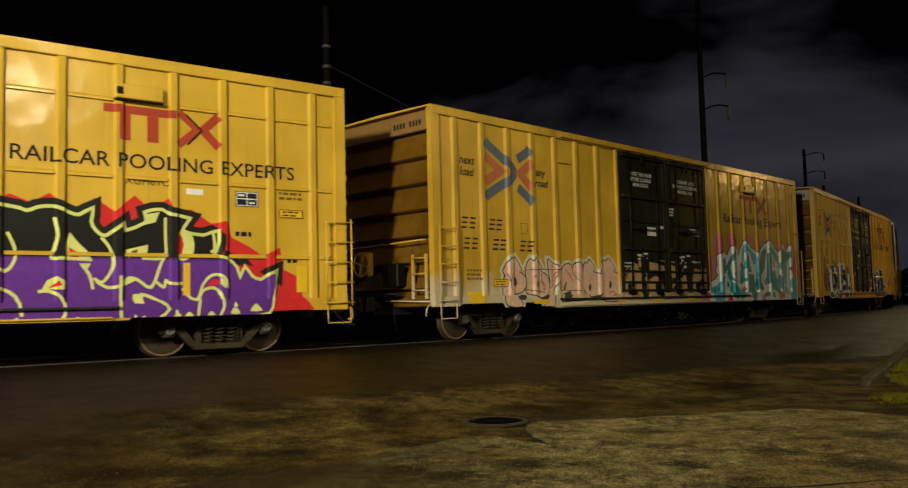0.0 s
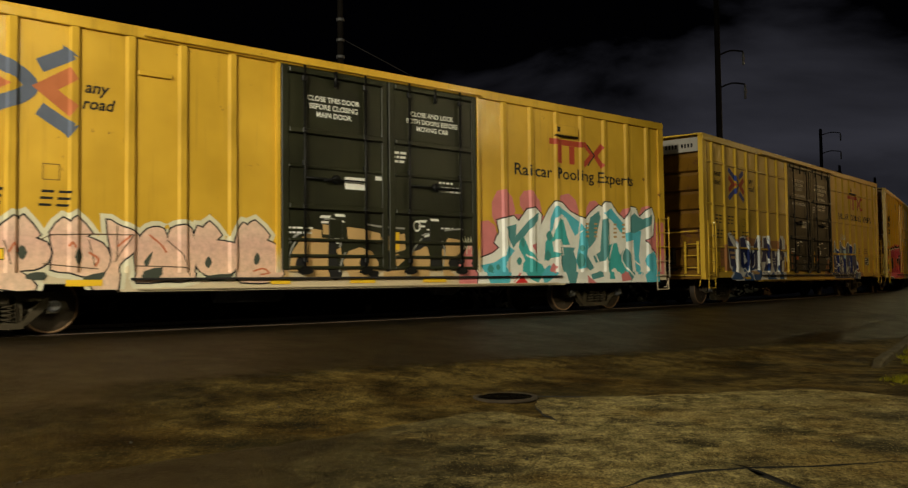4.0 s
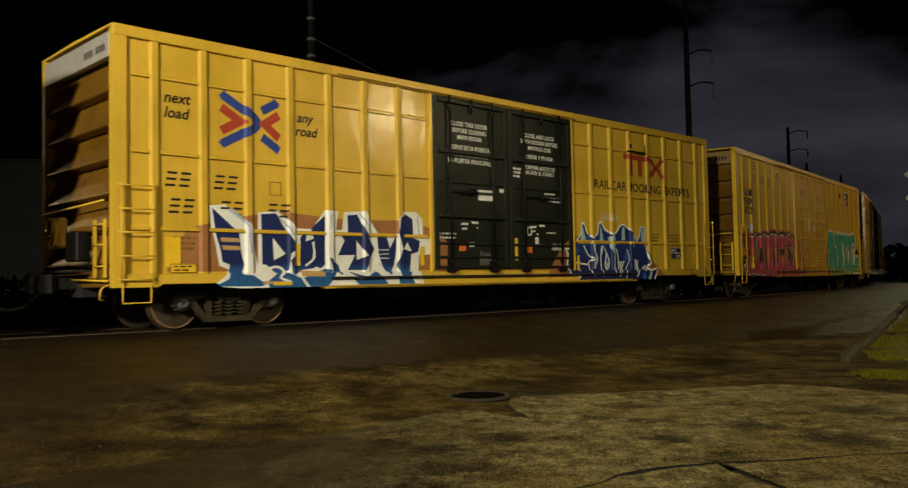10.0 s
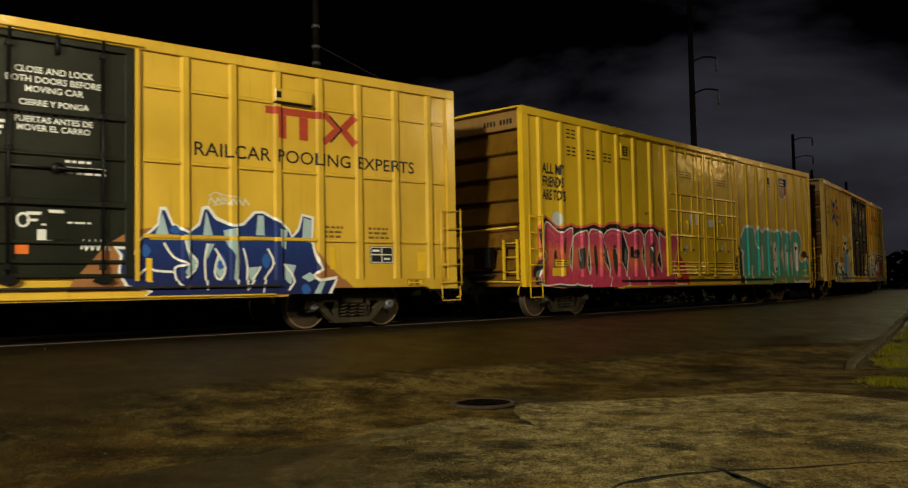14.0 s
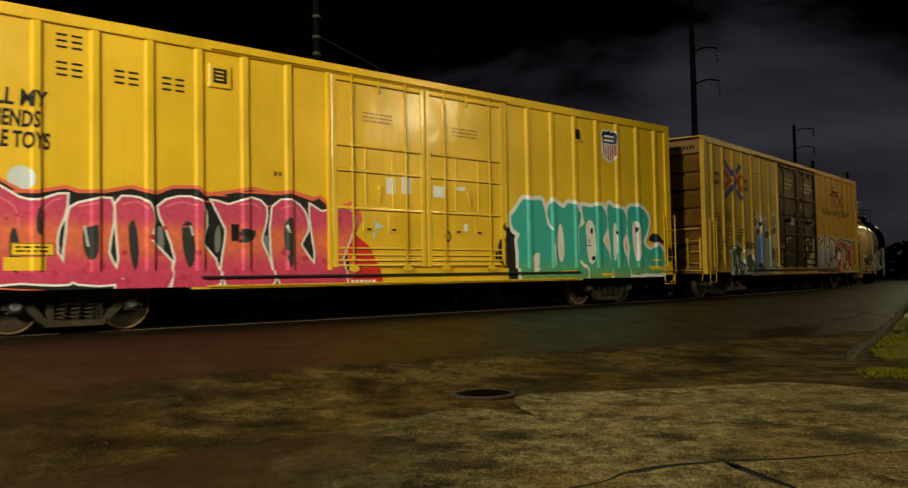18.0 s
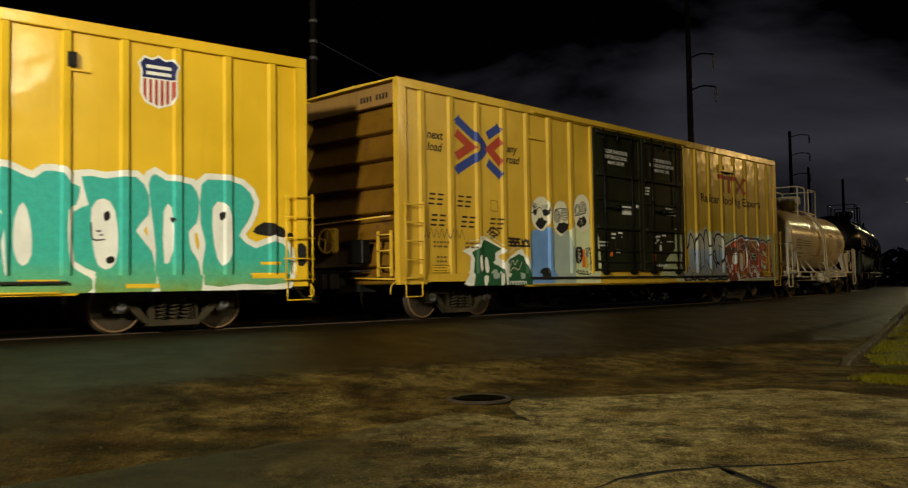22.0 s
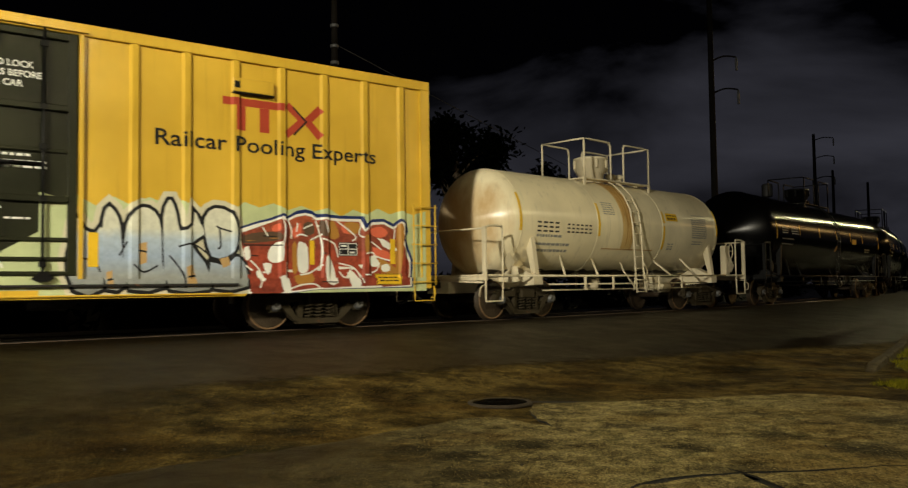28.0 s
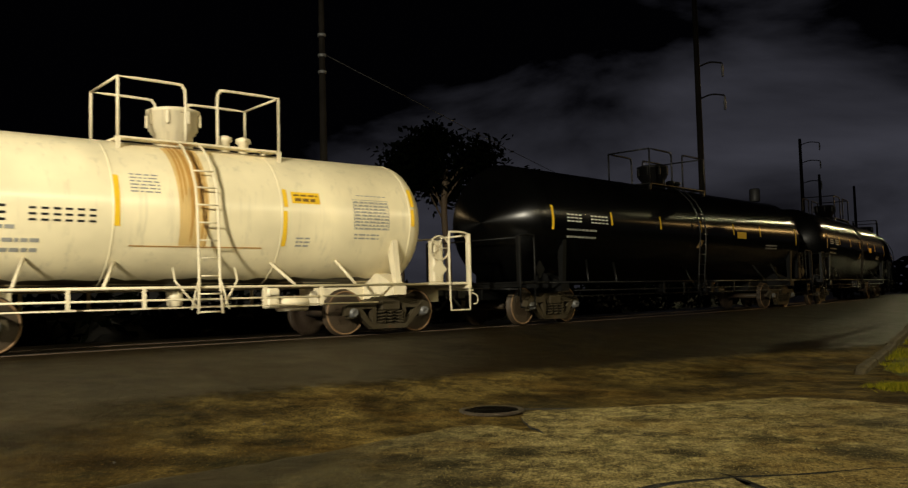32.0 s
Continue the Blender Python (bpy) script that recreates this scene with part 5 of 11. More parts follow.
def end_wall(car, x, way, paint, trim, band_paint):
    """A pressed-steel end with tapering ribs; way is -1 or 1."""
    prof, z = [(-0.10, 0.95)], 1.02
    while z < 4.3:
        prof += [(-0.10, z), (-0.10, z + 0.09), (0.07, z + 0.115), (0.095, z + 0.135), (0.085, z + 0.165), (-0.09, z + 0.545)]
        z += 0.56
    prof += [(-0.03, 4.92), (-0.16, 4.92), (-0.16, 0.95)]
    out = [(x - way * 0.10 + way * a, b) for a, b in prof]
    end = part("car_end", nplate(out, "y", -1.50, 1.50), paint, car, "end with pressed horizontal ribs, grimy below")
    for y0, y1 in ((-1.60, -1.46), (1.46, 1.60)):
        part("corner_post", nplate([(x, 0.80), (x - way * 0.22, 0.80), (x - way * 0.22, TOP - 0.02), (x, TOP - 0.02)], "y", y0, y1), trim, end)
    part("end_top_band", nbox(min(x + way * 0.005, x - way * 0.12), max(x + way * 0.005, x - way * 0.12), -1.455, 1.455, 4.50, 4.915, 0.01), band_paint, end)
    for i in range(9):
        if i != 4:
            part("end_mark", nbox(min(x + way * 0.008, x + way * 0.0055), max(x + way * 0.008, x + way * 0.0055), -1.30 + i * 0.10, -1.24 + i * 0.10, 4.62, 4.74), INK["black"], end)
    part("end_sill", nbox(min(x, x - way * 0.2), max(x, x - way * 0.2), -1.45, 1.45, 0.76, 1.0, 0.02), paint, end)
    xx = x + way * 0.08
    part("end_handrail", bar([(xx, -1.42, 2.16), (xx, 1.42, 2.10)], 0.018), trim, end)
    for y in (-1.42, -1.02):
        part("end_ladder_stile", nbox(min(xx, xx - way * 0.04), max(xx, xx - way * 0.04), y - 0.03, y + 0.03, 0.92, 1.86), trim, end)
    for zz in (1.1, 1.45, 1.78):
        part("end_rung", bar([(xx, -1.44, zz), (xx, -1.0, zz)], 0.015), trim, end)
    if way < 0:
        part("brake_housing", nbox(xx - 0.10, xx + 0.08, 0.30, 0.66, 1.45, 2.0, 0.04), trim, end)
        bm = bmesh.new()
        tube(bm, [(xx - 0.16, 0.48 + math.cos(a) * 0.26, 1.72 + math.sin(a) * 0.26) for a in (k * math.tau / 20 for k in range(20))], 0.018, 6, True)
        for k in range(4):
            a = k * math.tau / 4 + 0.3
            tube(bm, [(xx - 0.14, 0.48, 1.72), (xx - 0.16, 0.48 + math.cos(a) * 0.26, 1.72 + math.sin(a) * 0.26)], 0.012, 5)
        part("brake_wheel", bm, trim, end)
        part("brake_step", nbox(xx - 0.26, xx + 0.06, -0.75, 0.75, 1.02, 1.06, 0.01), M_UNDER, end)
        part("equipment_box", nbox(xx - 0.16, xx + 0.06, -0.72, -0.22, 1.20, 1.70, 0.02), M_BLACKTRIM, end)
    return end


def boxcar(name, label, paint, trim, door_paint, gear, band_paint, grid=False):
    """A sixty-foot double-door boxcar, its middle over the origin, rail top at zero, near side towards -y."""
    car = thing(name, label, "boxcar", "cars of the freight train")
    body = part("body", nbox(-BODY + 0.22, BODY - 0.22, FLAT, 1.525, 0.97, 4.9), paint, car)
    part("floor_frame", nbox(-BODY + 0.25, BODY - 0.25, -1.50, 1.50, 0.90, 0.968), M_UNDER, car)
    for y0, y1 in ((-1.612, -1.48), (1.48, 1.612)):
        part("side_sill", nplate([(-BODY + 0.002, SILL + 0.03), (-BODY + 0.55, SILL + 0.03), (-8.6, SILL + 0.03), (-8.5, 0.80), (-5.4, 0.80), (-5.25, SILL - 0.06), (5.25, SILL - 0.06), (5.4, 0.80), (8.5, 0.80),
                               (8.6, SILL + 0.03), (BODY - 0.002, SILL + 0.03), (BODY - 0.002, 0.966), (-BODY + 0.002, 0.966)], "y", y0, y1), paint, car)
        part("top_chord", nbox(-BODY, BODY, y0, y1, 4.832, TOP, 0.012), paint, car)
    part("roof", nplate([(-1.60, TOP + 0.001), (-1.60, TOP + 0.03), (0, TOP + 0.06), (1.60, TOP + 0.03), (1.60, TOP + 0.001)], "x", -BODY, BODY), paint, car)
    part("upper_door_track", nbox(-4.9, 2.6, -1.665, -1.613, 4.86, 4.90, 0.008), paint, car)
    part("lower_door_track", nbox(-5.1, 5.1, -1.69, -1.613, 0.845, 0.885, 0.006), M_UNDER, car)
    part("door_ledge", nbox(-5.0, 5.0, -1.66, -1.613, 0.69, 0.72, 0.006), paint, car)
    post = None
    for sg in (-1, 1):
        for p in POSTS:
            if post is None:
                post = part("side_post", nplate([(-0.09, FLAT), (-0.05, PROUD), (0.05, PROUD), (0.09, FLAT)], "z", 0.968, 4.831), POST[paint], car)
                post.matrix_basis = pose(p, 0, 0)
            else:
                again(post, "side_post", pose(p if sg < 0 else -p, 0, 0, 0, 0, 0 if sg < 0 else 180), car)
        part("side_corner", nbox(-BODY + 0.221, -9.12, -1.606 if sg < 0 else 1.526, FLAT - 0.001 if sg < 0 else 1.606, 0.968, 4.831), paint, car)
        part("side_corner", nbox(9.12, BODY - 0.221, -1.606 if sg < 0 else 1.526, FLAT - 0.001 if sg < 0 else 1.606, 0.968, 4.831), paint, car)
    if grid:
        edges = [-9.12] + POSTS[:7] + [-2.42]
        for side in (edges, [2.52] + POSTS[7:] + [9.12]):
            for a, b in zip(side, side[1:]):
                for z in (4.25, 2.99, 1.72):
                    part("panel_rib", nplate([(-1.524, z - 0.035), (-1.590, z - 0.030), (-1.590, z + 0.01), (-1.524, z + 0.06)], "x", a + 0.10, b - 0.10), paint, car)
    for x in (-2.42, 2.50):
        part("door_post", nbox(x - 0.035, x + 0.035, -1.618, -1.50, 0.968, 4.831), paint, car)
    if door_paint is paint:
        slim_door_leaf(car, -2.38, 0.05, door_paint, (-1.90, -0.53), False)
        slim_door_leaf(car, 0.05, 2.46, door_paint, (0.56, 1.94), True)
    else:
        door_leaf(car, -2.38, 0.05, door_paint, gear, (-1.90, -0.53), False)
        door_leaf(car, 0.05, 2.46, door_paint, gear, (0.56, 1.94), True)
    # small fittings on the side
    if door_paint is paint:
        holder = part("card_holder", nbox(-4.92, -4.50, -1.60, FLAT - 0.001, 4.20, 4.62, 0.01), paint, car)
        part("card", nbox(-4.84, -4.58, -1.606, -1.601, 4.28, 4.54), M_OLIVEDOOR, holder)
        for z in (4.34, 4.41, 4.48):
            part("slot", nbox(-4.80, -4.64, -1.610, -1.607, z - 0.012, z + 0.012), paint, holder)
        br = part("placard_bracket", nbox(5.10, 5.24, -1.63, FLAT - 0.001, 4.26, 4.50, 0.01), M_BLACKTRIM, car)
        part("bracket_foot", nbox(5.12, 5.44, -1.60, -1.55, 4.20, 4.24, 0.008), paint, br)
    else:
        part("vent_cover", nbox(-4.98, -4.42, -1.60, -1.53, 4.22, 4.30, 0.01), paint, car)
        br = part("placard_bracket", nbox(5.02, 5.80, -1.64, -1.60, 4.28, 4.52, 0.01), paint, car)
        part("bracket_foot", nbox(5.02, 5.80, -1.66, -1.56, 4.24, 4.275, 0.008), M_BLACKTRIM, br)
        part("bracket_clip", nbox(5.04, 5.14, -1.655, -1.641, 4.34, 4.46, 0.005), M_BLACKTRIM, br)
    ladder(car, "side_ladder", -9.22, -8.70, 0.82, 2.46, 5, -1.67, trim)
    ladder(car, "side_ladder", 8.86, 9.40, 0.82, 2.46, 5, -1.67, trim)
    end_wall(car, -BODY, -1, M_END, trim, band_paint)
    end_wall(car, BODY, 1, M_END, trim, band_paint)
    # underframe
    part("centre_sill", nbox(-BODY, BODY, -0.32, 0.32, 0.60, 0.90), M_UNDER, car)
    for x in (-4.6, -2.3, 0.0, 2.3, 4.6):
        part("crossbearer", nplate([(-1.48, 0.90), (-0.3, 0.62), (0.3, 0.62), (1.48, 0.90)], "x", x - 0.08, x + 0.08), M_UNDER, car)
    part("air_reservoir", lathe(bmesh.new(), [(-0.7, 0.05), (-0.66, 0.18), (0.66, 0.18), (0.7, 0.05)], "x", 14, (-2.6, -0.75, 0.60)), M_UNDER, car)
    part("brake_cylinder", lathe(bmesh.new(), [(-0.3, 0.05), (-0.28, 0.15), (0.28, 0.15), (0.5, 0.04)], "x", 14, (2.2, -0.7, 0.62)), M_UNDER, car)
    part("brake_pipe", bar([(-9.1, -0.42, 0.82), (-5.5, -0.6, 0.84), (5.5, -0.6, 0.84), (9.1, -0.42, 0.82)], 0.022), M_UNDER, car)
    part("drain_cock", nbox(5.15, 5.22, -1.2, -1.12, 0.52, 0.68, 0.01), M_GREYMETAL, car)
    for way in (-1, 1):
        coupler(car, way * BODY, way, trim)
    sets = bogie(car, -7.0, M_IRON) + bogie(car, 7.0, M_IRON)
    return car, sets

# ---- tank cars
def shell_depth(radius, centre):
    def depth(x, z):
        return -math.sqrt(max(0.02, radius * radius - (z - centre) ** 2))
    return depth


def tank_car(name, label, radius, centre, half, dome, deck, paint, frame_paint, top):
    """A tank car: shell with dished heads on saddles, end decks, rails and a fittings platform; top = (left, right) of the platform."""
    car = thing(name, label, "tank car", "cars of the freight train")
    prof = [(-half - dome * math.sin(a), radius * math.cos(a)) for a in (radians(k) for k in (88, 78, 66, 54, 42, 30, 18, 8))]
    prof += [(-half, radius), (-half * 0.5, radius), (0, radius), (half * 0.5, radius), (half, radius)]
    prof += [(-a, r) for a, r in prof[7::-1]]
    shell = part("tank_shell", lathe(bmesh.new(), prof, "x", 72, (0, 0, centre)), paint, car)
    for x in (-half, -half * 0.34, half * 0.34, half):
        part("weld_seam", lathe(bmesh.new(), [(x - 0.02, radius + 0.002), (x - 0.01, radius + 0.006), (x + 0.01, radius + 0.006), (x + 0.02, radius + 0.002)], "x", 64, (0, 0, centre)), paint, shell)
    bx = deck - 1.9          # bogie centre
    base = centre - radius
    for way in (-1, 1):
        e = way * deck
        # end deck and draft sill
        d = part("end_deck", nbox(min(e, e - way * 1.15), max(e, e - way * 1.15), -1.50, 1.50, 0.985, 1.04, 0.01), frame_paint, car)
        part("deck_edge", nbox(min(e, e - way * 0.10), max(e, e - way * 0.10), -1.52, 1.52, 0.90, 0.984, 0.01), frame_paint, d)
        part("draft_sill", nbox(min(e, e - way * 3.2), max(e, e - way * 3.2), -0.36, 0.36, 0.62, 0.98, 0.01), frame_paint, d)
        part("body_bolster", nplate([(-1.45, 0.80), (-1.45, 1.0), (-0.9, 1.25), (0.9, 1.25), (1.45, 1.0), (1.45, 0.80), (0.4, 0.72), (-0.4, 0.72)], "x", way * bx - 0.16, way * bx + 0.16), frame_paint, d)
        for yy in (-1, 1):
            part("saddle_web", nplate([(yy * 1.42, 1.04), (yy * 1.30, 1.04), (yy * radius * 0.86, centre - radius * 0.50), (yy * radius * 0.98, centre - radius * 0.30)], "x", way * bx - 0.07, way * bx + 0.07), frame_paint, d)
        # corner grab rails
        for yy in (-1.5, 1.5):
            g = part("grab_rail", bar(smooth_chain([(e - way * 0.04, yy, 0.55), (e - way * 0.04, yy, 1.9), (e - way * 0.08, yy, 2.08), (e - way * 0.22, yy, 2.12), (e - way * 0.50, yy, 2.12), (e - way * 0.60, yy, 2.02), (e - way * 0.60, yy, 0.96)], 3), 0.024), frame_paint, d)
            part("corner_step", bar([(e - way * 0.04, yy, 0.62), (e - way * 0.04, yy, 0.44), (e - way * 0.58, yy, 0.44), (e - way * 0.60, yy, 0.98)], 0.02), frame_paint, d)
        part("corner_column", nbox(min(e, e - way * 0.07), max(e, e - way * 0.07), -1.53, -1.42, 0.92, 2.10, 0.012), frame_paint, d)
        part("end_rail", bar([(e - way * 0.05, -1.46, 2.06), (e - way * 0.05, 1.46, 2.06)], 0.02), frame_paint, d)
        part("far_post", bar([(e - way * 0.05, 1.46, 0.96), (e - way * 0.05, 1.46, 2.06)], 0.026), frame_paint, d)
        # diagonal braces off the shell
        part("brace", bar([(way * (bx - 1.05), -1.42, 1.02), (way * (bx - 1.30), -radius * 0.80, centre - radius * 0.62)], 0.03), frame_paint, d)
        part("brace", bar([(way * (bx - 2.4), -1.42, 1.02), (way * (bx - 2.7), -radius * 0.76, centre - radius * 0.66)], 0.03), frame_paint, d)
        sg = part("placard_holder", nplate([(way * (deck - 0.85), 1.10 + 0.0), (way * (deck - 0.65), 1.32), (way * (deck - 0.85), 1.54), (way * (deck - 1.05), 1.32)], "y", -1.47, -1.455), frame_paint, d, "diamond placard holder")
        part("placard_panel", nplate([(way * (deck - 0.85), 1.14), (way * (deck - 0.69), 1.32), (way * (deck - 0.85), 1.50), (way * (deck - 1.01), 1.32)], "y", -1.476, -1.471), frame_paint, d)
        coupler(car, e, way, frame_paint)
    # side sill rails
    for yy in (-1.44, 1.44):
        r = part("side_rail", bar([(-deck + 1.1, yy, 1.005), (deck - 1.1, yy, 1.005)], 0.026), frame_paint, car)
        part("lower_rail", bar([(-bx + 0.4, yy, 0.80), (bx - 0.4, yy, 0.80)], 0.018), frame_paint, r)
        part("brake_rod", bar([(-bx + 0.4, yy + 0.2, 0.66), (bx - 0.4, yy + 0.2, 0.66)], 0.014), frame_paint, r)
        for x in (-2.3, -1.1, 1.1, 2.3):
            part("rail_post", nbox(x - 0.03, x + 0.03, yy - 0.02, yy + 0.02, 0.66, 1.0), frame_paint, r)
    # ladder to the platform, following the shell
    lx = (top[0] + top[1]) / 2 - 0.27
    lad = part("shell_ladder", bar([(lx - 0.22, -1.58, 0.55), (lx - 0.18, -1.52, 1.1), (lx - 0.18, -radius - 0.14, centre)] +
                                   [(lx - 0.18, -(radius + 0.14) * math.cos(a), centre + (radius + 0.14) * math.sin(a)) for a in (radians(k) for k in (18, 36, 54, 68))], 0.024), frame_paint, car)
    part("stile", bar([(lx + 0.22, -1.58, 0.55), (lx + 0.20, -1.52, 1.1), (lx + 0.20, -radius - 0.14, centre)] +
                      [(lx + 0.20, -(radius + 0.14) * math.cos(a), centre + (radius + 0.14) * math.sin(a)) for a in (radians(k) for k in (18, 36, 54, 68))], 0.024), frame_paint, lad)
    for k in range(9):
        z = 0.58 + k * 0.31
        if z < centre:
            y = -1.58 + (0.06 if z > 0.9 else 0) if z < 1.2 else -1.5 + (1.5 - radius - 0.14) * min(1, (z - 1.1) / (centre - 1.1))
        else:
            y = -math.sqrt(max(0.1, (radius + 0.14) ** 2 - (z - centre) ** 2))
        part("rung", bar([(lx - 0.20, y, z), (lx + 0.21, y, z)], 0.015), frame_paint, lad)
    for x, xx in ((lx - 0.20, lx - 0.56), (lx + 0.21, lx + 0.58)):
        part("ladder_stay", bar([(x, -1.56, 0.62), (xx, -1.40, 1.12), (xx, -1.30, 1.35)], 0.02), frame_paint, lad)
        part("ladder_stay", bar([(x, -1.53, 1.12), (lx + (xx - lx) * 0.6, -1.56, 0.62)], 0.016), frame_paint, lad)
    # fittings platform
    x0, x1 = top
    zt = centre + radius + 0.02
    pf = part("top_platform", nbox(x0, x1, -0.74, -0.48, zt - 0.06, zt - 0.02, 0.008), frame_paint, car)
    part("top_platform_far", nbox(x0, x1, 0.48, 0.74, zt - 0.06, zt - 0.02, 0.008), frame_paint, pf)
    part("platform_cross", nbox(x0, x0 + 0.12, -0.47, 0.47, zt - 0.06, zt - 0.02), frame_paint, pf)
    part("platform_cross", nbox(x1 - 0.12, x1, -0.47, 0.47, zt - 0.06, zt - 0.02), frame_paint, pf)
    for px in (x0, x1):
        for yy in (-0.72, 0.72):
            part("platform_bracket", nplate([(px - 0.05, zt - 0.03), (px + 0.05, zt - 0.03), (px + 0.03, zt - 0.30), (px - 0.03, zt - 0.30)], "y", yy - 0.02, yy + 0.02), frame_paint, pf)
    h = zt + 1.02
    gap0, gap1 = x0 + (x1 - x0) * 0.39, x0 + (x1 - x0) * 0.59
    for yy in (-0.72, 0.72):
        for a, b in ((x0, gap0), (x1, gap1)):
            w = 0.16 if b > a else -0.16
            part("guard_rail", bar(smooth_chain([(a, yy, zt - 0.04), (a, yy, h), ], 1) + smooth_chain([(a, yy, h), (b - w, yy, h), (b - w * 0.3, yy, h - 0.05), (b, yy, h - 0.18), (b, yy, zt - 0.04)], 3)[1:], 0.028), frame_paint, pf)
    for a in (x0, x1):
        part("guard_rail", bar([(a, -0.72, h), (a, 0.72, h)], 0.024), frame_paint, pf)
    cx = x0 + (x1 - x0) * 0.41
    dm = part("manway", lathe(bmesh.new(), [(zt - 0.12, 0.36), (zt + 0.22, 0.36), (zt + 0.23, 0.41), (zt + 0.28, 0.41), (zt + 0.29, 0.45), (zt + 0.60, 0.46), (zt + 0.61, 0.49), (zt + 0.66, 0.49), (zt + 0.69, 0.40), (zt + 0.72, 0.05)], "z", 28, (cx, 0, 0)), frame_paint, car)
    for k in range(8):
        a = k * math.tau / 8 + 0.2
        part("manway_bolt", nbox(cx + math.cos(a) * 0.48 - 0.03, cx + math.cos(a) * 0.48 + 0.03, math.sin(a) * 0.48 - 0.03, math.sin(a) * 0.48 + 0.03, zt + 0.36, zt + 0.60, 0.01), frame_paint, dm)
    for x in (x1 - 0.35, x1 - 0.75):
        part("valve", lathe(bmesh.new(), [(zt - 0.05, 0.10), (zt + 0.2, 0.10), (zt + 0.22, 0.15), (zt + 0.30, 0.15), (zt + 0.34, 0.05)], "z", 12, (x, 0.1, 0)), frame_paint, car)
    # brake wheel and rigging at the far end
    bw = deck - 0.75
    bm = bmesh.new()
    tube(bm, [(bw + math.cos(a) * 0.26, -1.36, 1.78 + math.sin(a) * 0.26) for a in (k * math.tau / 20 for k in range(20))], 0.018, 6, True)
    for k in range(5):
        a = k * math.tau / 5
        tube(bm, [(bw, -1.34, 1.78), (bw + math.cos(a) * 0.26, -1.36, 1.78 + math.sin(a) * 0.26)], 0.012, 5)
    part("brake_wheel", bm, frame_paint, car)
    part("brake_post", nbox(bw - 0.14, bw + 0.14, -1.32, -1.12, 1.04, 1.95, 0.03), frame_paint, car)
    part("brake_reservoir", lathe(bmesh.new(), [(-0.34, 0.05), (-0.30, 0.15), (0.30, 0.15), (0.34, 0.05)], "x", 14, (1.9, -1.0, 0.68)), frame_paint, car)
    part("brake_valve", nbox(1.35, 1.60, -1.1, -0.8, 0.60, 0.98, 0.03), frame_paint, car)
    part("bottom_outlet", lathe(bmesh.new(), [(base - 0.35, 0.05), (base - 0.30, 0.14), (base + 0.05, 0.16)], "z", 14, (0, 0, 0)), frame_paint, car)
    sets = bogie(car, -bx, M_IRON) + bogie(car, bx, M_IRON)
    return car, sets, bx

# ---- the train: each car with its middle's place along it
TRAIN = []
car_a, sets = boxcar("boxcar", "yellow sixty-foot boxcar with purple, black and red graffiti", M_YELLOW, M_YELLOW, M_BLACKDOOR, M_BLACKTRIM, M_YELLOW, grid=True)
TRAIN.append((car_a, sets, -11.48, 7.0))
car_b, sets = boxcar("boxcar", "weathered yellow boxcar, black doors, pink and turquoise graffiti", M_YELLOW_OLD, M_YELLOW_OLD, M_OLIVEDOOR, M_BLACKTRIM, M_BONE)
TRAIN.append((car_b, sets, 9.32, 7.0))
car_c, sets = boxcar("boxcar", "yellow panelled boxcar with black doors and dark blue graffiti", M_YELLOW, M_YELLOW, M_BLACKDOOR, M_BLACKTRIM, M_WHITEBAND, grid=True)
TRAIN.append((car_c, sets, 30.1, 7.0))
car_d, sets = boxcar("boxcar", "bright yellow boxcar with yellow doors, pink and green graffiti", M_YELLOW_NEW, M_YELLOW_NEW, M_YELLOW_NEW, M_YELLOW_NEW, M_BONE)
TRAIN.append((car_d, sets, 50.92, 7.0))
car_e, sets = boxcar("boxcar", "yellow boxcar, black doors, painted figures and silver-red graffiti", M_YELLOW, M_YELLOW, M_OLIVEDOOR, M_BLACKTRIM, M_BONE)
TRAIN.append((car_e, sets, 71.72, 7.0))
car_f, sets, bx = tank_car("tank_car", "cream tank car with rust stains and top guard rails", 1.33, 2.33, 4.55, 0.72, 6.05, M_CREAM, M_CREAMFRAME, (-1.28, 1.82))
TRAIN.append((car_f, sets, 88.75, bx))
car_g, sets, bx = tank_car("tank_car", "glossy black tank car with yellow reflector strips", 1.50, 2.52, 7.9, 0.75, 9.1, M_TANKBLACK, M_BLACKTRIM, (-1.6, 1.9))
TRAIN.append((car_g, sets, 105.4, bx))
for centre in (125.0, 144.6):
    car_h, sets, bx = tank_car("tank_car", "glossy black tank car with yellow reflector strips", 1.50, 2.52, 7.9, 0.75, 9.1, M_TANKBLACK, M_BLACKTRIM, (-1.6, 1.9))
    TRAIN.append((car_h, sets, centre, bx))

# ---- sprayed paint
def band(outlines, lo, hi):
    """What of some outlines lies between two heights."""
    out = []
    for o in outlines:
        for t in convex(o):
            c = clip(t, 1, lo, hi)
            if c:
                out.append(c)
    return out


def layer(name, shapes, lift, key, car, label=""):
    return spray(name, band([[(min(9.3, max(-9.3, x)), z) for x, z in o] for o in shapes], 0.70, 4.98), SIDE, lift, INK[key], car, label)


def form(car, name, key, lift, outline, soft=0):
    """One flat sprayed shape."""
    layer(name, [lumpy(outline, 2) if soft else outline], lift, key, car)


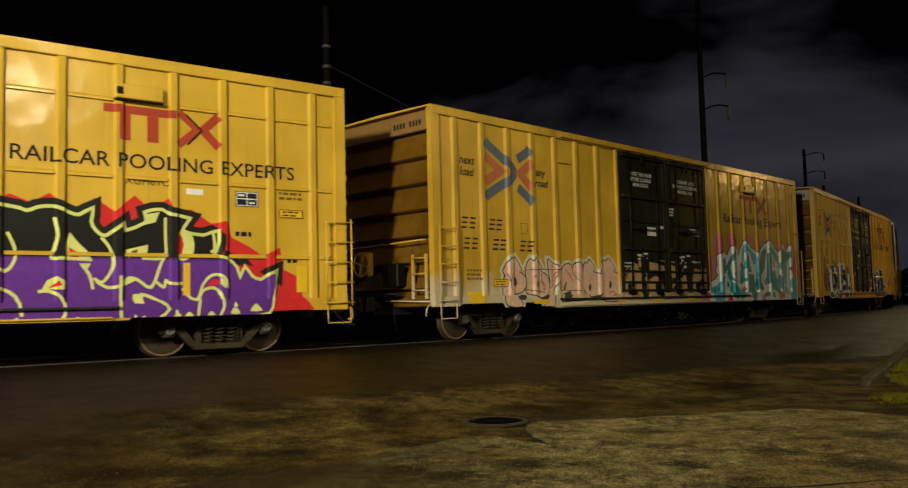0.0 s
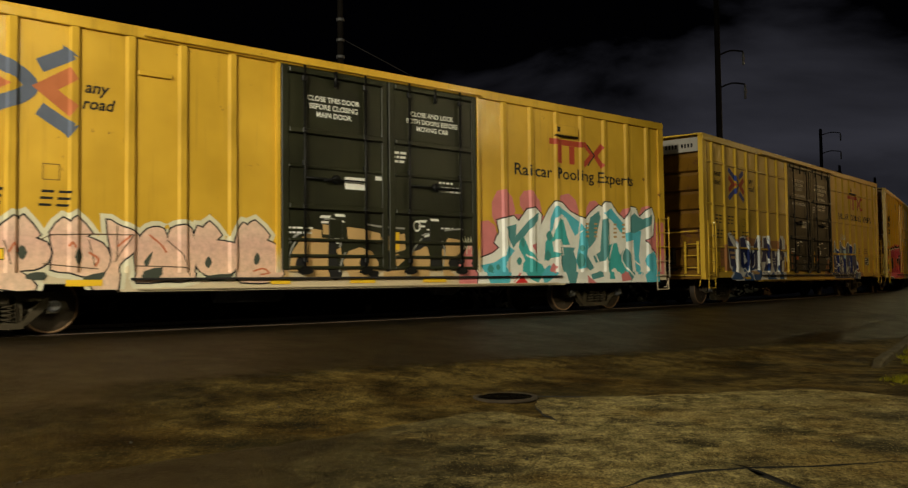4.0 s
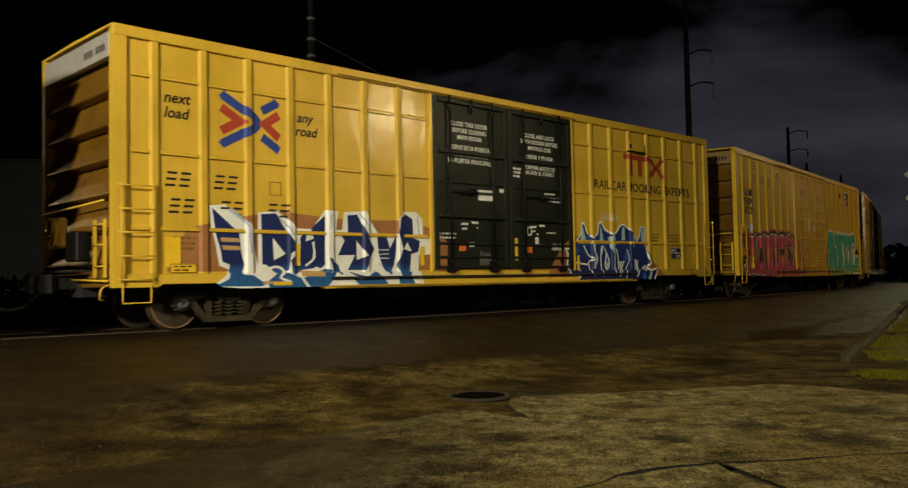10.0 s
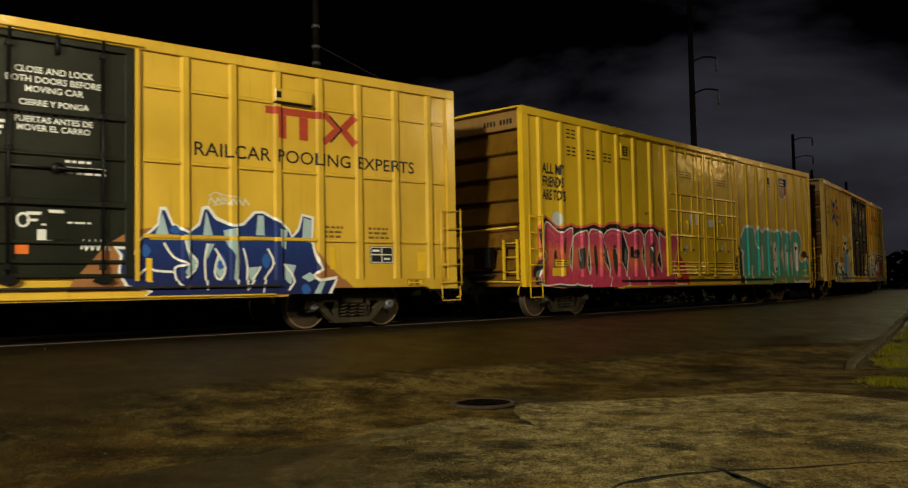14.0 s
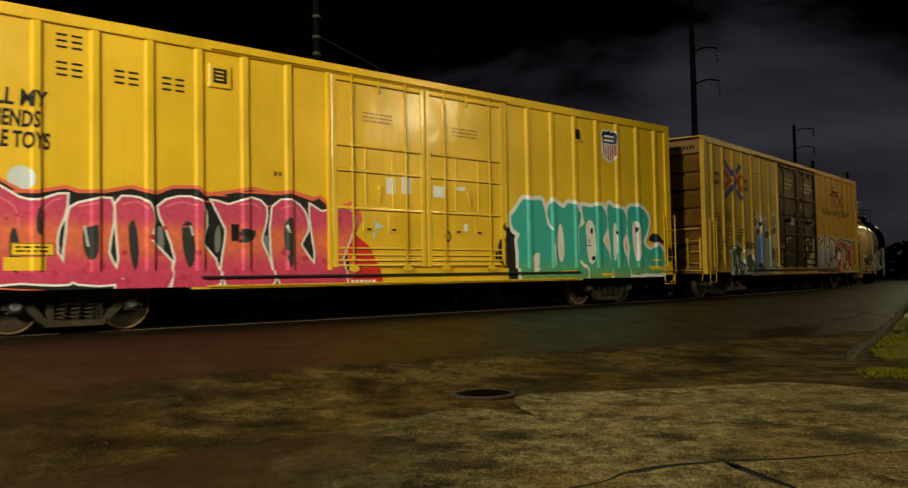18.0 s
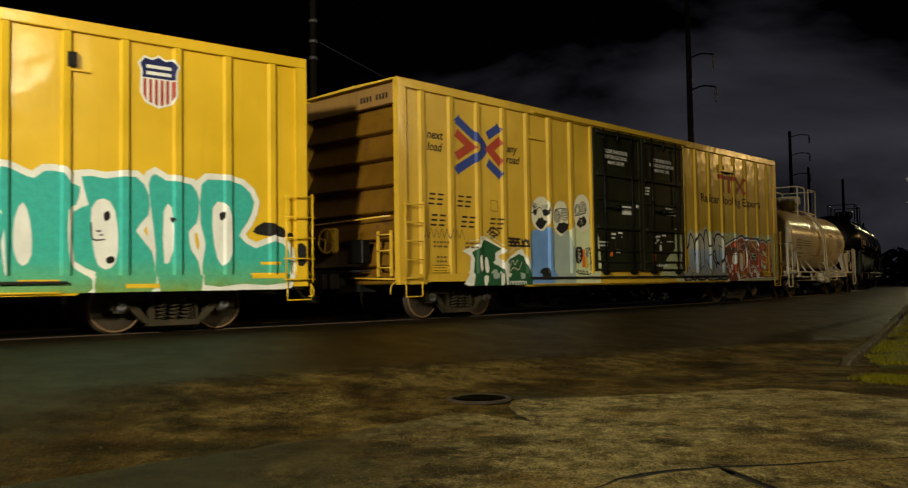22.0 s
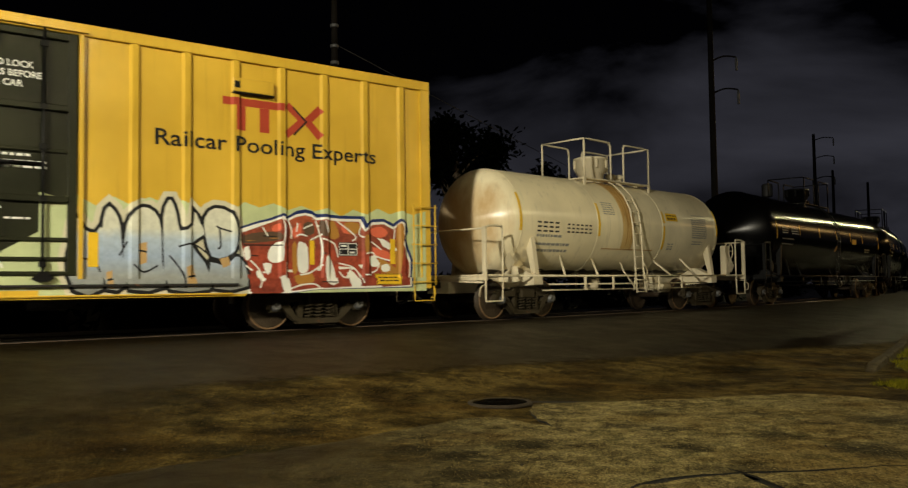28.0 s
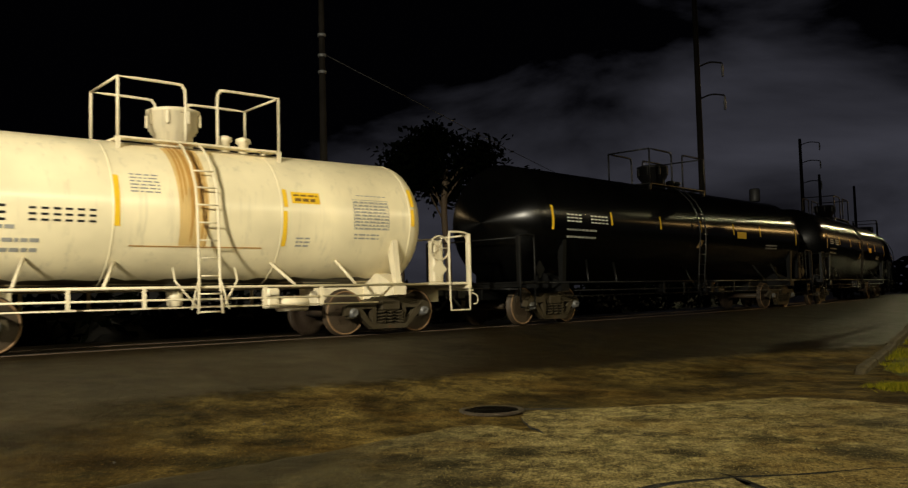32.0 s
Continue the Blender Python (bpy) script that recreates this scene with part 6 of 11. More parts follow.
def line(car, name, key, lift, w, chain):
    """One sprayed stroke."""
    layer(name, stroke(smooth_chain(chain, 3), w), lift, key, car)


def rimmed(car, name, key, rim, w, outline):
    """One flat sprayed shape with a line round it."""
    layer(name + "_rim", [grown(outline, w)], 0.0046, rim, car)
    layer(name, [outline], 0.0068, key, car)


def bubble(car, fill, rim, rim_w, *more):
    """One swollen sprayed body: overspray round it where it has any, rim, fill."""
    outline, rank = lumpy(more[-1], 2), 0.0004 * (len(car.children) % 5)
    if len(more) > 1:
        layer("graffiti_halo", [grown(outline, rim_w + more[1])], 0.0028 + rank, more[0], car)
    layer("graffiti_rim", [grown(outline, rim_w)], 0.0062 + rank, rim, car)
    layer("graffiti_fill", [outline], 0.0094 + rank, fill, car)


def cloud(x0, x1, z0, z1, seed, teeth=9, deep=0.2):
    rnd, top = random.Random(seed), []
    for i in range(teeth * 2 + 1):
        f = i / (teeth * 2)
        top.append((x1 + (x0 - x1) * f, z1 - (rnd.uniform(0.4, 1.0) * deep if i % 2 else rnd.uniform(0, 0.25) * deep)))
    return [(x0, z0), (x1, z0)] + top


def dots(x0, x1, z0, z1, n, r0, r1, seed):
    rnd = random.Random(seed)
    out = []
    for _ in range(n):
        r = rnd.uniform(r0, r1)
        out.append(oval(rnd.uniform(x0, x1), rnd.uniform(z0, z1), r, r * rnd.uniform(0.8, 1.3), 9))
    return out


def maker_logo(car, key="red"):
    """The owner's mark, as plain bars and crossed strokes."""
    s = [rect(4.86, 6.04, 4.04, 4.18), rect(5.10, 5.29, 3.60, 4.038), rect(5.56, 5.75, 3.60, 4.038)]
    layer("owner_mark", s, 0.004, key, car)
    layer("owner_mark_cross", stroke([(6.10, 4.17), (6.42, 3.90), (6.08, 3.60)], 0.13) + stroke([(6.80, 4.17), (6.52, 3.90), (6.80, 3.62)], 0.15), 0.004, key, car)
    layer("owner_mark_chevron", stroke([(6.22, 4.14), (6.50, 3.89), (6.24, 3.62)], 0.035), 0.0075, "black", car)


def cross_logo(car, blue, red, k=1.0, drop=0.0):
    def fit(shapes):
        return [[(-6.81 + (x + 6.81) * k, 3.81 - drop + (z - 3.81) * k) for x, z in o] for o in shapes]

    layer("cross_emblem_blue", fit(stroke(smooth_chain([(-7.60, 4.42), (-7.04, 4.12), (-6.74, 3.98), (-6.60, 3.81), (-6.74, 3.64), (-7.04, 3.50), (-7.60, 3.20)], 3), 0.22)), 0.004, blue, car, "faded crossing-roads emblem")
    layer("cross_emblem_arm", fit(stroke([(-6.02, 4.40), (-6.48, 4.14)], 0.22)), 0.004, blue, car)
    layer("cross_emblem_arm", fit(stroke([(-6.48, 3.48), (-6.02, 3.20)], 0.22)), 0.004, blue, car)
    layer("cross_emblem_tips", fit([[(-7.72, 4.36), (-7.50, 4.54), (-7.46, 4.42)], [(-7.72, 3.26), (-7.46, 3.22), (-7.54, 3.08)], [(-5.90, 4.34), (-6.14, 4.52), (-6.16, 4.40)], [(-5.90, 3.28), (-6.16, 3.20), (-6.06, 3.06)]]), 0.0045, blue, car)
    layer("cross_emblem_red", fit(stroke([(-7.62, 4.10), (-7.10, 3.81), (-7.62, 3.52)], 0.22)), 0.0075, red, car)
    layer("cross_emblem_red", fit(stroke([(-5.98, 4.09), (-6.40, 3.81), (-5.98, 3.49)], 0.22)), 0.0075, red, car)


def load_slogan(car):
    for t, x, z in (("next", -8.46, 3.86), ("load", -8.46, 3.60), ("any", -5.82, 3.82), ("road", -5.86, 3.56)):
        layer("slogan", words(t, x, z, 0.18, slant=0.24, bold=0.022), 0.004, "black", car)


def car_marks(car):
    """Reporting marks, kept as bars."""
    s = bars(-8.44, 2.44, 0.25, [(0, 2), (0.89, 2)], 0.72, 0.05, 0.28) + bars(-8.38, 1.99, 0.25, [(0, 2), (0.94, 2), (1.90, 2)], 0.72, 0.05, 0.28)
    layer("reporting_mark", s, 0.004, "black", car)
    q = (-6.42, 2.40)
    layer("inspection_square", stroke([q, (q[0] + 0.24, q[1]), (q[0] + 0.24, q[1] + 0.24), (q[0], q[1] + 0.24), q], 0.015), 0.004, "grime", car)


def stencil_panel(car, x, z, w=0.52, h=0.30):
    p = layer("service_panel", [rect(x, x + w, z, z + h)], 0.0160, "black", car, "black service stencil panel with white boxes")
    s = stroke([(x + 0.02, z + 0.02), (x + w - 0.02, z + 0.02), (x + w - 0.02, z + h - 0.02), (x + 0.02, z + h - 0.02), (x + 0.02, z + 0.02)], 0.014)
    s += [rect(x + w * 0.48, x + w * 0.52, z + 0.03, z + h - 0.03), rect(x + 0.03, x + w - 0.03, z + h * 0.48, z + h * 0.54), rect(x + 0.05, x + w * 0.4, z + h * 0.68, z + h * 0.8), rect(x + w * 0.6, x + w * 0.85, z + h * 0.2, z + h * 0.32)]
    layer("panel_lines", s, 0.0185, "white", p.parent)


def warning_label(car, x, z, w=0.48, h=0.16):
    layer("warning_label", [rect(x, x + w, z, z + h)], 0.0160, "label_yellow", car, "yellow warning label with black print")
    s = stroke([(x + 0.01, z + 0.01), (x + w - 0.01, z + 0.01), (x + w - 0.01, z + h - 0.01), (x + 0.01, z + h - 0.01), (x + 0.01, z + 0.01)], 0.012)
    s += lines(x + 0.07, z + h * 0.60, w - 0.16, 2, 0.06, 0.025, 3)
    layer("label_print", s, 0.0185, "black", car)


def reflectors(car, spots):
    for x, z, w, h in spots:
        layer("reflector_strip", [rect(x, x + w, z, z + h)], 0.0165, "label_yellow", car, "yellow reflective strip")


def small_print(car, x, z, w, rows, key="black", seed=5, pitch=0.09, high=0.045):
    layer("small_print", lines(x, z, w, rows, pitch, high, seed), 0.004, key, car)


def door_print(car, spanish, key="white"):
    told = [(t, -1.22, 4.22 - i * 0.15, 0.095) for i, t in enumerate(("CLOSE THIS DOOR", "BEFORE CLOSING", "MAIN DOOR"))]
    told += [(t, 1.22, 4.20 - i * 0.15, 0.095) for i, t in enumerate(("CLOSE AND LOCK", "BOTH DOORS BEFORE", "MOVING CAR"))]
    if spanish:
        told += [(t, -1.22, 3.69 - i * 0.15, 0.095) for i, t in enumerate(("CIERRE ESTA PUERTA", "ANTES DE CERRAR", "LA PUERTA PRINCIPAL"))]
        told += [(t, 1.22, 3.69 - i * 0.13, 0.090) for i, t in enumerate(("CIERRE Y PONGA", "EL SEGURO EN AMBAS", "PUERTAS ANTES DE", "MOVER EL CARRO"))]
    for t, x, z, size in told:
        layer("door_stencil", words(t, x, z, size, "CENTER", bold=0.02), 0.004, key, car, "white stencilled door instruction")
    s = lines(0.18, 3.38, 0.34, 3, 0.09, 0.05, 2) + lines(1.38, 2.84, 0.42, 1, 0.1, 0.04, 4) + lines(1.38, 2.74, 0.62, 2, 0.08, 0.035, 6) + lines(-2.25, 1.78, 0.55, 2, 0.09, 0.035, 7) + lines(1.42, 1.88, 0.36, 1, 0.1, 0.03, 8)
    for cx in (-1.25, 1.10):
        s += [rect(cx - 0.30, cx - 0.08, 2.00, 2.05, 0.03), rect(cx + 0.06, cx + 0.28, 2.04, 2.09, -0.03), rect(cx - 0.28, cx - 0.12, 1.90, 1.94, 0.02), rect(cx + 0.10, cx + 0.26, 1.93, 1.97, -0.02), rect(cx - 0.06, cx + 0.06, 1.84, 1.87)]
    layer("door_small_print", s, 0.0045, key, car)
    for tag in (rect(-0.98, -0.50, 2.58, 2.82), rect(-0.26, -0.08, 2.80, 2.88), rect(-1.30, -1.12, 1.52, 1.76), rect(0.98, 1.20, 1.56, 1.78)):
        layer("paper_tag", [tag], 0.005, "white", car, "white paper tag")
    layer("seal_ring", stroke([(0.78 + 0.085 * math.cos(a), 1.92 + 0.10 * math.sin(a)) for a in (k * math.tau / 12 for k in range(13))], 0.035), 0.005, key, car)


def slogan(car, upper=True):
    if upper:
        s = words("RAILCAR POOLING EXPERTS", 3.52, 3.15, 0.235, wide=1.0, bold=0.008)
    else:
        s = words("Railcar Pooling Experts", 3.70, 3.22, 0.27, bold=0.014)
    xs = [p[0] for t in s for p in t]
    x0, x1 = min(xs), max(xs)
    goal = (3.50, 8.26) if upper else (3.68, 8.04)
    k = (goal[1] - goal[0]) / (x1 - x0)
    layer("slogan", [[(goal[0] + (x - x0) * k, z) for x, z in t] for t in s], 0.004, "black", car)


# spray colours
for key, colour in {
    "grime": (0.16, 0.09, 0.02), "blood": (0.62, 0.022, 0.022), "lime": (0.66, 0.70, 0.20),
    "pink": (0.62, 0.20, 0.20), "teal": (0.05, 0.40, 0.40), "tealdark": (0.05, 0.26, 0.24), "skyteal": (0.09, 0.48, 0.60), "navy": (0.008, 0.022, 0.12), "silver": (0.58, 0.63, 0.62),
    "coral": (0.70, 0.14, 0.07), "bottle": (0.012, 0.085, 0.03), "babyblue": (0.15, 0.31, 0.66), "mist": (0.36, 0.44, 0.40),
    "palegreen": (0.50, 0.56, 0.30), "coral2": (0.48, 0.13, 0.05), "iceblue": (0.34, 0.43, 0.56), "tan": (0.50, 0.32, 0.13), "fadeblue": (0.10, 0.12, 0.17),
    "slate_teal": (0.085, 0.27, 0.28), "rose": (0.46, 0.035, 0.07), "midnight": (0.008, 0.014, 0.085), "iceteal": (0.36, 0.50, 0.52), "royal": (0.02, 0.10, 0.36), "fadered": (0.46, 0.14, 0.05), "bone": (0.62, 0.58, 0.42),
    "chalk": (0.78, 0.75, 0.58), "chalkgreen": (0.66, 0.72, 0.46), "ebony": (0.010, 0.010, 0.010), "char": (0.028, 0.030, 0.028), "slate": (0.05, 0.06, 0.045), "dusk": (0.10, 0.06, 0.035), "silver_dim": (0.17, 0.18, 0.16), "rose_light": (0.70, 0.16, 0.20), "ochre": (0.42, 0.20, 0.035),
}.items():
    ink(key, colour)


def fade_paint(key, stops, mottle=0.18, wander=0.5):
    """Spray colours that run into one another with height: (height, colour) from the bottom up."""
    m, nt, b = shader("paint_" + key)
    co, sep = nt.nodes.new("ShaderNodeTexCoord"), nt.nodes.new("ShaderNodeSeparateXYZ")
    nt.links.new(co.outputs["Object"], sep.inputs[0])
    n = noise_node(nt, 2.6, 5, 0.6)
    up = math_node(nt, "ADD", sep.outputs["Z"], math_node(nt, "MULTIPLY", math_node(nt, "SUBTRACT", n.outputs["Fac"], 0.5), wander))
    lo, hi = stops[0][0], stops[-1][0]
    fac = nt.nodes.new("ShaderNodeMapRange")
    fac.inputs["From Min"].default_value, fac.inputs["From Max"].default_value = lo, hi
    nt.links.new(up, fac.inputs["Value"])
    r = nt.nodes.new("ShaderNodeValToRGB")
    e = r.color_ramp.elements
    while len(e) < len(stops):
        e.new(0.5)
    for q, (z, colour) in zip(e, stops):
        q.position, q.color = (z - lo) / (hi - lo), (*colour, 1)
    nt.links.new(fac.outputs[0], r.inputs["Fac"])
    fine = noise_node(nt, 9.0, 4, 0.65)
    tone = ramp_node(nt, fine.outputs["Fac"], 0.3, 0.72, (1 - mottle,) * 3, (1 + mottle,) * 3)
    nt.links.new(mix_node(nt, 1.0, r.outputs["Color"], tone, "MULTIPLY"), b.inputs["Base Color"])
    b.inputs["Roughness"].default_value, b.inputs["Specular IOR Level"].default_value = 0.5, 0.25
    INK[key] = m


fade_paint("fade_violet", [(0.6, (0.10, 0.026, 0.24)), (1.63, (0.13, 0.032, 0.29)), (1.70, (0.008, 0.008, 0.009)), (2.6, (0.012, 0.012, 0.012))], 0.15, 0.06)
fade_paint("fade_blush", [(0.7, (0.68, 0.48, 0.34)), (1.1, (0.70, 0.46, 0.33)), (1.45, (0.64, 0.40, 0.31)), (1.95, (0.72, 0.52, 0.38))])
fade_paint("fade_navy", [(0.7, (0.02, 0.10, 0.26)), (1.0, (0.018, 0.085, 0.24)), (1.15, (0.008, 0.016, 0.09)), (2.4, (0.008, 0.020, 0.105))], 0.15, 0.15)
fade_paint("fade_marine", [(0.7, (0.010, 0.016, 0.08)), (1.3, (0.010, 0.022, 0.12)), (1.75, (0.010, 0.035, 0.17)), (2.2, (0.010, 0.018, 0.10))])
fade_paint("fade_sunset", [(0.7, (0.52, 0.045, 0.11)), (1.1, (0.56, 0.060, 0.12)), (1.35, (0.66, 0.14, 0.075)), (1.62, (0.68, 0.15, 0.07)), (1.85, (0.56, 0.065, 0.13)), (2.4, (0.50, 0.06, 0.13))], 0.2, 0.3)
fade_paint("fade_jade", [(0.7, (0.19, 0.33, 0.08)), (0.92, (0.10, 0.40, 0.22)), (1.25, (0.045, 0.42, 0.34)), (2.6, (0.042, 0.41, 0.35))], 0.15, 0.35)
fade_paint("fade_steel", [(0.7, (0.20, 0.21, 0.19)), (1.0, (0.30, 0.32, 0.31)), (1.35, (0.34, 0.42, 0.54)), (1.62, (0.42, 0.50, 0.58)), (1.8, (0.62, 0.62, 0.50)), (2.4, (0.68, 0.66, 0.52))], 0.15, 0.2)
fade_paint("fade_brick", [(0.7, (0.24, 0.045, 0.026)), (1.3, (0.36, 0.062, 0.03)), (1.7, (0.22, 0.05, 0.028)), (2.1, (0.38, 0.085, 0.036))], 0.4, 0.9)

# first car: violet and black piece in a red cloud
slogan(car_a, True), maker_logo(car_a)
layer("graffiti_cloud", [[(1.4, 0.68), (8.62, 0.76), (8.40, 1.02), (8.44, 1.30), (8.02, 1.50), (7.96, 1.90), (7.62, 1.74), (7.36, 1.90), (7.02, 2.06), (6.96, 2.34), (6.66, 2.28), (6.30, 2.52), (6.02, 2.40),
                          (5.92, 2.68), (5.62, 2.48), (5.36, 2.70), (5.04, 2.42), (4.74, 2.62), (4.40, 2.40), (4.06, 2.66), (3.80, 2.50), (3.50, 2.62), (3.20, 2.42), (2.8, 2.6), (1.4, 2.3)]], 0.0018, "blood", car_a, "spiky red spray cloud")
bubble(car_a, "fade_violet", "lime", 0.055, "ebony", 0.10, [(2.82, 0.69), (2.79, 2.24), (3.44, 2.41), (3.74, 2.34), (3.89, 2.4), (4.11, 2.43), (4.33, 2.35), (4.5, 2.31), (4.68, 2.42), (4.65, 2.24), (4.73, 2.08), (4.91, 1.99), (5.17, 2.19), (5.2, 2.08), (5.57, 2.25), (5.55, 2.41), (5.8, 2.46), (5.94, 2.38), (6.24, 2.34), (6.11, 2.13), (6.52, 2.05), (6.76, 2.13), (6.73, 1.83), (6.67, 1.72), (6.93, 1.66), (7.1, 1.52), (7.18, 1.3), (7.28, 1.5), (7.39, 1.36), (7.59, 1.29), (7.86, 1.44), (7.77, 0.95), (7.69, 0.74), (7.32, 0.7), (6.63, 0.66), (6.56, 0.59), (5.14, 0.61), (4.07, 0.61)])
line(car_a, "graffiti_line", "lime", 0.0132, 0.05, [(4.13, 2.28), (4.18, 2.01), (4.13, 1.79), (4.1, 1.65), (4.3, 1.65), (4.69, 1.63)])
line(car_a, "graffiti_line", "lime", 0.0132, 0.05, [(4.83, 1.99), (4.96, 1.83), (5.02, 1.59), (4.96, 1.4), (4.84, 1.27), (4.72, 1.34)])
line(car_a, "graffiti_line", "lime", 0.0132, 0.05, [(4.54, 1.55), (4.66, 1.38), (4.71, 1.16)])
line(car_a, "graffiti_line", "lime", 0.0132, 0.05, [(4.76, 1.29), (4.93, 1.19), (5.13, 1.22), (5.26, 1.34), (5.41, 1.31), (5.63, 1.19), (5.79, 1.59), (5.87, 1.72)])
line(car_a, "graffiti_line", "lime", 0.0132, 0.05, [(5.86, 2.35), (5.86, 2.02), (5.84, 1.69), (5.47, 1.67)])
line(car_a, "graffiti_line", "lime", 0.0132, 0.05, [(6.69, 2.13), (6.72, 1.85), (6.64, 1.79)])
line(car_a, "graffiti_line", "lime", 0.0132, 0.05, [(3.91, 1.13), (4.06, 1.14), (4.22, 1.05), (4.29, 0.88), (4.26, 0.72), (4.12, 0.62)])
line(car_a, "graffiti_line", "lime", 0.0132, 0.05, [(5.13, 1.38), (5.12, 0.9), (5.14, 0.63)])
line(car_a, "graffiti_line", "lime", 0.0132, 0.05, [(5.45, 1.08), (5.63, 1.02), (5.91, 0.83), (5.63, 0.61)])
line(car_a, "graffiti_line", "lime", 0.0132, 0.05, [(5.67, 1.31), (5.83, 1.19), (5.87, 1.3), (5.94, 1.25), (6.15, 1.25)])
line(car_a, "graffiti_line", "lime", 0.0132, 0.05, [(6.15, 1.17), (6.28, 1.01), (6.42, 0.99), (6.5, 1.22), (6.63, 1.37), (6.79, 1.4), (6.92, 1.3), (6.95, 1.16)])
line(car_a, "graffiti_line", "lime", 0.0132, 0.05, [(6.4, 0.61), (6.42, 0.88), (6.5, 1.12), (6.71, 1.17), (6.83, 1.03), (6.86, 0.85), (6.79, 0.7)])
line(car_a, "graffiti_line", "lime", 0.0132, 0.05, [(3.22, 2.19), (3.18, 1.69), (3.45, 1.44), (3.6, 1.7), (3.48, 2.03)])
line(car_a, "graffiti_line", "lime", 0.0132, 0.05, [(3.02, 1.03), (3.31, 1.19), (3.6, 1.06), (3.68, 0.76)])
form(car_a, "graffiti_patch", "lime", 0.013, [(4.31, 1.62), (4.3, 1.87), (4.36, 2.06), (4.49, 1.89), (4.62, 1.77), (4.7, 1.61)])
form(car_a, "graffiti_patch", "blood", 0.0142, [(4.36, 1.66), (4.35, 1.82), (4.47, 1.75), (4.5, 1.65)])
form(car_a, "graffiti_patch", "lime", 0.013, [(4.5, 1.57), (4.68, 1.57), (4.61, 1.45)])
form(car_a, "graffiti_patch", "lime", 0.013, [(5.22, 1.8), (5.57, 1.89), (5.56, 1.75), (5.25, 1.67)])
form(car_a, "graffiti_patch", "grime", 0.0142, [(5.3, 1.78), (5.41, 1.81), (5.39, 1.73), (5.3, 1.72)])
form(car_a, "graffiti_patch", "lime", 0.013, [(5.53, 2.39), (5.76, 2.44), (5.7, 2.27), (5.54, 2.22)])
form(car_a, "graffiti_patch", "lime", 0.013, [(6.09, 2.11), (6.28, 2.13), (6.36, 1.9), (6.29, 1.69), (6.08, 1.65)], 1)
form(car_a, "graffiti_patch", "blood", 0.0142, [(6.11, 2.09), (6.17, 1.9), (6.11, 1.7), (6.05, 1.89)], 1)
form(car_a, "graffiti_patch", "lime", 0.013, [(3.97, 1.17), (4.03, 1.3), (4.17, 1.37), (4.31, 1.29), (4.3, 1.16)])
form(car_a, "graffiti_patch", "blood", 0.0142, [(4.05, 1.18), (4.2, 1.3), (4.25, 1.23)])
form(car_a, "graffiti_patch", "lime", 0.013, [(5.33, 1.08), (5.49, 1.08), (5.49, 0.92), (5.33, 0.93)])
form(car_a, "graffiti_patch", "lime", 0.013, [(5.13, 1.19), (5.15, 1.29), (5.25, 1.34), (5.4, 1.31)])
form(car_a, "graffiti_patch", "blood", 0.0142, [(6.57, 1.2), (6.67, 1.32), (6.81, 1.31), (6.76, 1.21)])
form(car_a, "graffiti_patch", "lime", 0.013, [(6.81, 1.36), (6.95, 1.26), (6.89, 1.16), (6.81, 1.24)])
form(car_a, "graffiti_drip", "lime", 0.0134, [(4.37, 0.61), (4.42, 0.69), (4.47, 0.74), (4.53, 0.68), (4.57, 0.6)], 1)
form(car_a, "graffiti_drip", "lime", 0.0134, [(4.89, 0.6), (4.93, 0.68), (4.97, 0.71), (5.01, 0.67), (5.04, 0.6)], 1)
form(car_a, "graffiti_drip", "lime", 0.0134, [(5.4, 0.61), (5.44, 0.69), (5.49, 0.73), (5.54, 0.68), (5.58, 0.61)], 1)
form(car_a, "graffiti_drip", "lime", 0.0134, [(5.95, 0.63), (6, 0.72), (6.06, 0.76), (6.12, 0.7), (6.16, 0.63)], 1)
form(car_a, "graffiti_drip", "lime", 0.0134, [(6.16, 0.66), (6.2, 0.74), (6.24, 0.77), (6.3, 0.73), (6.33, 0.65)], 1)
form(car_a, "graffiti_drip", "lime", 0.0134, [(6.55, 0.66), (6.59, 0.75), (6.63, 0.77), (6.68, 0.74), (6.71, 0.66)], 1)
form(car_a, "graffiti_drip", "lime", 0.0134, [(6.98, 0.72), (7.02, 0.81), (7.06, 0.83), (7.11, 0.8), (7.15, 0.72)], 1)
form(car_a, "graffiti_drip", "lime", 0.0134, [(7.34, 0.76), (7.4, 0.85), (7.45, 0.89), (7.51, 0.84), (7.56, 0.76)], 1)
form(car_a, "graffiti_drip", "lime", 0.0134, [(5.33, 0.67), (5.34, 0.75), (5.35, 0.74), (5.37, 0.74), (5.38, 0.67)], 1)
form(car_a, "graffiti_drip", "lime", 0.0134, [(6.01, 0.73), (6.02, 0.82), (6.04, 0.8), (6.05, 0.81), (6.06, 0.73)], 1)
form(car_a, "graffiti_drip", "lime", 0.0134, [(7.04, 0.84), (7.06, 0.93), (7.08, 0.91), (7.09, 0.91), (7.11, 0.84)], 1)
form(car_a, "graffiti_drip", "lime", 0.0134, [(3.99, 0.61), (4.03, 0.68), (4.07, 0.72), (4.12, 0.67), (4.15, 0.6)], 1)
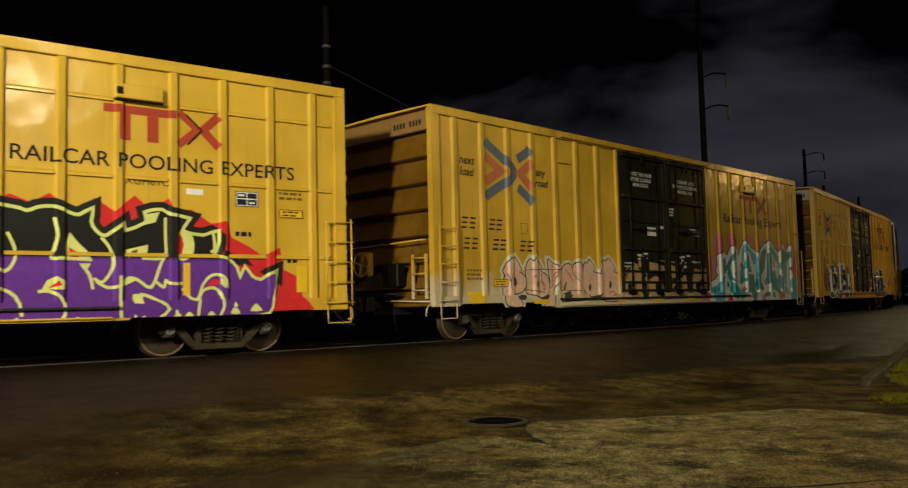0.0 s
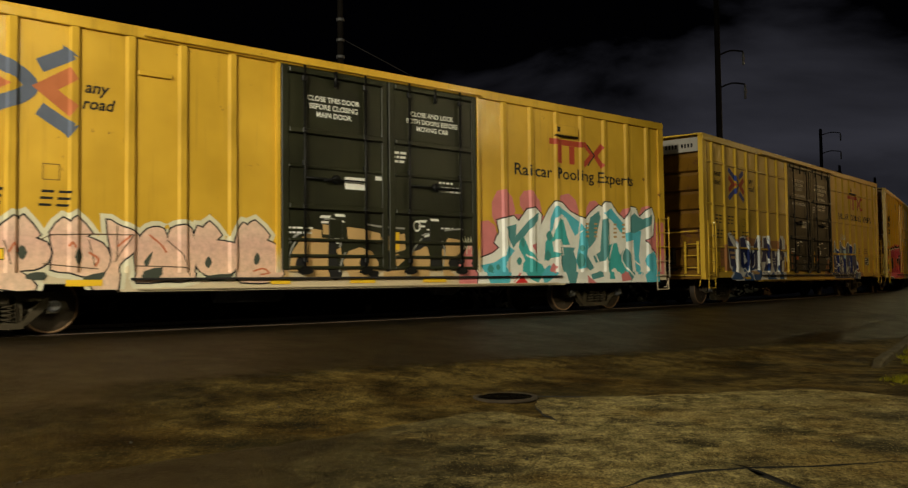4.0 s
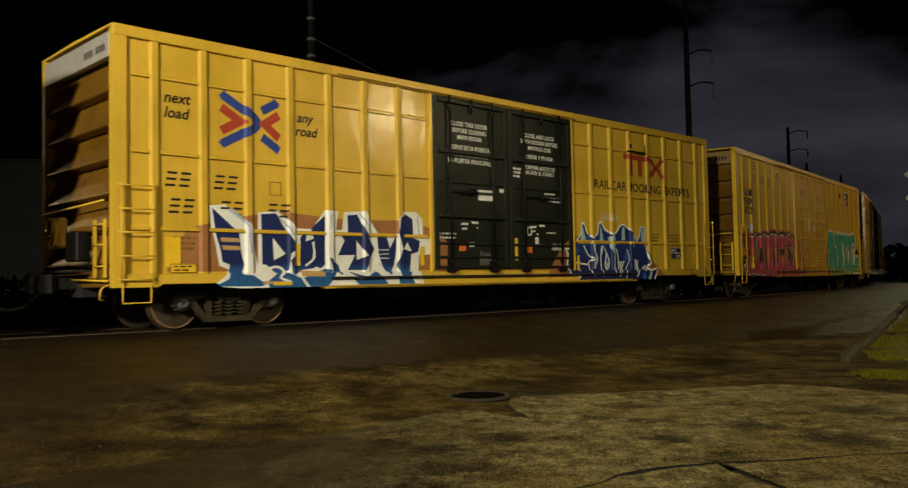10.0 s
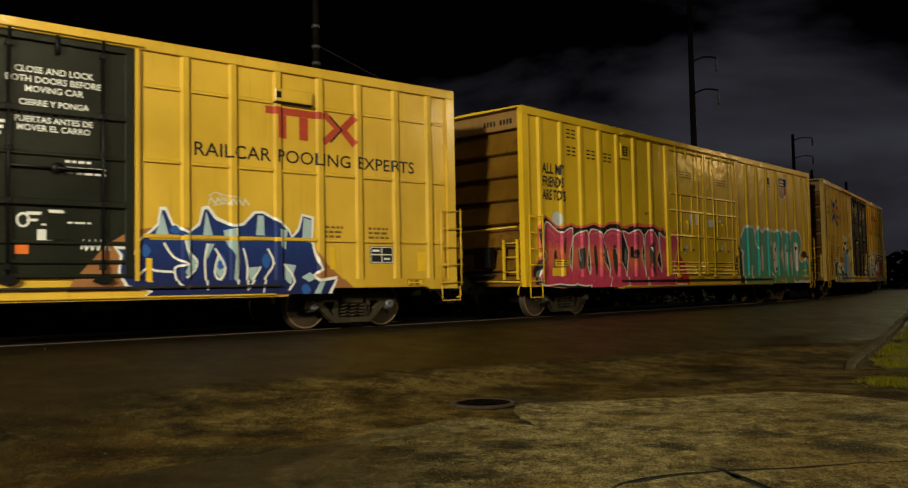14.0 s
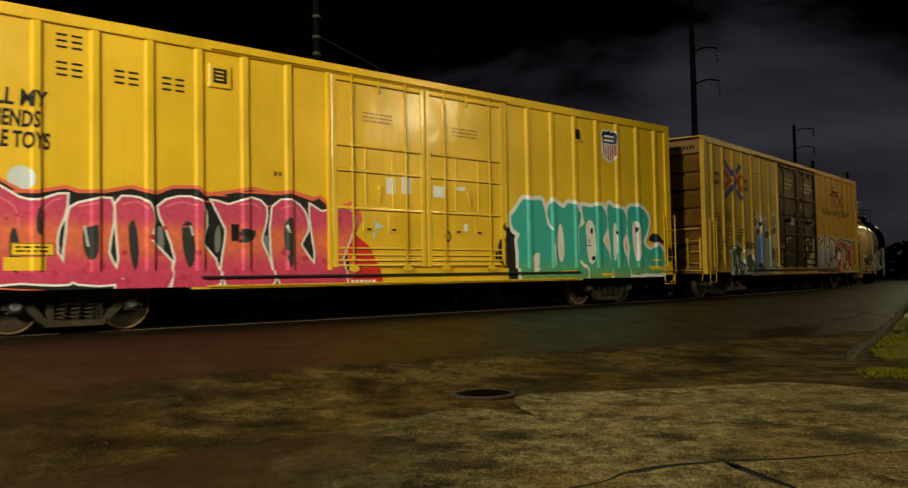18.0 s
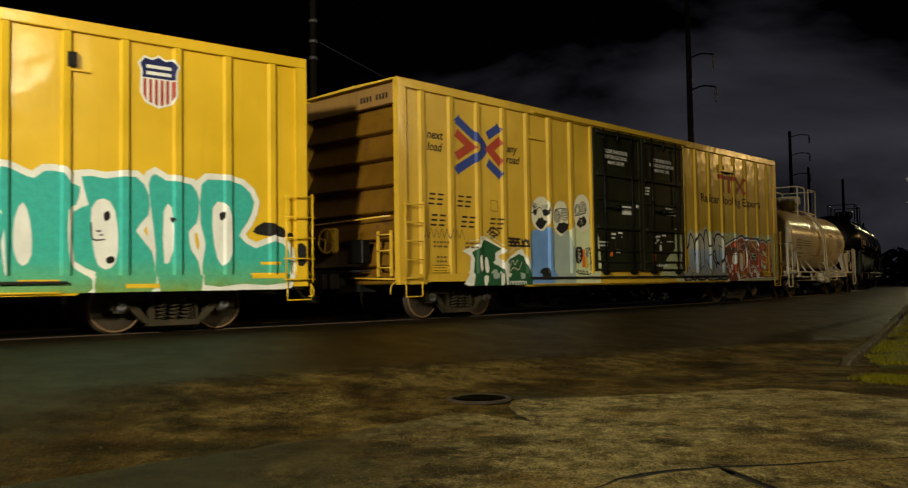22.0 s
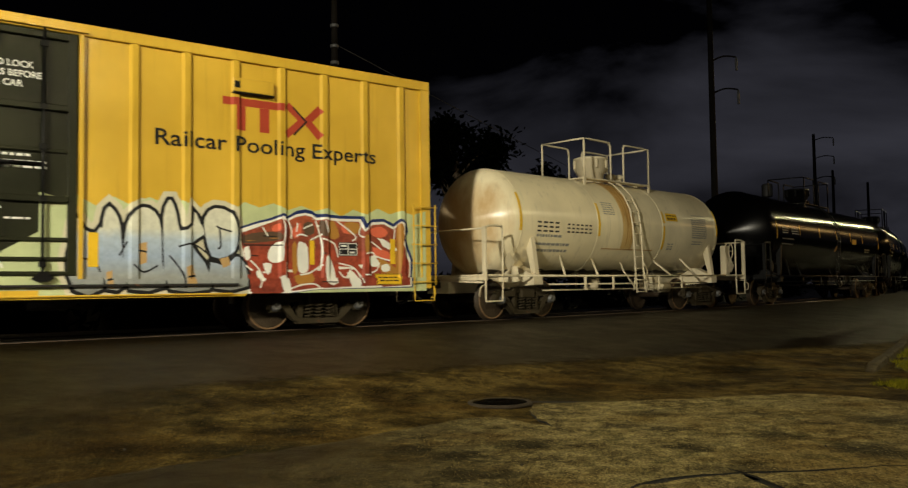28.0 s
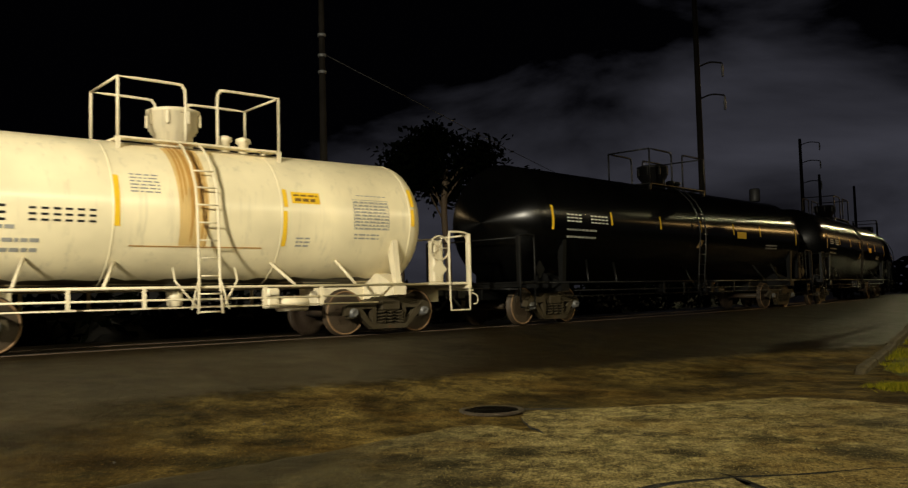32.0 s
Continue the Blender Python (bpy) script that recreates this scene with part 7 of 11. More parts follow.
form(car_a, "graffiti_drip", "lime", 0.0134, [(3.53, 0.64), (3.57, 0.71), (3.61, 0.75), (3.66, 0.7), (3.69, 0.63)], 1)
stencil_panel(car_a, 7.10, 2.61, 0.43, 0.27), warning_label(car_a, 7.94, 2.44)
reflectors(car_a, [(8.28, 1.08, 0.22, 0.5), (6.16, 1.05, 0.12, 0.55)])
layer("tag_line", words("XGH61C", 5.20, 2.88, 0.13), 0.004, "black", car_a)
layer("paper_tag", [rect(6.22, 6.52, 2.77, 2.87)], 0.004, "white", car_a)
small_print(car_a, 7.95, 2.96, 0.5, 3, "grime", 9), small_print(car_a, 7.1, 2.08, 0.3, 1, "black", 3, 0.1, 0.08), small_print(car_a, 8.1, 1.62, 0.2, 1, "black", 3, 0.1, 0.10)

# second car
load_slogan(car_b), cross_logo(car_b, "fadeblue", "fadered"), car_marks(car_b), slogan(car_b, False), maker_logo(car_b), door_print(car_b, False)
bubble(car_b, "fade_blush", "black", 0.026, "bone", 0.075, [(-7.11, 1.53), (-6.83, 1.82), (-6.75, 1.76), (-6.68, 1.84), (-6.45, 1.55), (-6.53, 1.5), (-6.36, 1.43), (-6.29, 1.28), (-6.36, 1.11), (-6.53, 1.02), (-6.74, 1), (-6.58, 0.86), (-6.53, 0.71), (-7.04, 0.74), (-7.12, 1), (-7.13, 1.27), (-7.03, 1.42)])
bubble(car_b, "fade_blush", "black", 0.026, "bone", 0.075, [(-6.31, 1.59), (-6.12, 1.82), (-6.02, 1.75), (-5.92, 1.85), (-5.69, 1.6), (-5.78, 1.54), (-5.53, 1.44), (-5.41, 1.24), (-5.45, 1.04), (-5.62, 0.92), (-5.86, 0.92), (-6.04, 0.98), (-6.29, 1.02), (-6.26, 1.28)])
bubble(car_b, "fade_blush", "black", 0.026, "bone", 0.075, [(-5.46, 1.81), (-5.3, 1.74), (-5, 1.62), (-4.94, 1.5), (-5.05, 1.3), (-5.27, 1.09), (-5.3, 0.7), (-5.58, 0.65), (-5.74, 0.8), (-5.53, 0.92), (-5.39, 1.14), (-5.41, 1.39)])
bubble(car_b, "fade_blush", "black", 0.026, "bone", 0.075, [(-5, 0.99), (-5.04, 1.3), (-4.89, 1.61), (-4.71, 1.72), (-4.53, 1.69), (-4.47, 1.53), (-4.42, 1.7), (-4.21, 1.77), (-4.05, 1.71), (-4.02, 1.42), (-4.02, 0.87), (-4.55, 0.83), (-5, 0.81)])
bubble(car_b, "fade_blush", "black", 0.026, "bone", 0.075, [(-4.04, 1.47), (-3.95, 1.76), (-3.85, 1.73), (-3.73, 1.85), (-3.51, 1.62), (-3.61, 1.53), (-3.29, 1.48), (-3.22, 1.21), (-3.3, 0.99), (-3.55, 0.89), (-3.85, 0.94), (-4.02, 1.2)])
bubble(car_b, "fade_blush", "black", 0.026, "bone", 0.075, [(-3.28, 1.54), (-3.1, 1.85), (-3.02, 1.8), (-2.87, 1.9), (-2.58, 1.64), (-2.65, 1.55), (-2.38, 1.44), (-2.34, 1.11), (-2.42, 0.82), (-3.17, 0.8), (-3.26, 0.99)])
form(car_b, "graffiti_opening", "slate", 0.013, [(-6.77, 1.28), (-6.7, 1.39), (-6.63, 1.28), (-6.7, 1.16)], 1)
form(car_b, "graffiti_opening", "slate", 0.013, [(-5.96, 1.21), (-5.9, 1.37), (-5.83, 1.23), (-5.89, 1.09)], 1)
form(car_b, "graffiti_opening", "slate", 0.013, [(-4.87, 1.14), (-4.72, 1.32), (-4.8, 1.08)], 1)
form(car_b, "graffiti_opening", "slate", 0.013, [(-3.82, 1.14), (-3.75, 1.25), (-3.69, 1.14), (-3.76, 1.04)], 1)
form(car_b, "graffiti_opening", "slate", 0.013, [(-2.9, 1.19), (-2.83, 1.33), (-2.77, 1.21), (-2.85, 1.1)], 1)
form(car_b, "graffiti_opening", "slate", 0.013, [(-6.62, 0.96), (-6.39, 0.98), (-6.41, 0.86), (-6.66, 0.88)], 1)
form(car_b, "graffiti_opening", "slate", 0.013, [(-5.84, 0.9), (-5.51, 0.98), (-5.57, 0.86), (-5.78, 0.83)], 1)
form(car_b, "graffiti_opening", "slate", 0.013, [(-4.87, 0.99), (-4.55, 1.06), (-4.65, 0.87), (-4.91, 0.85)], 1)
form(car_b, "graffiti_opening", "slate", 0.013, [(-3.83, 0.91), (-3.3, 0.95), (-3.49, 0.84), (-3.78, 0.83)], 1)
line(car_b, "graffiti_line", "dusk", 0.0136, 0.018, [(-6.45, 1.47), (-6.29, 1.55), (-6.04, 1.56), (-5.64, 1.58), (-5.05, 1.58)])
line(car_b, "graffiti_line", "dusk", 0.0136, 0.018, [(-6.41, 1.11), (-6.04, 1.07), (-5.59, 1.03)])
line(car_b, "graffiti_line", "dusk", 0.0136, 0.018, [(-5.3, 1.72), (-5.3, 1.17)])
line(car_b, "graffiti_line", "dusk", 0.0136, 0.018, [(-5.34, 1.14), (-5.05, 1.58)])
line(car_b, "graffiti_line", "dusk", 0.0136, 0.018, [(-5, 1.08), (-4.21, 1.06), (-4.09, 1.01)])
line(car_b, "graffiti_line", "dusk", 0.0136, 0.018, [(-4.48, 1.51), (-4.21, 1.26), (-4.11, 0.91)])
line(car_b, "graffiti_line", "dusk", 0.0136, 0.018, [(-6.95, 1.46), (-6.86, 1.09)])
line(car_b, "graffiti_line", "dusk", 0.0136, 0.018, [(-5.74, 1.49), (-5.64, 1.07)])
line(car_b, "graffiti_line", "coral2", 0.0138, 0.03, [(-6.89, 1.28), (-6.81, 1.42), (-6.76, 1.28)])
line(car_b, "graffiti_line", "coral2", 0.0138, 0.03, [(-6.04, 1.38), (-5.99, 1.44), (-5.94, 1.36)])
line(car_b, "graffiti_line", "coral2", 0.0138, 0.03, [(-5.74, 1.29), (-5.59, 1.19), (-5.64, 1.07)])
line(car_b, "graffiti_line", "coral2", 0.0138, 0.03, [(-4.78, 1.59), (-4.58, 1.43), (-4.49, 1.3)])
line(car_b, "graffiti_line", "coral2", 0.0138, 0.03, [(-5.09, 1.58), (-5.22, 1.45), (-5.3, 1.39)])
line(car_b, "graffiti_line", "coral2", 0.0138, 0.03, [(-2.91, 0.99), (-2.72, 1.04), (-2.61, 0.97), (-2.8, 0.93)])
layer("graffiti_cloud", dots(2.6, 8.8, 2.3, 2.6, 7, 0.3, 0.5, 8) + [rect(3.2, 9.25, 0.9, 2.3)] + [[(1.9, 0.64), (3.3, 0.64), (3.2, 1.5), (2.9, 1.72), (2.2, 1.56), (1.92, 1.2)]] + dots(2.4, 2.9, 1.6, 1.9, 2, 0.28, 0.36, 2) + [rect(8.6, 9.25, 1.2, 2.0)], 0.0016, "pink", car_b, "pink spray bubbles")
rimmed(car_b, "graffiti_base", "white", "black", 0.03, [(2.31, 1.16), (2.52, 1.26), (2.96, 1.39), (3.16, 1.52), (3.01, 1.63), (3.08, 1.78), (3.16, 1.85), (3.1, 2.13), (3.27, 2.18), (3.63, 2.25), (3.79, 2.14), (4.07, 2.43), (4.35, 2.48), (4.55, 2.32), (4.52, 2.08), (4.8, 2.47), (5.02, 2.66), (5.28, 2.64), (5.53, 2.45), (6.09, 2.26), (6.29, 2.44), (6.63, 2.65), (6.76, 2.61), (6.83, 2.73), (7.11, 2.74), (7.36, 2.49), (7.65, 2.32), (7.9, 2.67), (8.13, 2.65), (8.27, 2.41), (8.62, 2.64), (8.82, 2.68), (8.93, 2.44), (8.85, 1.94), (8.49, 1.81), (8.72, 1.63), (8.95, 1.45), (9.01, 0.64), (7.79, 0.66), (6.67, 0.66), (6.6, 0.57), (5.63, 0.57), (2.95, 0.57), (2.42, 0.57), (2.47, 0.95)])
form(car_b, "graffiti_fill", "slate_teal", 0.0096, [(3.35, 1.99), (3.71, 2.07), (3.68, 1.8), (4.18, 2.23), (4.46, 2.38), (4.41, 2.16), (4.14, 1.97), (3.98, 1.81), (3.7, 1.63), (3.6, 1.52), (3.52, 1.64), (3.42, 1.82)])
form(car_b, "graffiti_fill", "skyteal", 0.0096, [(2.58, 1.12), (3.01, 1.19), (3.31, 1.34), (3.42, 1.59), (3.64, 1.46), (3.42, 1.24), (3.31, 1.09), (3.47, 0.94), (3.41, 0.74), (3.31, 0.64), (2.85, 0.62), (2.71, 0.95)])
form(car_b, "graffiti_fill", "teal", 0.0096, [(3.81, 1.7), (3.95, 1.78), (4.14, 1.45), (4.5, 1.19), (4.62, 1.03), (4.33, 0.72), (4, 0.83), (3.84, 1.09), (3.98, 1.24), (3.77, 1.53)])
form(car_b, "graffiti_fill", "skyteal", 0.0096, [(4.86, 2.26), (5.04, 2.56), (5.22, 2.52), (5.9, 2.19), (6.03, 2.03), (5.71, 1.85), (5.4, 2.28), (5.16, 2.33), (5.01, 2.26), (4.92, 1.99), (4.8, 1.83)])
form(car_b, "graffiti_fill", "teal", 0.0096, [(4.62, 1.24), (4.66, 1.67), (4.8, 1.83), (4.94, 1.8), (5.13, 2.27), (5.3, 2.22), (5.42, 1.85), (5.52, 1.63), (5.21, 1.62), (5.09, 1.73), (4.91, 1.69), (4.94, 1.46), (5.15, 1.41), (5.09, 1.33), (4.85, 1.3)])
form(car_b, "graffiti_fill", "slate_teal", 0.0096, [(5.21, 1.57), (5.7, 1.56), (5.64, 1.47), (5.76, 1.25), (5.73, 0.92), (5.63, 0.65), (5.44, 0.65), (5.21, 1.14), (5.15, 1.35)])
form(car_b, "graffiti_fill", "skyteal", 0.0096, [(5.9, 1.92), (6.16, 2.17), (6.22, 1.7), (6.12, 1.25), (6.08, 1.08), (5.82, 1.03), (5.74, 1.25), (5.84, 1.58)])
form(car_b, "graffiti_fill", "slate_teal", 0.0096, [(6.29, 2.32), (6.63, 2.51), (6.69, 2.34), (6.58, 2.05), (6.48, 1.76), (6.21, 1.53), (6.16, 1.92)])
form(car_b, "graffiti_fill", "skyteal", 0.0096, [(6.8, 2.46), (7.11, 2.59), (7.39, 2.37), (7.64, 2.2), (7.52, 1.96), (7.1, 2.3), (6.9, 2.35)])
form(car_b, "graffiti_fill", "slate_teal", 0.0096, [(6.76, 2.29), (6.99, 2.35), (7.03, 2.18), (6.95, 1.48), (6.81, 1.25), (6.47, 1.2), (6.38, 1.36), (6.65, 1.48)])
form(car_b, "graffiti_fill", "teal", 0.0096, [(6.88, 1.37), (7.02, 1.66), (7.31, 1.72), (7.44, 1.37), (7.65, 1.2), (7.79, 0.78), (7.5, 0.79), (7.22, 1.08), (7.08, 1.02), (7.15, 0.79), (6.94, 0.79)])
form(car_b, "graffiti_fill", "slate_teal", 0.0096, [(7.4, 1.37), (7.66, 1.61), (7.88, 1.38), (7.97, 0.9), (7.79, 0.72)])
form(car_b, "graffiti_fill", "slate_teal", 0.0096, [(7.82, 2.33), (8.05, 2.52), (8.24, 2.41), (8.43, 2.36), (8.82, 2.5), (8.81, 2.25), (8.34, 2.08), (8.04, 1.98), (7.82, 2)])
form(car_b, "graffiti_fill", "skyteal", 0.0096, [(7.67, 1.97), (8.04, 2.07), (8.34, 2.05), (8.22, 1.38), (8.32, 0.9), (8.09, 0.9), (8.03, 1.38), (7.99, 1.8), (7.69, 1.75)])
form(car_b, "graffiti_fill", "skyteal", 0.0096, [(8.59, 1.44), (8.88, 1.51), (9.03, 1.26), (9.02, 0.67), (8.47, 0.68), (8.39, 0.89), (8.63, 1.01), (8.48, 1.26)])
form(car_b, "graffiti_fill", "slate_teal", 0.0096, [(6.21, 0.91), (6.67, 1), (6.7, 0.85), (6.27, 0.78)])
form(car_b, "graffiti_fill", "skyteal", 0.0096, [(4.44, 0.93), (4.79, 1.14), (5.05, 0.93), (4.79, 0.8), (4.56, 0.67)])
form(car_b, "graffiti_fill", "slate_teal", 0.0096, [(6.08, 1.47), (6.41, 1.08), (6.27, 1), (6.01, 1.14)])
form(car_b, "graffiti_spot", "tealdark", 0.0122, [(2.78, 1.04), (2.88, 1.15), (2.98, 1.04), (2.88, 0.94)], 1)
form(car_b, "graffiti_spot", "tealdark", 0.0122, [(3.04, 1.08), (3.11, 1.15), (3.18, 1.08), (3.11, 1.01)], 1)
form(car_b, "graffiti_spot", "tealdark", 0.0122, [(5.76, 1.25), (5.89, 1.45), (6.02, 1.25), (5.89, 1.05)], 1)
form(car_b, "graffiti_spot", "tealdark", 0.0122, [(4.68, 1.83), (4.8, 1.95), (4.92, 1.82), (4.8, 1.7)], 1)
form(car_b, "graffiti_spot", "tealdark", 0.0122, [(4.61, 1.35), (4.74, 1.49), (4.86, 1.35), (4.73, 1.22)], 1)
form(car_b, "graffiti_spot", "tealdark", 0.0122, [(3.69, 1.22), (3.79, 1.32), (3.88, 1.22), (3.78, 1.12)], 1)
form(car_b, "graffiti_spot", "tealdark", 0.0122, [(3.83, 1.67), (3.92, 1.77), (3.98, 1.63), (3.9, 1.53)], 1)
form(car_b, "graffiti_spot", "tealdark", 0.0122, [(5.87, 1.56), (5.94, 1.63), (6.02, 1.56), (5.94, 1.47)], 1)
line(car_b, "graffiti_line", "white", 0.0128, 0.045, [(3.34, 1.08), (3.42, 1.24), (3.85, 1.34), (3.86, 0.98)])
line(car_b, "graffiti_line", "white", 0.0128, 0.045, [(4, 1.37), (4.28, 1.26), (4.63, 1.14)])
line(car_b, "graffiti_line", "white", 0.0128, 0.045, [(5.16, 2.35), (5.34, 2.27), (5.5, 1.85), (5.64, 1.56)])
line(car_b, "graffiti_line", "white", 0.0128, 0.045, [(4.99, 1.72), (5.21, 1.7), (5.27, 1.36)])
line(car_b, "graffiti_line", "white", 0.0128, 0.045, [(3.87, 0.98), (3.46, 0.64)])
line(car_b, "graffiti_line", "white", 0.0128, 0.045, [(3.87, 0.98), (4.22, 0.62)])
line(car_b, "graffiti_line", "white", 0.0128, 0.045, [(6.41, 1.48), (6.74, 1.02), (6.94, 0.91)])
line(car_b, "graffiti_line", "white", 0.0128, 0.045, [(7.16, 1.72), (6.95, 1.25), (6.74, 1.14)])
line(car_b, "graffiti_line", "white", 0.0128, 0.045, [(7.66, 1.61), (7.51, 1.26), (8.09, 0.72)])
line(car_b, "graffiti_line", "white", 0.0128, 0.045, [(8.02, 1.26), (8.32, 1.08), (8.17, 0.84)])
line(car_b, "graffiti_line", "white", 0.0128, 0.045, [(5.9, 2.18), (5.79, 1.69), (5.7, 1.56)])
form(car_b, "graffiti_dash", "tan", 0.0134, [(6.12, 2.18), (6.24, 2.18), (6.24, 2.14), (6.12, 2.13)])
form(car_b, "graffiti_dash", "tan", 0.0134, [(6.44, 2.19), (6.56, 2.19), (6.55, 2.15), (6.43, 2.14)])
form(car_b, "graffiti_dash", "tan", 0.0134, [(7.19, 2.2), (7.31, 2.21), (7.31, 2.16), (7.19, 2.16)])
form(car_b, "graffiti_dash", "tan", 0.0134, [(7.53, 2.21), (7.66, 2.22), (7.66, 2.17), (7.53, 2.16)])
form(car_b, "graffiti_dash", "tan", 0.0134, [(6.12, 2.08), (6.24, 2.08), (6.24, 2.04), (6.12, 2.03)])
form(car_b, "graffiti_dash", "tan", 0.0134, [(6.43, 2.08), (6.55, 2.09), (6.55, 2.04), (6.43, 2.04)])
form(car_b, "graffiti_dash", "tan", 0.0134, [(7.19, 2.1), (7.31, 2.1), (7.31, 2.06), (7.18, 2.05)])
form(car_b, "graffiti_dash", "tan", 0.0134, [(7.53, 2.1), (7.66, 2.11), (7.66, 2.06), (7.53, 2.06)])
form(car_b, "graffiti_dash", "tan", 0.0134, [(6.12, 1.98), (6.23, 1.98), (6.23, 1.94), (6.12, 1.93)])
form(car_b, "graffiti_dash", "tan", 0.0134, [(6.43, 1.98), (6.55, 1.99), (6.55, 1.94), (6.43, 1.94)])
form(car_b, "graffiti_dash", "tan", 0.0134, [(7.18, 1.99), (7.31, 2), (7.31, 1.95), (7.18, 1.95)])
form(car_b, "graffiti_dash", "tan", 0.0134, [(7.53, 2), (7.66, 2), (7.65, 1.95), (7.52, 1.95)])
form(car_b, "graffiti_dash", "tan", 0.0134, [(6.12, 1.88), (6.23, 1.88), (6.23, 1.83), (6.11, 1.83)])
form(car_b, "graffiti_dash", "tan", 0.0134, [(6.43, 1.88), (6.55, 1.88), (6.55, 1.84), (6.43, 1.83)])
form(car_b, "graffiti_dash", "tan", 0.0134, [(7.18, 1.89), (7.31, 1.89), (7.31, 1.84), (7.18, 1.84)])
form(car_b, "graffiti_dash", "tan", 0.0134, [(7.52, 1.89), (7.65, 1.9), (7.65, 1.85), (7.52, 1.84)])
form(car_b, "graffiti_spark", "blood", 0.0126, [(3.44, 0.64), (3.74, 0.96), (4.08, 0.64)])
form(car_b, "graffiti_spark", "pink", 0.0124, [(4.79, 1.01), (4.91, 1.19), (5.05, 1.09), (4.93, 0.93)])
form(car_b, "graffiti_spark", "pink", 0.0124, [(6.08, 0.89), (6.4, 0.71), (6.56, 0.66), (6.11, 0.6)])
form(car_b, "graffiti_spark", "pink", 0.0124, [(7.39, 0.9), (7.65, 1), (7.82, 0.76), (7.43, 0.72)])
form(car_b, "graffiti_spark", "pink", 0.0124, [(4.16, 1.6), (4.36, 1.64), (4.36, 1.4), (4.22, 1.5)])
form(car_b, "door_graffiti", "tan", 0.003, [(-1.93, 1.62), (-1.72, 1.79), (-1.51, 1.77), (-1.51, 1.63), (-1.35, 1.61), (-1.37, 1.26), (-1.33, 0.85), (-1.81, 0.85), (-1.97, 0.99), (-2.21, 0.99), (-2.14, 1.35)], 0)
form(car_b, "door_graffiti", "tan", 0.003, [(-1.48, 1.88), (-1.12, 1.85), (-1.12, 1.68), (-1.48, 1.69)], 0)
form(car_b, "door_graffiti", "tan", 0.003, [(-0.94, 1.85), (-0.56, 1.82), (-0.15, 1.74), (-0.13, 1.54), (-0.64, 1.57), (-0.92, 1.6)], 0)
form(car_b, "door_graffiti", "tan", 0.003, [(-1.03, 1.17), (-0.9, 1.38), (-0.64, 1.46), (-0.37, 1.39), (-0.2, 1.17), (-0.2, 0.93), (-0.43, 0.81), (-0.87, 0.84)], 0)
form(car_b, "door_graffiti", "tan", 0.003, [(-0.13, 1.66), (0.46, 1.76), (0.48, 1.43), (0.25, 1.37), (-0.05, 1.42)], 0)
form(car_b, "door_graffiti", "tan", 0.003, [(0.09, 1.21), (0.27, 1.35), (0.46, 1.22), (0.27, 1.08)], 0)
form(car_b, "door_graffiti", "tan", 0.003, [(0.59, 0.97), (0.65, 1.38), (0.84, 1.56), (1.05, 1.49), (1.13, 1.28), (1.08, 0.85), (0.61, 0.83)], 0)
form(car_b, "door_graffiti", "tan", 0.003, [(1.45, 1.44), (1.62, 1.7), (1.94, 1.66), (1.96, 1.39), (1.79, 1.28), (1.67, 0.97), (1.91, 0.82), (1.47, 0.82)], 0)
form(car_b, "door_graffiti", "tan", 0.003, [(-1.18, 1.4), (-1.08, 1.45), (-1.05, 1.22), (-1.14, 1.26)], 0)
form(car_b, "door_graffiti", "tan", 0.003, [(-0.09, 0.98), (0.46, 1.02), (0.48, 0.84), (-0.09, 0.84)], 0)
form(car_b, "door_graffiti", "tan", 0.003, [(-2.47, 1.12), (-2.24, 1.17), (-2.22, 0.87), (-2.46, 0.87)], 0)
form(car_b, "door_graffiti_dark", "ebony", 0.0056, [(-1.33, 1.54), (-1.24, 1.63), (-1.18, 1.45), (-1.21, 1.26), (-1.08, 1.08), (-1.1, 0.85), (-1.33, 0.85), (-1.37, 1.17)], 1)
form(car_b, "door_graffiti_dark", "ebony", 0.0056, [(-0.66, 1.15), (-0.54, 1.33), (-0.43, 1.15), (-0.54, 1)], 1)
form(car_b, "door_graffiti_dark", "ebony", 0.0056, [(-2.08, 1.12), (-1.98, 1.28), (-1.87, 1.12), (-1.97, 0.95)], 1)
form(car_b, "door_graffiti_dark", "ebony", 0.0056, [(-0.05, 1.27), (0.1, 1.37), (0.15, 1.17), (0.07, 0.98), (-0.05, 1.03)], 1)
form(car_b, "door_graffiti_dark", "ebony", 0.0056, [(1.13, 1.18), (1.28, 1.36), (1.42, 1.18), (1.27, 0.99)], 1)
form(car_b, "door_graffiti_dark", "ebony", 0.0056, [(1.61, 1.16), (1.77, 1.31), (1.93, 1.16), (1.77, 1.01)], 1)
form(car_b, "door_graffiti_dark", "ebony", 0.0056, [(0.67, 1.43), (0.91, 1.67), (1.28, 1.72), (1.51, 1.6), (1.54, 1.39), (1.39, 1.54), (1.11, 1.57), (0.84, 1.43)], 1)
form(car_b, "door_graffiti_dark", "ebony", 0.0056, [(-0.43, 0.98), (-0.2, 1), (-0.25, 0.86), (-0.43, 0.87)], 1)
line(car_b, "door_graffiti_line", "grey", 0.0066, 0.035, [(-1.46, 1.98), (-1.28, 1.99), (-1.12, 1.94)])
line(car_b, "door_graffiti_line", "grey", 0.0066, 0.035, [(-0.49, 1.92), (-0.15, 1.88), (0.46, 1.86)])
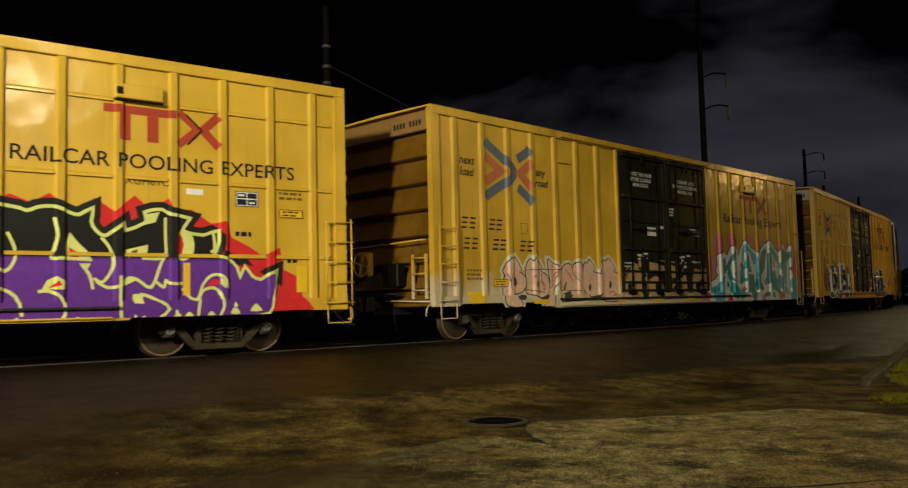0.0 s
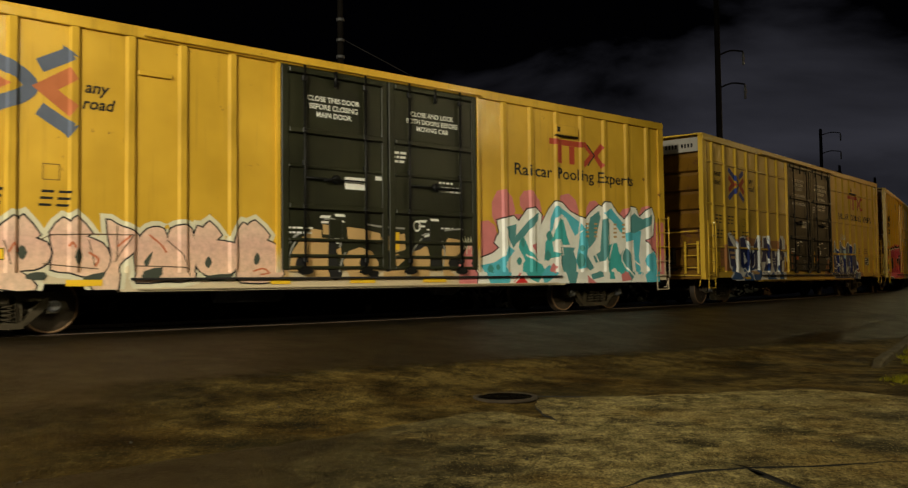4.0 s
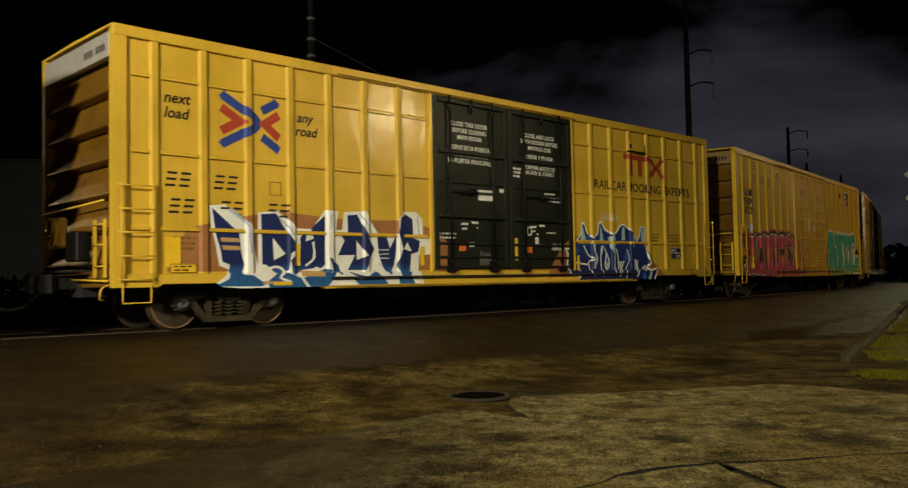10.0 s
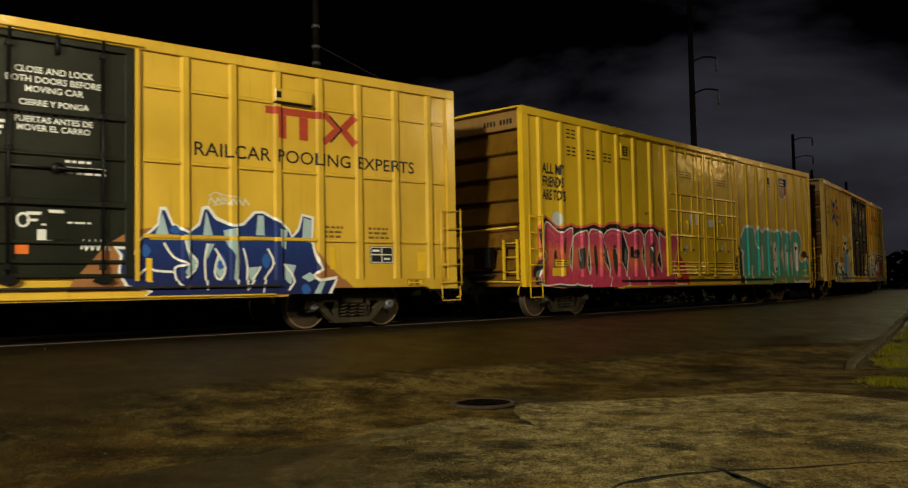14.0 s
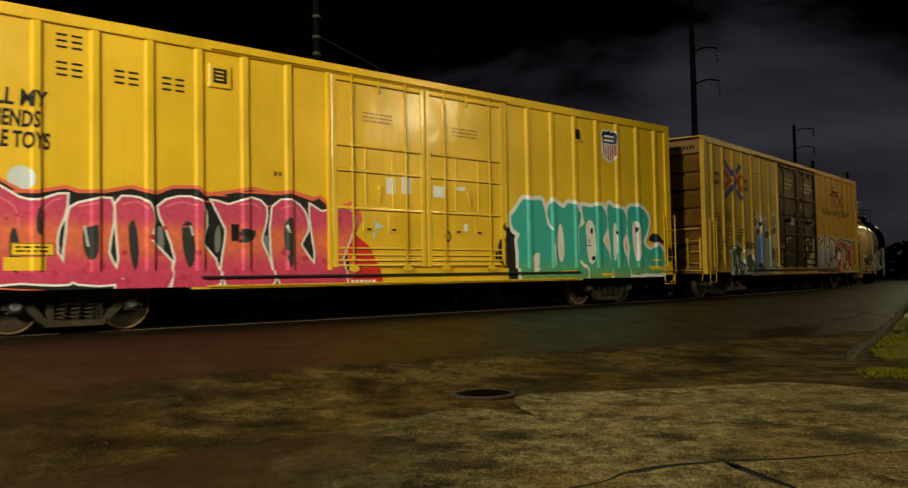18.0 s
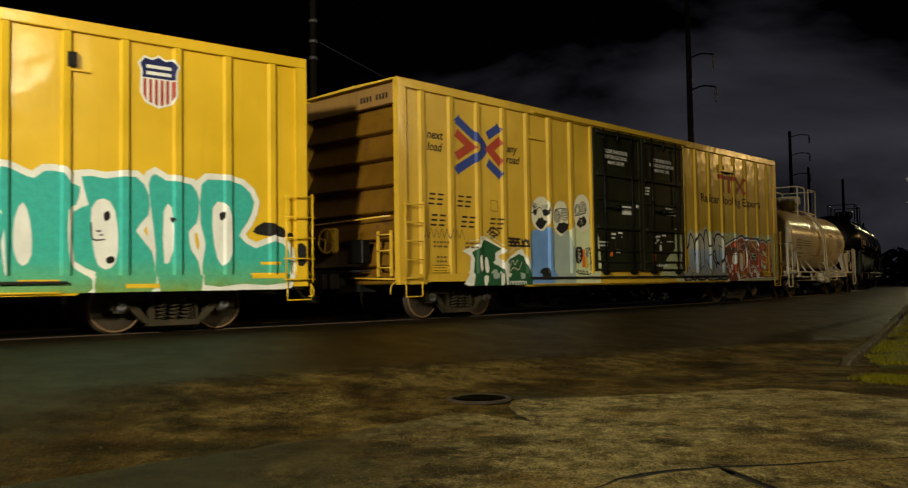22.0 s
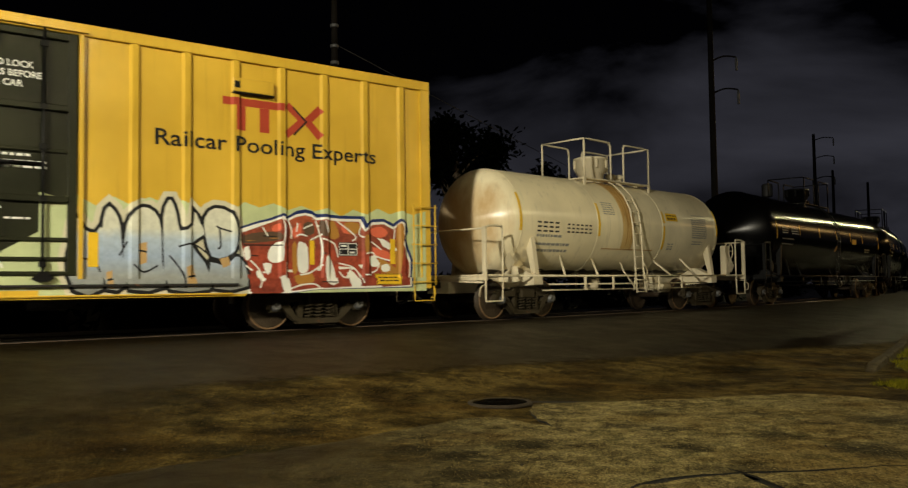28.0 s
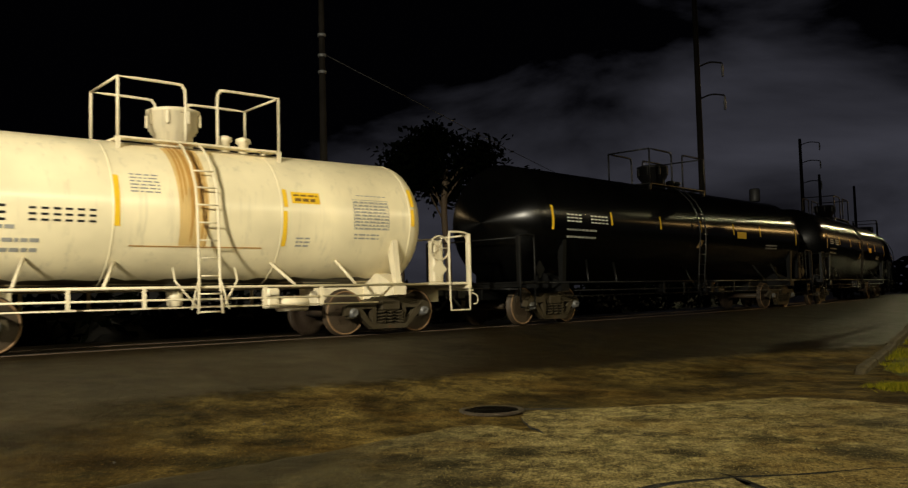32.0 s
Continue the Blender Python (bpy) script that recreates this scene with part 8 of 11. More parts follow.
line(car_b, "door_graffiti_line", "grey", 0.0066, 0.035, [(0.91, 1.73), (1.17, 1.79), (1.4, 1.74)])
line(car_b, "door_graffiti_line", "grey", 0.0066, 0.035, [(1.52, 1.85), (1.77, 1.88), (2.04, 1.9)])
line(car_b, "door_graffiti_line", "grey", 0.0066, 0.035, [(-1.98, 1.69), (-2.1, 1.63), (-2.24, 1.47)])
line(car_b, "door_graffiti_line", "grey", 0.0066, 0.035, [(-1.05, 1.64), (-1.1, 1.45)])
line(car_b, "door_graffiti_line", "grey", 0.0066, 0.035, [(-2.22, 0.99), (-2.18, 1.35), (-2.03, 1.6)])
line(car_b, "door_graffiti_line", "grey", 0.0066, 0.035, [(0.61, 1.28), (0.7, 1.46), (0.91, 1.67)])
line(car_b, "door_graffiti_line", "grey", 0.0066, 0.035, [(-1.14, 0.91), (-1.05, 1.22), (-0.97, 1.36)])
line(car_b, "door_graffiti_line", "grey", 0.0066, 0.035, [(1.44, 0.97), (1.52, 1.39), (1.45, 1.62)])
layer("door_tag", sum([stroke([(1.98 + 0.08 * i, 1.36 + 0.1 * (i % 2)), (2.02 + 0.08 * i, 1.72), (2.10 + 0.07 * i, 1.5)], 0.03) for i in range(5)], []), 0.0066, "bone", car_b)
reflectors(car_b, [(-8.3, 0.80, 0.5, 0.26), (-6.1, 0.76, 0.55, 0.10), (-0.9, 0.76, 0.6, 0.09), (-2.6, 0.76, 0.4, 0.09), (0.9, 0.76, 0.62, 0.09), (0.2, 1.42, 0.12, 0.36)])
warning_label(car_b, -7.44, 1.16, 0.5, 0.18), small_print(car_b, -8.3, 1.5, 0.5, 3, "grime", 4)

# third car
load_slogan(car_c), cross_logo(car_c, "blue", "red", 0.72, 0.12), car_marks(car_c), slogan(car_c, True), maker_logo(car_c), door_print(car_c, True)
layer("primer_patch", [[(-8.4, 1.0), (-2.0, 1.0), (-1.95, 1.6), (-2.3, 1.86), (-3.0, 2.05), (-4.6, 2.0), (-6.2, 2.1), (-7.2, 1.95), (-8.0, 1.75), (-8.4, 1.3)]], 0.0018, "primer", car_c, "brown primer over-painting")
layer("primer_patch", [[(1.5, 0.98), (2.0, 1.55), (2.4, 1.8), (3.0, 1.9), (3.6, 1.86), (4.2, 1.9), (4.9, 1.84), (5.6, 1.86), (6.1, 1.3), (6.7, 0.80), (1.4, 0.80)]], 0.0018, "primer", car_c, "brown primer over-painting")
form(car_c, "graffiti_base", "white", 0.0046, [(-7.63, 2.15), (-7.34, 2.18), (-6.82, 1.84), (-6.77, 1.5), (-6.68, 1.12), (-6.67, 2.06), (-6.27, 2.12), (-5.82, 1.8), (-5.5, 1.8), (-5.2, 2.17), (-4.88, 2.16), (-4.94, 1.79), (-4.79, 1.8), (-4.74, 2.15), (-4.23, 2.19), (-3.88, 1.75), (-3.39, 1.76), (-3.36, 2.06), (-3.19, 2.23), (-2.84, 2.23), (-2.66, 2.08), (-2.65, 1.71), (-2.38, 1.69), (-2.44, 1.34), (-2.77, 1.32), (-2.8, 1), (-2.64, 0.6), (-4.37, 0.61), (-5.85, 0.6), (-7.43, 0.73), (-7.54, 0.8), (-7.39, 0.9), (-7.26, 1.03), (-7.45, 1.1), (-7.52, 1.49), (-7.6, 1.77)])
form(car_c, "graffiti_fill", "fade_navy", 0.0094, [(-7.58, 2.11), (-7.06, 1.69), (-7.01, 1.31), (-6.96, 1.12), (-7.04, 0.89), (-7.29, 0.86), (-7.25, 1.12), (-7.39, 1.17), (-7.43, 1.4), (-7.51, 1.63)])
form(car_c, "graffiti_fill", "fade_navy", 0.0098, [(-6.61, 2.04), (-6.29, 2.06), (-6.01, 1.66), (-5.83, 1.44), (-6.01, 1.32), (-6.04, 1.02), (-6.27, 0.92), (-6.52, 1.12), (-6.59, 1.12)])
form(car_c, "graffiti_fill", "fade_navy", 0.0102, [(-5.78, 1.64), (-5.63, 1.73), (-5.65, 1.56), (-5.45, 1.62), (-5.5, 1.22), (-5.35, 1.12), (-5.47, 1.05), (-5.74, 1.02), (-5.96, 0.92), (-6.01, 1.2), (-5.76, 1.42)])
form(car_c, "graffiti_fill", "fade_navy", 0.0106, [(-5.52, 1.81), (-5.2, 2.07), (-5.21, 1.12), (-5.32, 1.04), (-5.49, 1.12), (-5.44, 1.53)])
form(car_c, "graffiti_fill", "fade_navy", 0.0094, [(-4.66, 2.09), (-4.42, 2.12), (-3.99, 1.44), (-4.24, 1.01), (-4.67, 1.01), (-4.48, 1.31), (-4.9, 1.3), (-4.74, 1.59), (-4.84, 1.72), (-4.65, 1.73)])
form(car_c, "graffiti_fill", "fade_navy", 0.0098, [(-3.92, 1.75), (-3.67, 1.72), (-3.58, 1.45), (-3.4, 1.74), (-3.41, 1.45), (-3.48, 1.11), (-3.61, 0.89), (-3.87, 1.12), (-3.89, 1.44)])
form(car_c, "graffiti_fill", "fade_navy", 0.0102, [(-3.3, 2.1), (-3.13, 2.17), (-2.95, 2.07), (-2.93, 1.68), (-2.75, 1.62), (-2.8, 1.39), (-3, 1.34), (-3.05, 0.89), (-3.28, 0.84), (-3.41, 1.11), (-3.26, 1.45), (-3.36, 1.76)])
form(car_c, "graffiti_fill", "fade_navy", 0.0106, [(-7.51, 0.77), (-7.11, 0.95), (-6.82, 0.93), (-6.55, 0.77), (-6.65, 0.73), (-7.45, 0.74)])
form(car_c, "graffiti_fill", "fade_navy", 0.0094, [(-6.52, 0.81), (-6.22, 1.02), (-5.8, 0.87), (-5.61, 0.62), (-6.47, 0.66)])
form(car_c, "graffiti_fill", "fade_navy", 0.0098, [(-5.74, 0.87), (-5.21, 1.04), (-4.96, 1), (-5.08, 0.81), (-5.25, 0.63), (-5.53, 0.63)])
form(car_c, "graffiti_fill", "fade_navy", 0.0102, [(-4.73, 0.99), (-4.24, 0.88), (-3.99, 0.99), (-3.74, 0.79), (-3.61, 0.64), (-4.37, 0.66)])
form(car_c, "graffiti_fill", "fade_navy", 0.0106, [(-5.13, 1.27), (-4.9, 1.12), (-4.82, 0.91), (-5.05, 1.01)])
form(car_c, "graffiti_fill", "fade_navy", 0.0094, [(-3.41, 0.87), (-3.05, 0.87), (-2.88, 0.64), (-3.35, 0.65)])
form(car_c, "graffiti_opening", "white", 0.0126, [(-6.37, 1.61), (-6.1, 1.32), (-6.35, 1.2)])
form(car_c, "graffiti_opening", "white", 0.0126, [(-4.45, 1.6), (-4.17, 1.3), (-4.44, 1.21)])
form(car_c, "graffiti_opening", "white", 0.0126, [(-3.1, 1.59), (-2.99, 1.39), (-3.21, 1.45)])
form(car_c, "graffiti_dash", "tan", 0.0134, [(-7.43, 1.6), (-7.06, 1.59), (-7.05, 1.52), (-7.41, 1.52)])
form(car_c, "graffiti_dash", "tan", 0.0134, [(-7.4, 1.46), (-7.05, 1.45), (-7.04, 1.38), (-7.38, 1.38)])
form(car_c, "graffiti_dash", "tan", 0.0134, [(-5.8, 1.01), (-5.24, 0.99), (-5.26, 0.89), (-5.78, 0.9)])
form(car_c, "graffiti_dash", "tan", 0.0134, [(-6.62, 0.82), (-6.08, 0.81), (-6.08, 0.76), (-6.62, 0.77)])
form(car_c, "graffiti_dash", "tan", 0.0134, [(-5.5, 0.7), (-4.85, 0.72), (-4.85, 0.65), (-5.5, 0.64)])
form(car_c, "graffiti_dash", "tan", 0.0134, [(-3.74, 0.7), (-3.42, 0.7), (-3.42, 0.65), (-3.74, 0.65)])
line(car_c, "graffiti_line", "white", 0.013, 0.045, [(-6.57, 0.85), (-6.49, 1.02), (-6.29, 1.08), (-6.14, 1), (-6.25, 0.88), (-6.01, 0.8)])
line(car_c, "graffiti_line", "white", 0.013, 0.045, [(-5.66, 1.1), (-5.46, 1.26), (-5.49, 1.55)])
line(car_c, "graffiti_line", "white", 0.013, 0.045, [(-4.77, 0.99), (-4.37, 0.84), (-4.04, 1.01)])
line(car_c, "graffiti_line", "white", 0.013, 0.045, [(-3.93, 1.44), (-3.8, 1.06), (-3.55, 0.84)])
line(car_c, "graffiti_line", "white", 0.013, 0.045, [(-5.79, 1.62), (-5.72, 1.72), (-5.54, 1.69)])
line(car_c, "graffiti_line", "white", 0.0136, 0.016, [(-3.89, 1.42), (-3.6, 1.42)])
line(car_c, "graffiti_line", "white", 0.0136, 0.016, [(-3.86, 1.33), (-3.61, 1.34)])
line(car_c, "graffiti_line", "white", 0.0136, 0.016, [(-3.84, 1.25), (-3.61, 1.25)])
line(car_c, "graffiti_line", "iceblue", 0.0066, 0.03, [(-7.25, 2.09), (-6.87, 1.81), (-6.81, 1.41), (-6.77, 1.07)])
line(car_c, "graffiti_line", "iceblue", 0.0066, 0.03, [(-7.17, 2.1), (-6.91, 1.88)])
line(car_c, "graffiti_line", "iceblue", 0.0066, 0.03, [(-6.37, 2.08), (-6.04, 1.83), (-5.9, 1.62)])
line(car_c, "graffiti_line", "iceblue", 0.0066, 0.03, [(-5.07, 2.11), (-5.09, 1.82)])
line(car_c, "graffiti_line", "iceblue", 0.0066, 0.03, [(-4.35, 2.14), (-4.01, 1.71)])
line(car_c, "graffiti_line", "iceblue", 0.0066, 0.03, [(-2.81, 2.14), (-2.76, 1.73)])
line(car_c, "graffiti_line", "iceblue", 0.0066, 0.03, [(-6.87, 1.69), (-6.83, 1.31)])
form(car_c, "graffiti_rim", "white", 0.005, [(2.43, 1.38), (2.52, 1.65), (2.76, 1.84), (2.85, 1.94), (2.89, 2.22), (3.01, 2.22), (3.13, 1.95), (3.39, 1.82), (3.57, 1.97), (3.63, 2.25), (3.76, 2.28), (3.91, 2.09), (4.21, 1.96), (4.4, 2), (4.62, 2.22), (4.8, 2.23), (5.2, 2.03), (5.34, 1.91), (5.39, 1.8), (5.5, 1.93), (5.59, 2.21), (5.86, 2.16), (5.83, 1.7), (5.92, 1.43), (6.05, 1.15), (5.88, 1.05), (5.95, 0.98), (6.37, 1.03), (6.14, 0.6), (5.23, 0.6), (3.17, 0.62), (2.98, 0.56), (2.45, 0.6), (2.69, 0.78), (2.63, 0.81), (2.31, 0.85), (2.19, 1.12), (2.22, 1.38), (2.12, 1.54), (2.33, 1.53)])
form(car_c, "graffiti_fill", "fade_marine", 0.0094, [(2.46, 1.4), (2.55, 1.62), (2.78, 1.81), (2.88, 1.91), (2.93, 2.16), (2.98, 2.16), (3.1, 1.91), (3.39, 1.77), (3.6, 1.93), (3.67, 2.19), (3.73, 2.22), (3.88, 2.03), (4.2, 1.91), (4.42, 1.95), (4.64, 2.17), (4.79, 2.18), (5.17, 1.99), (5.31, 1.87), (5.38, 1.73), (5.54, 1.89), (5.62, 2.16), (5.8, 2.12), (5.78, 1.7), (5.86, 1.42), (5.98, 1.17), (5.8, 1.05), (5.92, 0.92), (6.28, 0.97), (6.08, 0.65), (5.23, 0.65), (3.15, 0.67), (2.96, 0.61), (2.53, 0.65), (2.76, 0.8), (2.65, 0.85), (2.35, 0.9), (2.23, 1.12), (2.27, 1.4), (2.18, 1.5), (2.35, 1.48)])
form(car_c, "graffiti_tone", "iceteal", 0.0122, [(2.81, 1.73), (2.94, 2.11), (3.05, 1.74)])
form(car_c, "graffiti_tone", "iceteal", 0.0122, [(3.31, 1.74), (3.45, 1.78), (3.42, 1.5), (3.5, 1.35), (3.52, 1.17), (3.36, 1.04), (3.31, 1.12), (3.42, 1.29), (3.33, 1.5)])
form(car_c, "graffiti_tone", "iceteal", 0.0122, [(3.65, 1.75), (3.71, 2.18), (3.83, 1.76)])
form(car_c, "graffiti_tone", "iceteal", 0.0122, [(4.02, 1.85), (4.27, 1.9), (4.31, 1.31), (4.27, 0.91), (4.2, 0.99), (4.24, 1.41), (4.09, 1.61)])
form(car_c, "graffiti_tone", "iceteal", 0.0122, [(4.65, 1.78), (4.69, 2.14), (4.81, 2.14), (4.82, 1.78)])
form(car_c, "graffiti_tone", "iceteal", 0.0122, [(5.12, 1.91), (5.29, 1.89), (5.25, 1.53), (5.14, 1.59)])
form(car_c, "graffiti_tone", "iceteal", 0.0122, [(5.63, 2.14), (5.79, 2.09), (5.77, 1.66), (5.59, 1.7)])
form(car_c, "graffiti_tone", "iceteal", 0.0122, [(3.88, 1.13), (3.95, 1.41), (4.06, 1.11), (3.96, 0.99)])
form(car_c, "graffiti_tone", "iceteal", 0.0122, [(3.7, 1.61), (3.86, 1.61), (3.72, 1.33)])
form(car_c, "graffiti_tone", "iceteal", 0.0122, [(5.23, 1.27), (5.46, 1.23), (5.32, 0.88), (5.23, 0.94)])
form(car_c, "graffiti_tone", "iceteal", 0.0122, [(4.48, 1.19), (4.7, 1.21), (4.54, 0.91)])
form(car_c, "graffiti_tone", "iceteal", 0.0122, [(5.58, 1.02), (5.76, 1.11), (5.88, 1), (5.69, 0.92)])
form(car_c, "graffiti_tone", "iceteal", 0.0122, [(5.93, 0.91), (6.05, 0.93), (5.93, 0.66), (5.78, 0.66)])
line(car_c, "graffiti_line", "white", 0.013, 0.038, [(2.96, 1.61), (3.13, 1.37), (3.38, 1.25), (3.15, 1.19), (3.21, 0.92), (3.38, 0.83)])
line(car_c, "graffiti_line", "white", 0.013, 0.038, [(3.74, 1.61), (3.68, 1.31), (3.71, 0.8)])
line(car_c, "graffiti_line", "white", 0.013, 0.038, [(3.87, 1.53), (4.06, 1.19), (3.96, 0.98), (3.86, 1.11), (3.93, 1.41)])
line(car_c, "graffiti_line", "white", 0.013, 0.038, [(4.4, 1.54), (4.48, 1.21), (4.46, 0.81), (4.61, 1.01), (4.74, 1.21)])
line(car_c, "graffiti_line", "white", 0.013, 0.038, [(4.88, 1.54), (5, 1.27), (4.83, 1.01), (4.76, 0.74)])
line(car_c, "graffiti_line", "white", 0.013, 0.038, [(5.21, 1.26), (5.41, 1), (5.27, 0.77)])
line(car_c, "graffiti_line", "white", 0.013, 0.038, [(2.51, 1.04), (2.69, 1.19), (2.82, 1.14), (3.12, 1.12)])
line(car_c, "graffiti_line", "white", 0.013, 0.038, [(3.31, 1.75), (3.36, 1.5), (3.53, 1.33), (3.5, 1.15), (3.33, 1.02)])
line(car_c, "graffiti_line", "white", 0.013, 0.038, [(4.27, 1.9), (4.32, 1.31), (4.27, 0.89)])
form(car_c, "graffiti_dash", "label_yellow", 0.0142, [(2.72, 1.73), (5.15, 1.75), (5.14, 1.68), (2.72, 1.66)])
form(car_c, "graffiti_glow", "royal", 0.0118, [(2.56, 1.47), (2.65, 1.59), (2.74, 1.47), (2.65, 1.36)], 1)
form(car_c, "graffiti_glow", "royal", 0.0118, [(3.88, 1.31), (3.96, 1.45), (4.08, 1.29), (3.96, 1.15)], 1)
form(car_c, "graffiti_glow", "royal", 0.0118, [(4.76, 1.32), (4.85, 1.46), (4.94, 1.32), (4.85, 1.17)], 1)
form(car_c, "graffiti_glow", "royal", 0.0118, [(3.06, 1.83), (3.17, 1.92), (3.25, 1.81), (3.15, 1.77)], 1)
form(car_c, "graffiti_glow", "royal", 0.0118, [(5.53, 0.79), (5.62, 0.9), (5.74, 0.77), (5.62, 0.68)], 1)
line(car_c, "graffiti_line", "bone", 0.0045, 0.02, [(3.76, 2.45), (3.9, 2.52), (4.01, 2.41), (3.86, 2.34)])
line(car_c, "graffiti_line", "bone", 0.0045, 0.02, [(3.92, 2.51), (4.15, 2.46), (4.36, 2.45)])
line(car_c, "graffiti_line", "bone", 0.0045, 0.02, [(3.84, 2.28), (4.05, 2.33), (4.2, 2.3)])
layer("door_tag", sum([stroke([(1.62 + 0.09 * i, 1.48), (1.66 + 0.09 * i, 1.62), (1.70 + 0.09 * i, 1.46)], 0.03) for i in range(5)], []), 0.006, "white", car_c)
layer("door_tag", sum([stroke([(-0.96 + 0.07 * i, 1.10), (-0.92 + 0.07 * i, 1.44 - 0.04 * (i % 2)), (-0.88 + 0.07 * i, 1.2)], 0.02) for i in range(5)], []), 0.006, "grey", car_c)
layer("hazard_tag", [rect(-1.62, -1.40, 1.42, 1.60), rect(0.66, 0.86, 1.40, 1.58)], 0.005, "orange", car_c, "orange paper tags")
reflectors(car_c, [(-8.45, 1.08, 0.28, 0.5), (0.20, 1.22, 0.13, 0.52), (-5.9, 1.1, 0.12, 0.4), (-2.75, 1.1, 0.12, 0.4), (2.66, 0.95, 0.10, 0.4), (6.20, 1.16, 0.12, 0.42), (8.30, 1.12, 0.22, 0.4), (-6.4, 0.74, 0.4, 0.06), (5.2, 1.58, 0.02, 0.02)])
stencil_panel(car_c, 7.12, 1.28, 0.56, 0.34), warning_label(car_c, -8.36, 0.98), warning_label(car_c, 7.98, 0.82, 0.42, 0.14)
small_print(car_c, 6.1, 1.95, 0.4, 4, "grime", 9), small_print(car_c, 7.1, 1.95, 0.5, 4, "grime", 4), small_print(car_c, -8.3, 1.55, 0.4, 3, "grime", 3)
layer("tag_line", sum([stroke([(3.75 + 0.13 * i, 2.30), (3.80 + 0.13 * i, 2.42), (3.88 + 0.13 * i, 2.32)], 0.03) for i in range(6)], []), 0.004, "bone", car_c)

# fourth car
layer("reporting_mark", bars(-7.45, 4.47, 0.23, [(0, 2)], 0.72, 0.0, 0.28) + bars(-7.45, 4.03, 0.23, [(0, 2), (0.90, 2), (1.70, 2)], 0.72, 0.0, 0.28), 0.004, "black", car_d)
for i, t in enumerate(("ALL MY", "FRIENDS", "ARE TOYS")):
    layer("sprayed_slogan", words(t, -8.52, 3.50 - i * 0.32, 0.24, wide=0.62 if i else 0.8, bold=0.03, slant=0.1), 0.004, "black", car_d, "black spray-painted words")
form(car_d, "graffiti_edge", "coral", 0.0024, [(-9.01, 0.8), (-9.03, 1.13), (-8.78, 1.37), (-8.63, 1.53), (-8.72, 1.62), (-8.76, 2.14), (-8.61, 2.32), (-8.42, 2.48), (-8.16, 2.34), (-7.94, 2.23), (-7.73, 2.23), (-7.31, 2.33), (-7.11, 2.27), (-6.71, 2.29), (-6.28, 2.39), (-5.87, 2.31), (-5.57, 2.43), (-5.13, 2.45), (-4.94, 2.34), (-4.71, 2.37), (-4.05, 2.49), (-3.64, 2.43), (-3.22, 2.48), (-2.75, 2.37), (-2.6, 2.42), (-2.3, 2.2), (-1.85, 2.34), (-1.6, 2), (-1.87, 1.6), (-2.03, 1.46), (-1.82, 0.95), (-2, 0.66), (-6.51, 0.6), (-9.01, 0.78)])
form(car_d, "graffiti_halo", "ebony", 0.0034, [(-8.95, 0.8), (-8.97, 1.12), (-8.74, 1.34), (-8.54, 1.52), (-8.67, 1.62), (-8.71, 2.13), (-8.56, 2.28), (-8.42, 2.42), (-8.19, 2.3), (-7.96, 2.17), (-7.73, 2.17), (-7.31, 2.27), (-7.13, 2.21), (-6.71, 2.23), (-6.28, 2.33), (-5.88, 2.24), (-5.58, 2.37), (-5.16, 2.39), (-4.98, 2.27), (-4.72, 2.3), (-4.07, 2.43), (-3.67, 2.36), (-3.23, 2.41), (-2.78, 2.29), (-2.63, 2.35), (-2.34, 2.13), (-1.87, 2.26), (-1.7, 1.99), (-1.96, 1.61), (-2.12, 1.48), (-1.91, 0.95), (-2.08, 0.68), (-6.51, 0.63), (-8.95, 0.79)])
form(car_d, "graffiti_side", "silver_dim", 0.0048, [(-8.84, 0.81), (-8.86, 1.06), (-8.67, 1.26), (-8.62, 1.19), (-8.74, 1.03), (-8.72, 0.81)], 1)
form(car_d, "graffiti_side", "silver_dim", 0.0048, [(-8.64, 1.67), (-8.64, 2.06), (-8.55, 2.13), (-8.56, 1.67)], 1)
form(car_d, "graffiti_side", "silver_dim", 0.0048, [(-7.86, 1.97), (-7.77, 2.01), (-7.77, 1.65), (-7.85, 1.66)], 1)
form(car_d, "graffiti_side", "silver_dim", 0.0048, [(-5.92, 1.64), (-5.76, 1.72), (-5.74, 1.28), (-5.88, 1.39)], 1)
form(car_d, "graffiti_side", "silver_dim", 0.0048, [(-4.81, 1.61), (-4.72, 1.78), (-4.7, 1.4), (-4.8, 1.29)], 1)
form(car_d, "graffiti_side", "silver_dim", 0.0048, [(-3.93, 1.52), (-3.71, 1.62), (-3.72, 1.3), (-3.88, 1.34)], 1)
form(car_d, "graffiti_side", "silver_dim", 0.0048, [(-2.82, 1.72), (-2.67, 1.75), (-2.68, 1.3), (-2.8, 1.42)], 1)
bubble(car_d, "fade_sunset", "white", 0.035, [(-8.46, 2.22), (-8.29, 2.27), (-7.98, 2.09), (-7.73, 2.06), (-7.57, 2.11), (-7.29, 2.18), (-7.35, 1.8), (-7.42, 1.64), (-7.44, 1.27), (-7.22, 0.93), (-7.29, 0.79), (-7.73, 0.8), (-7.98, 0.82), (-8.24, 0.8), (-8.7, 0.81), (-8.65, 1.13), (-8.4, 1.49), (-8.48, 1.63)])
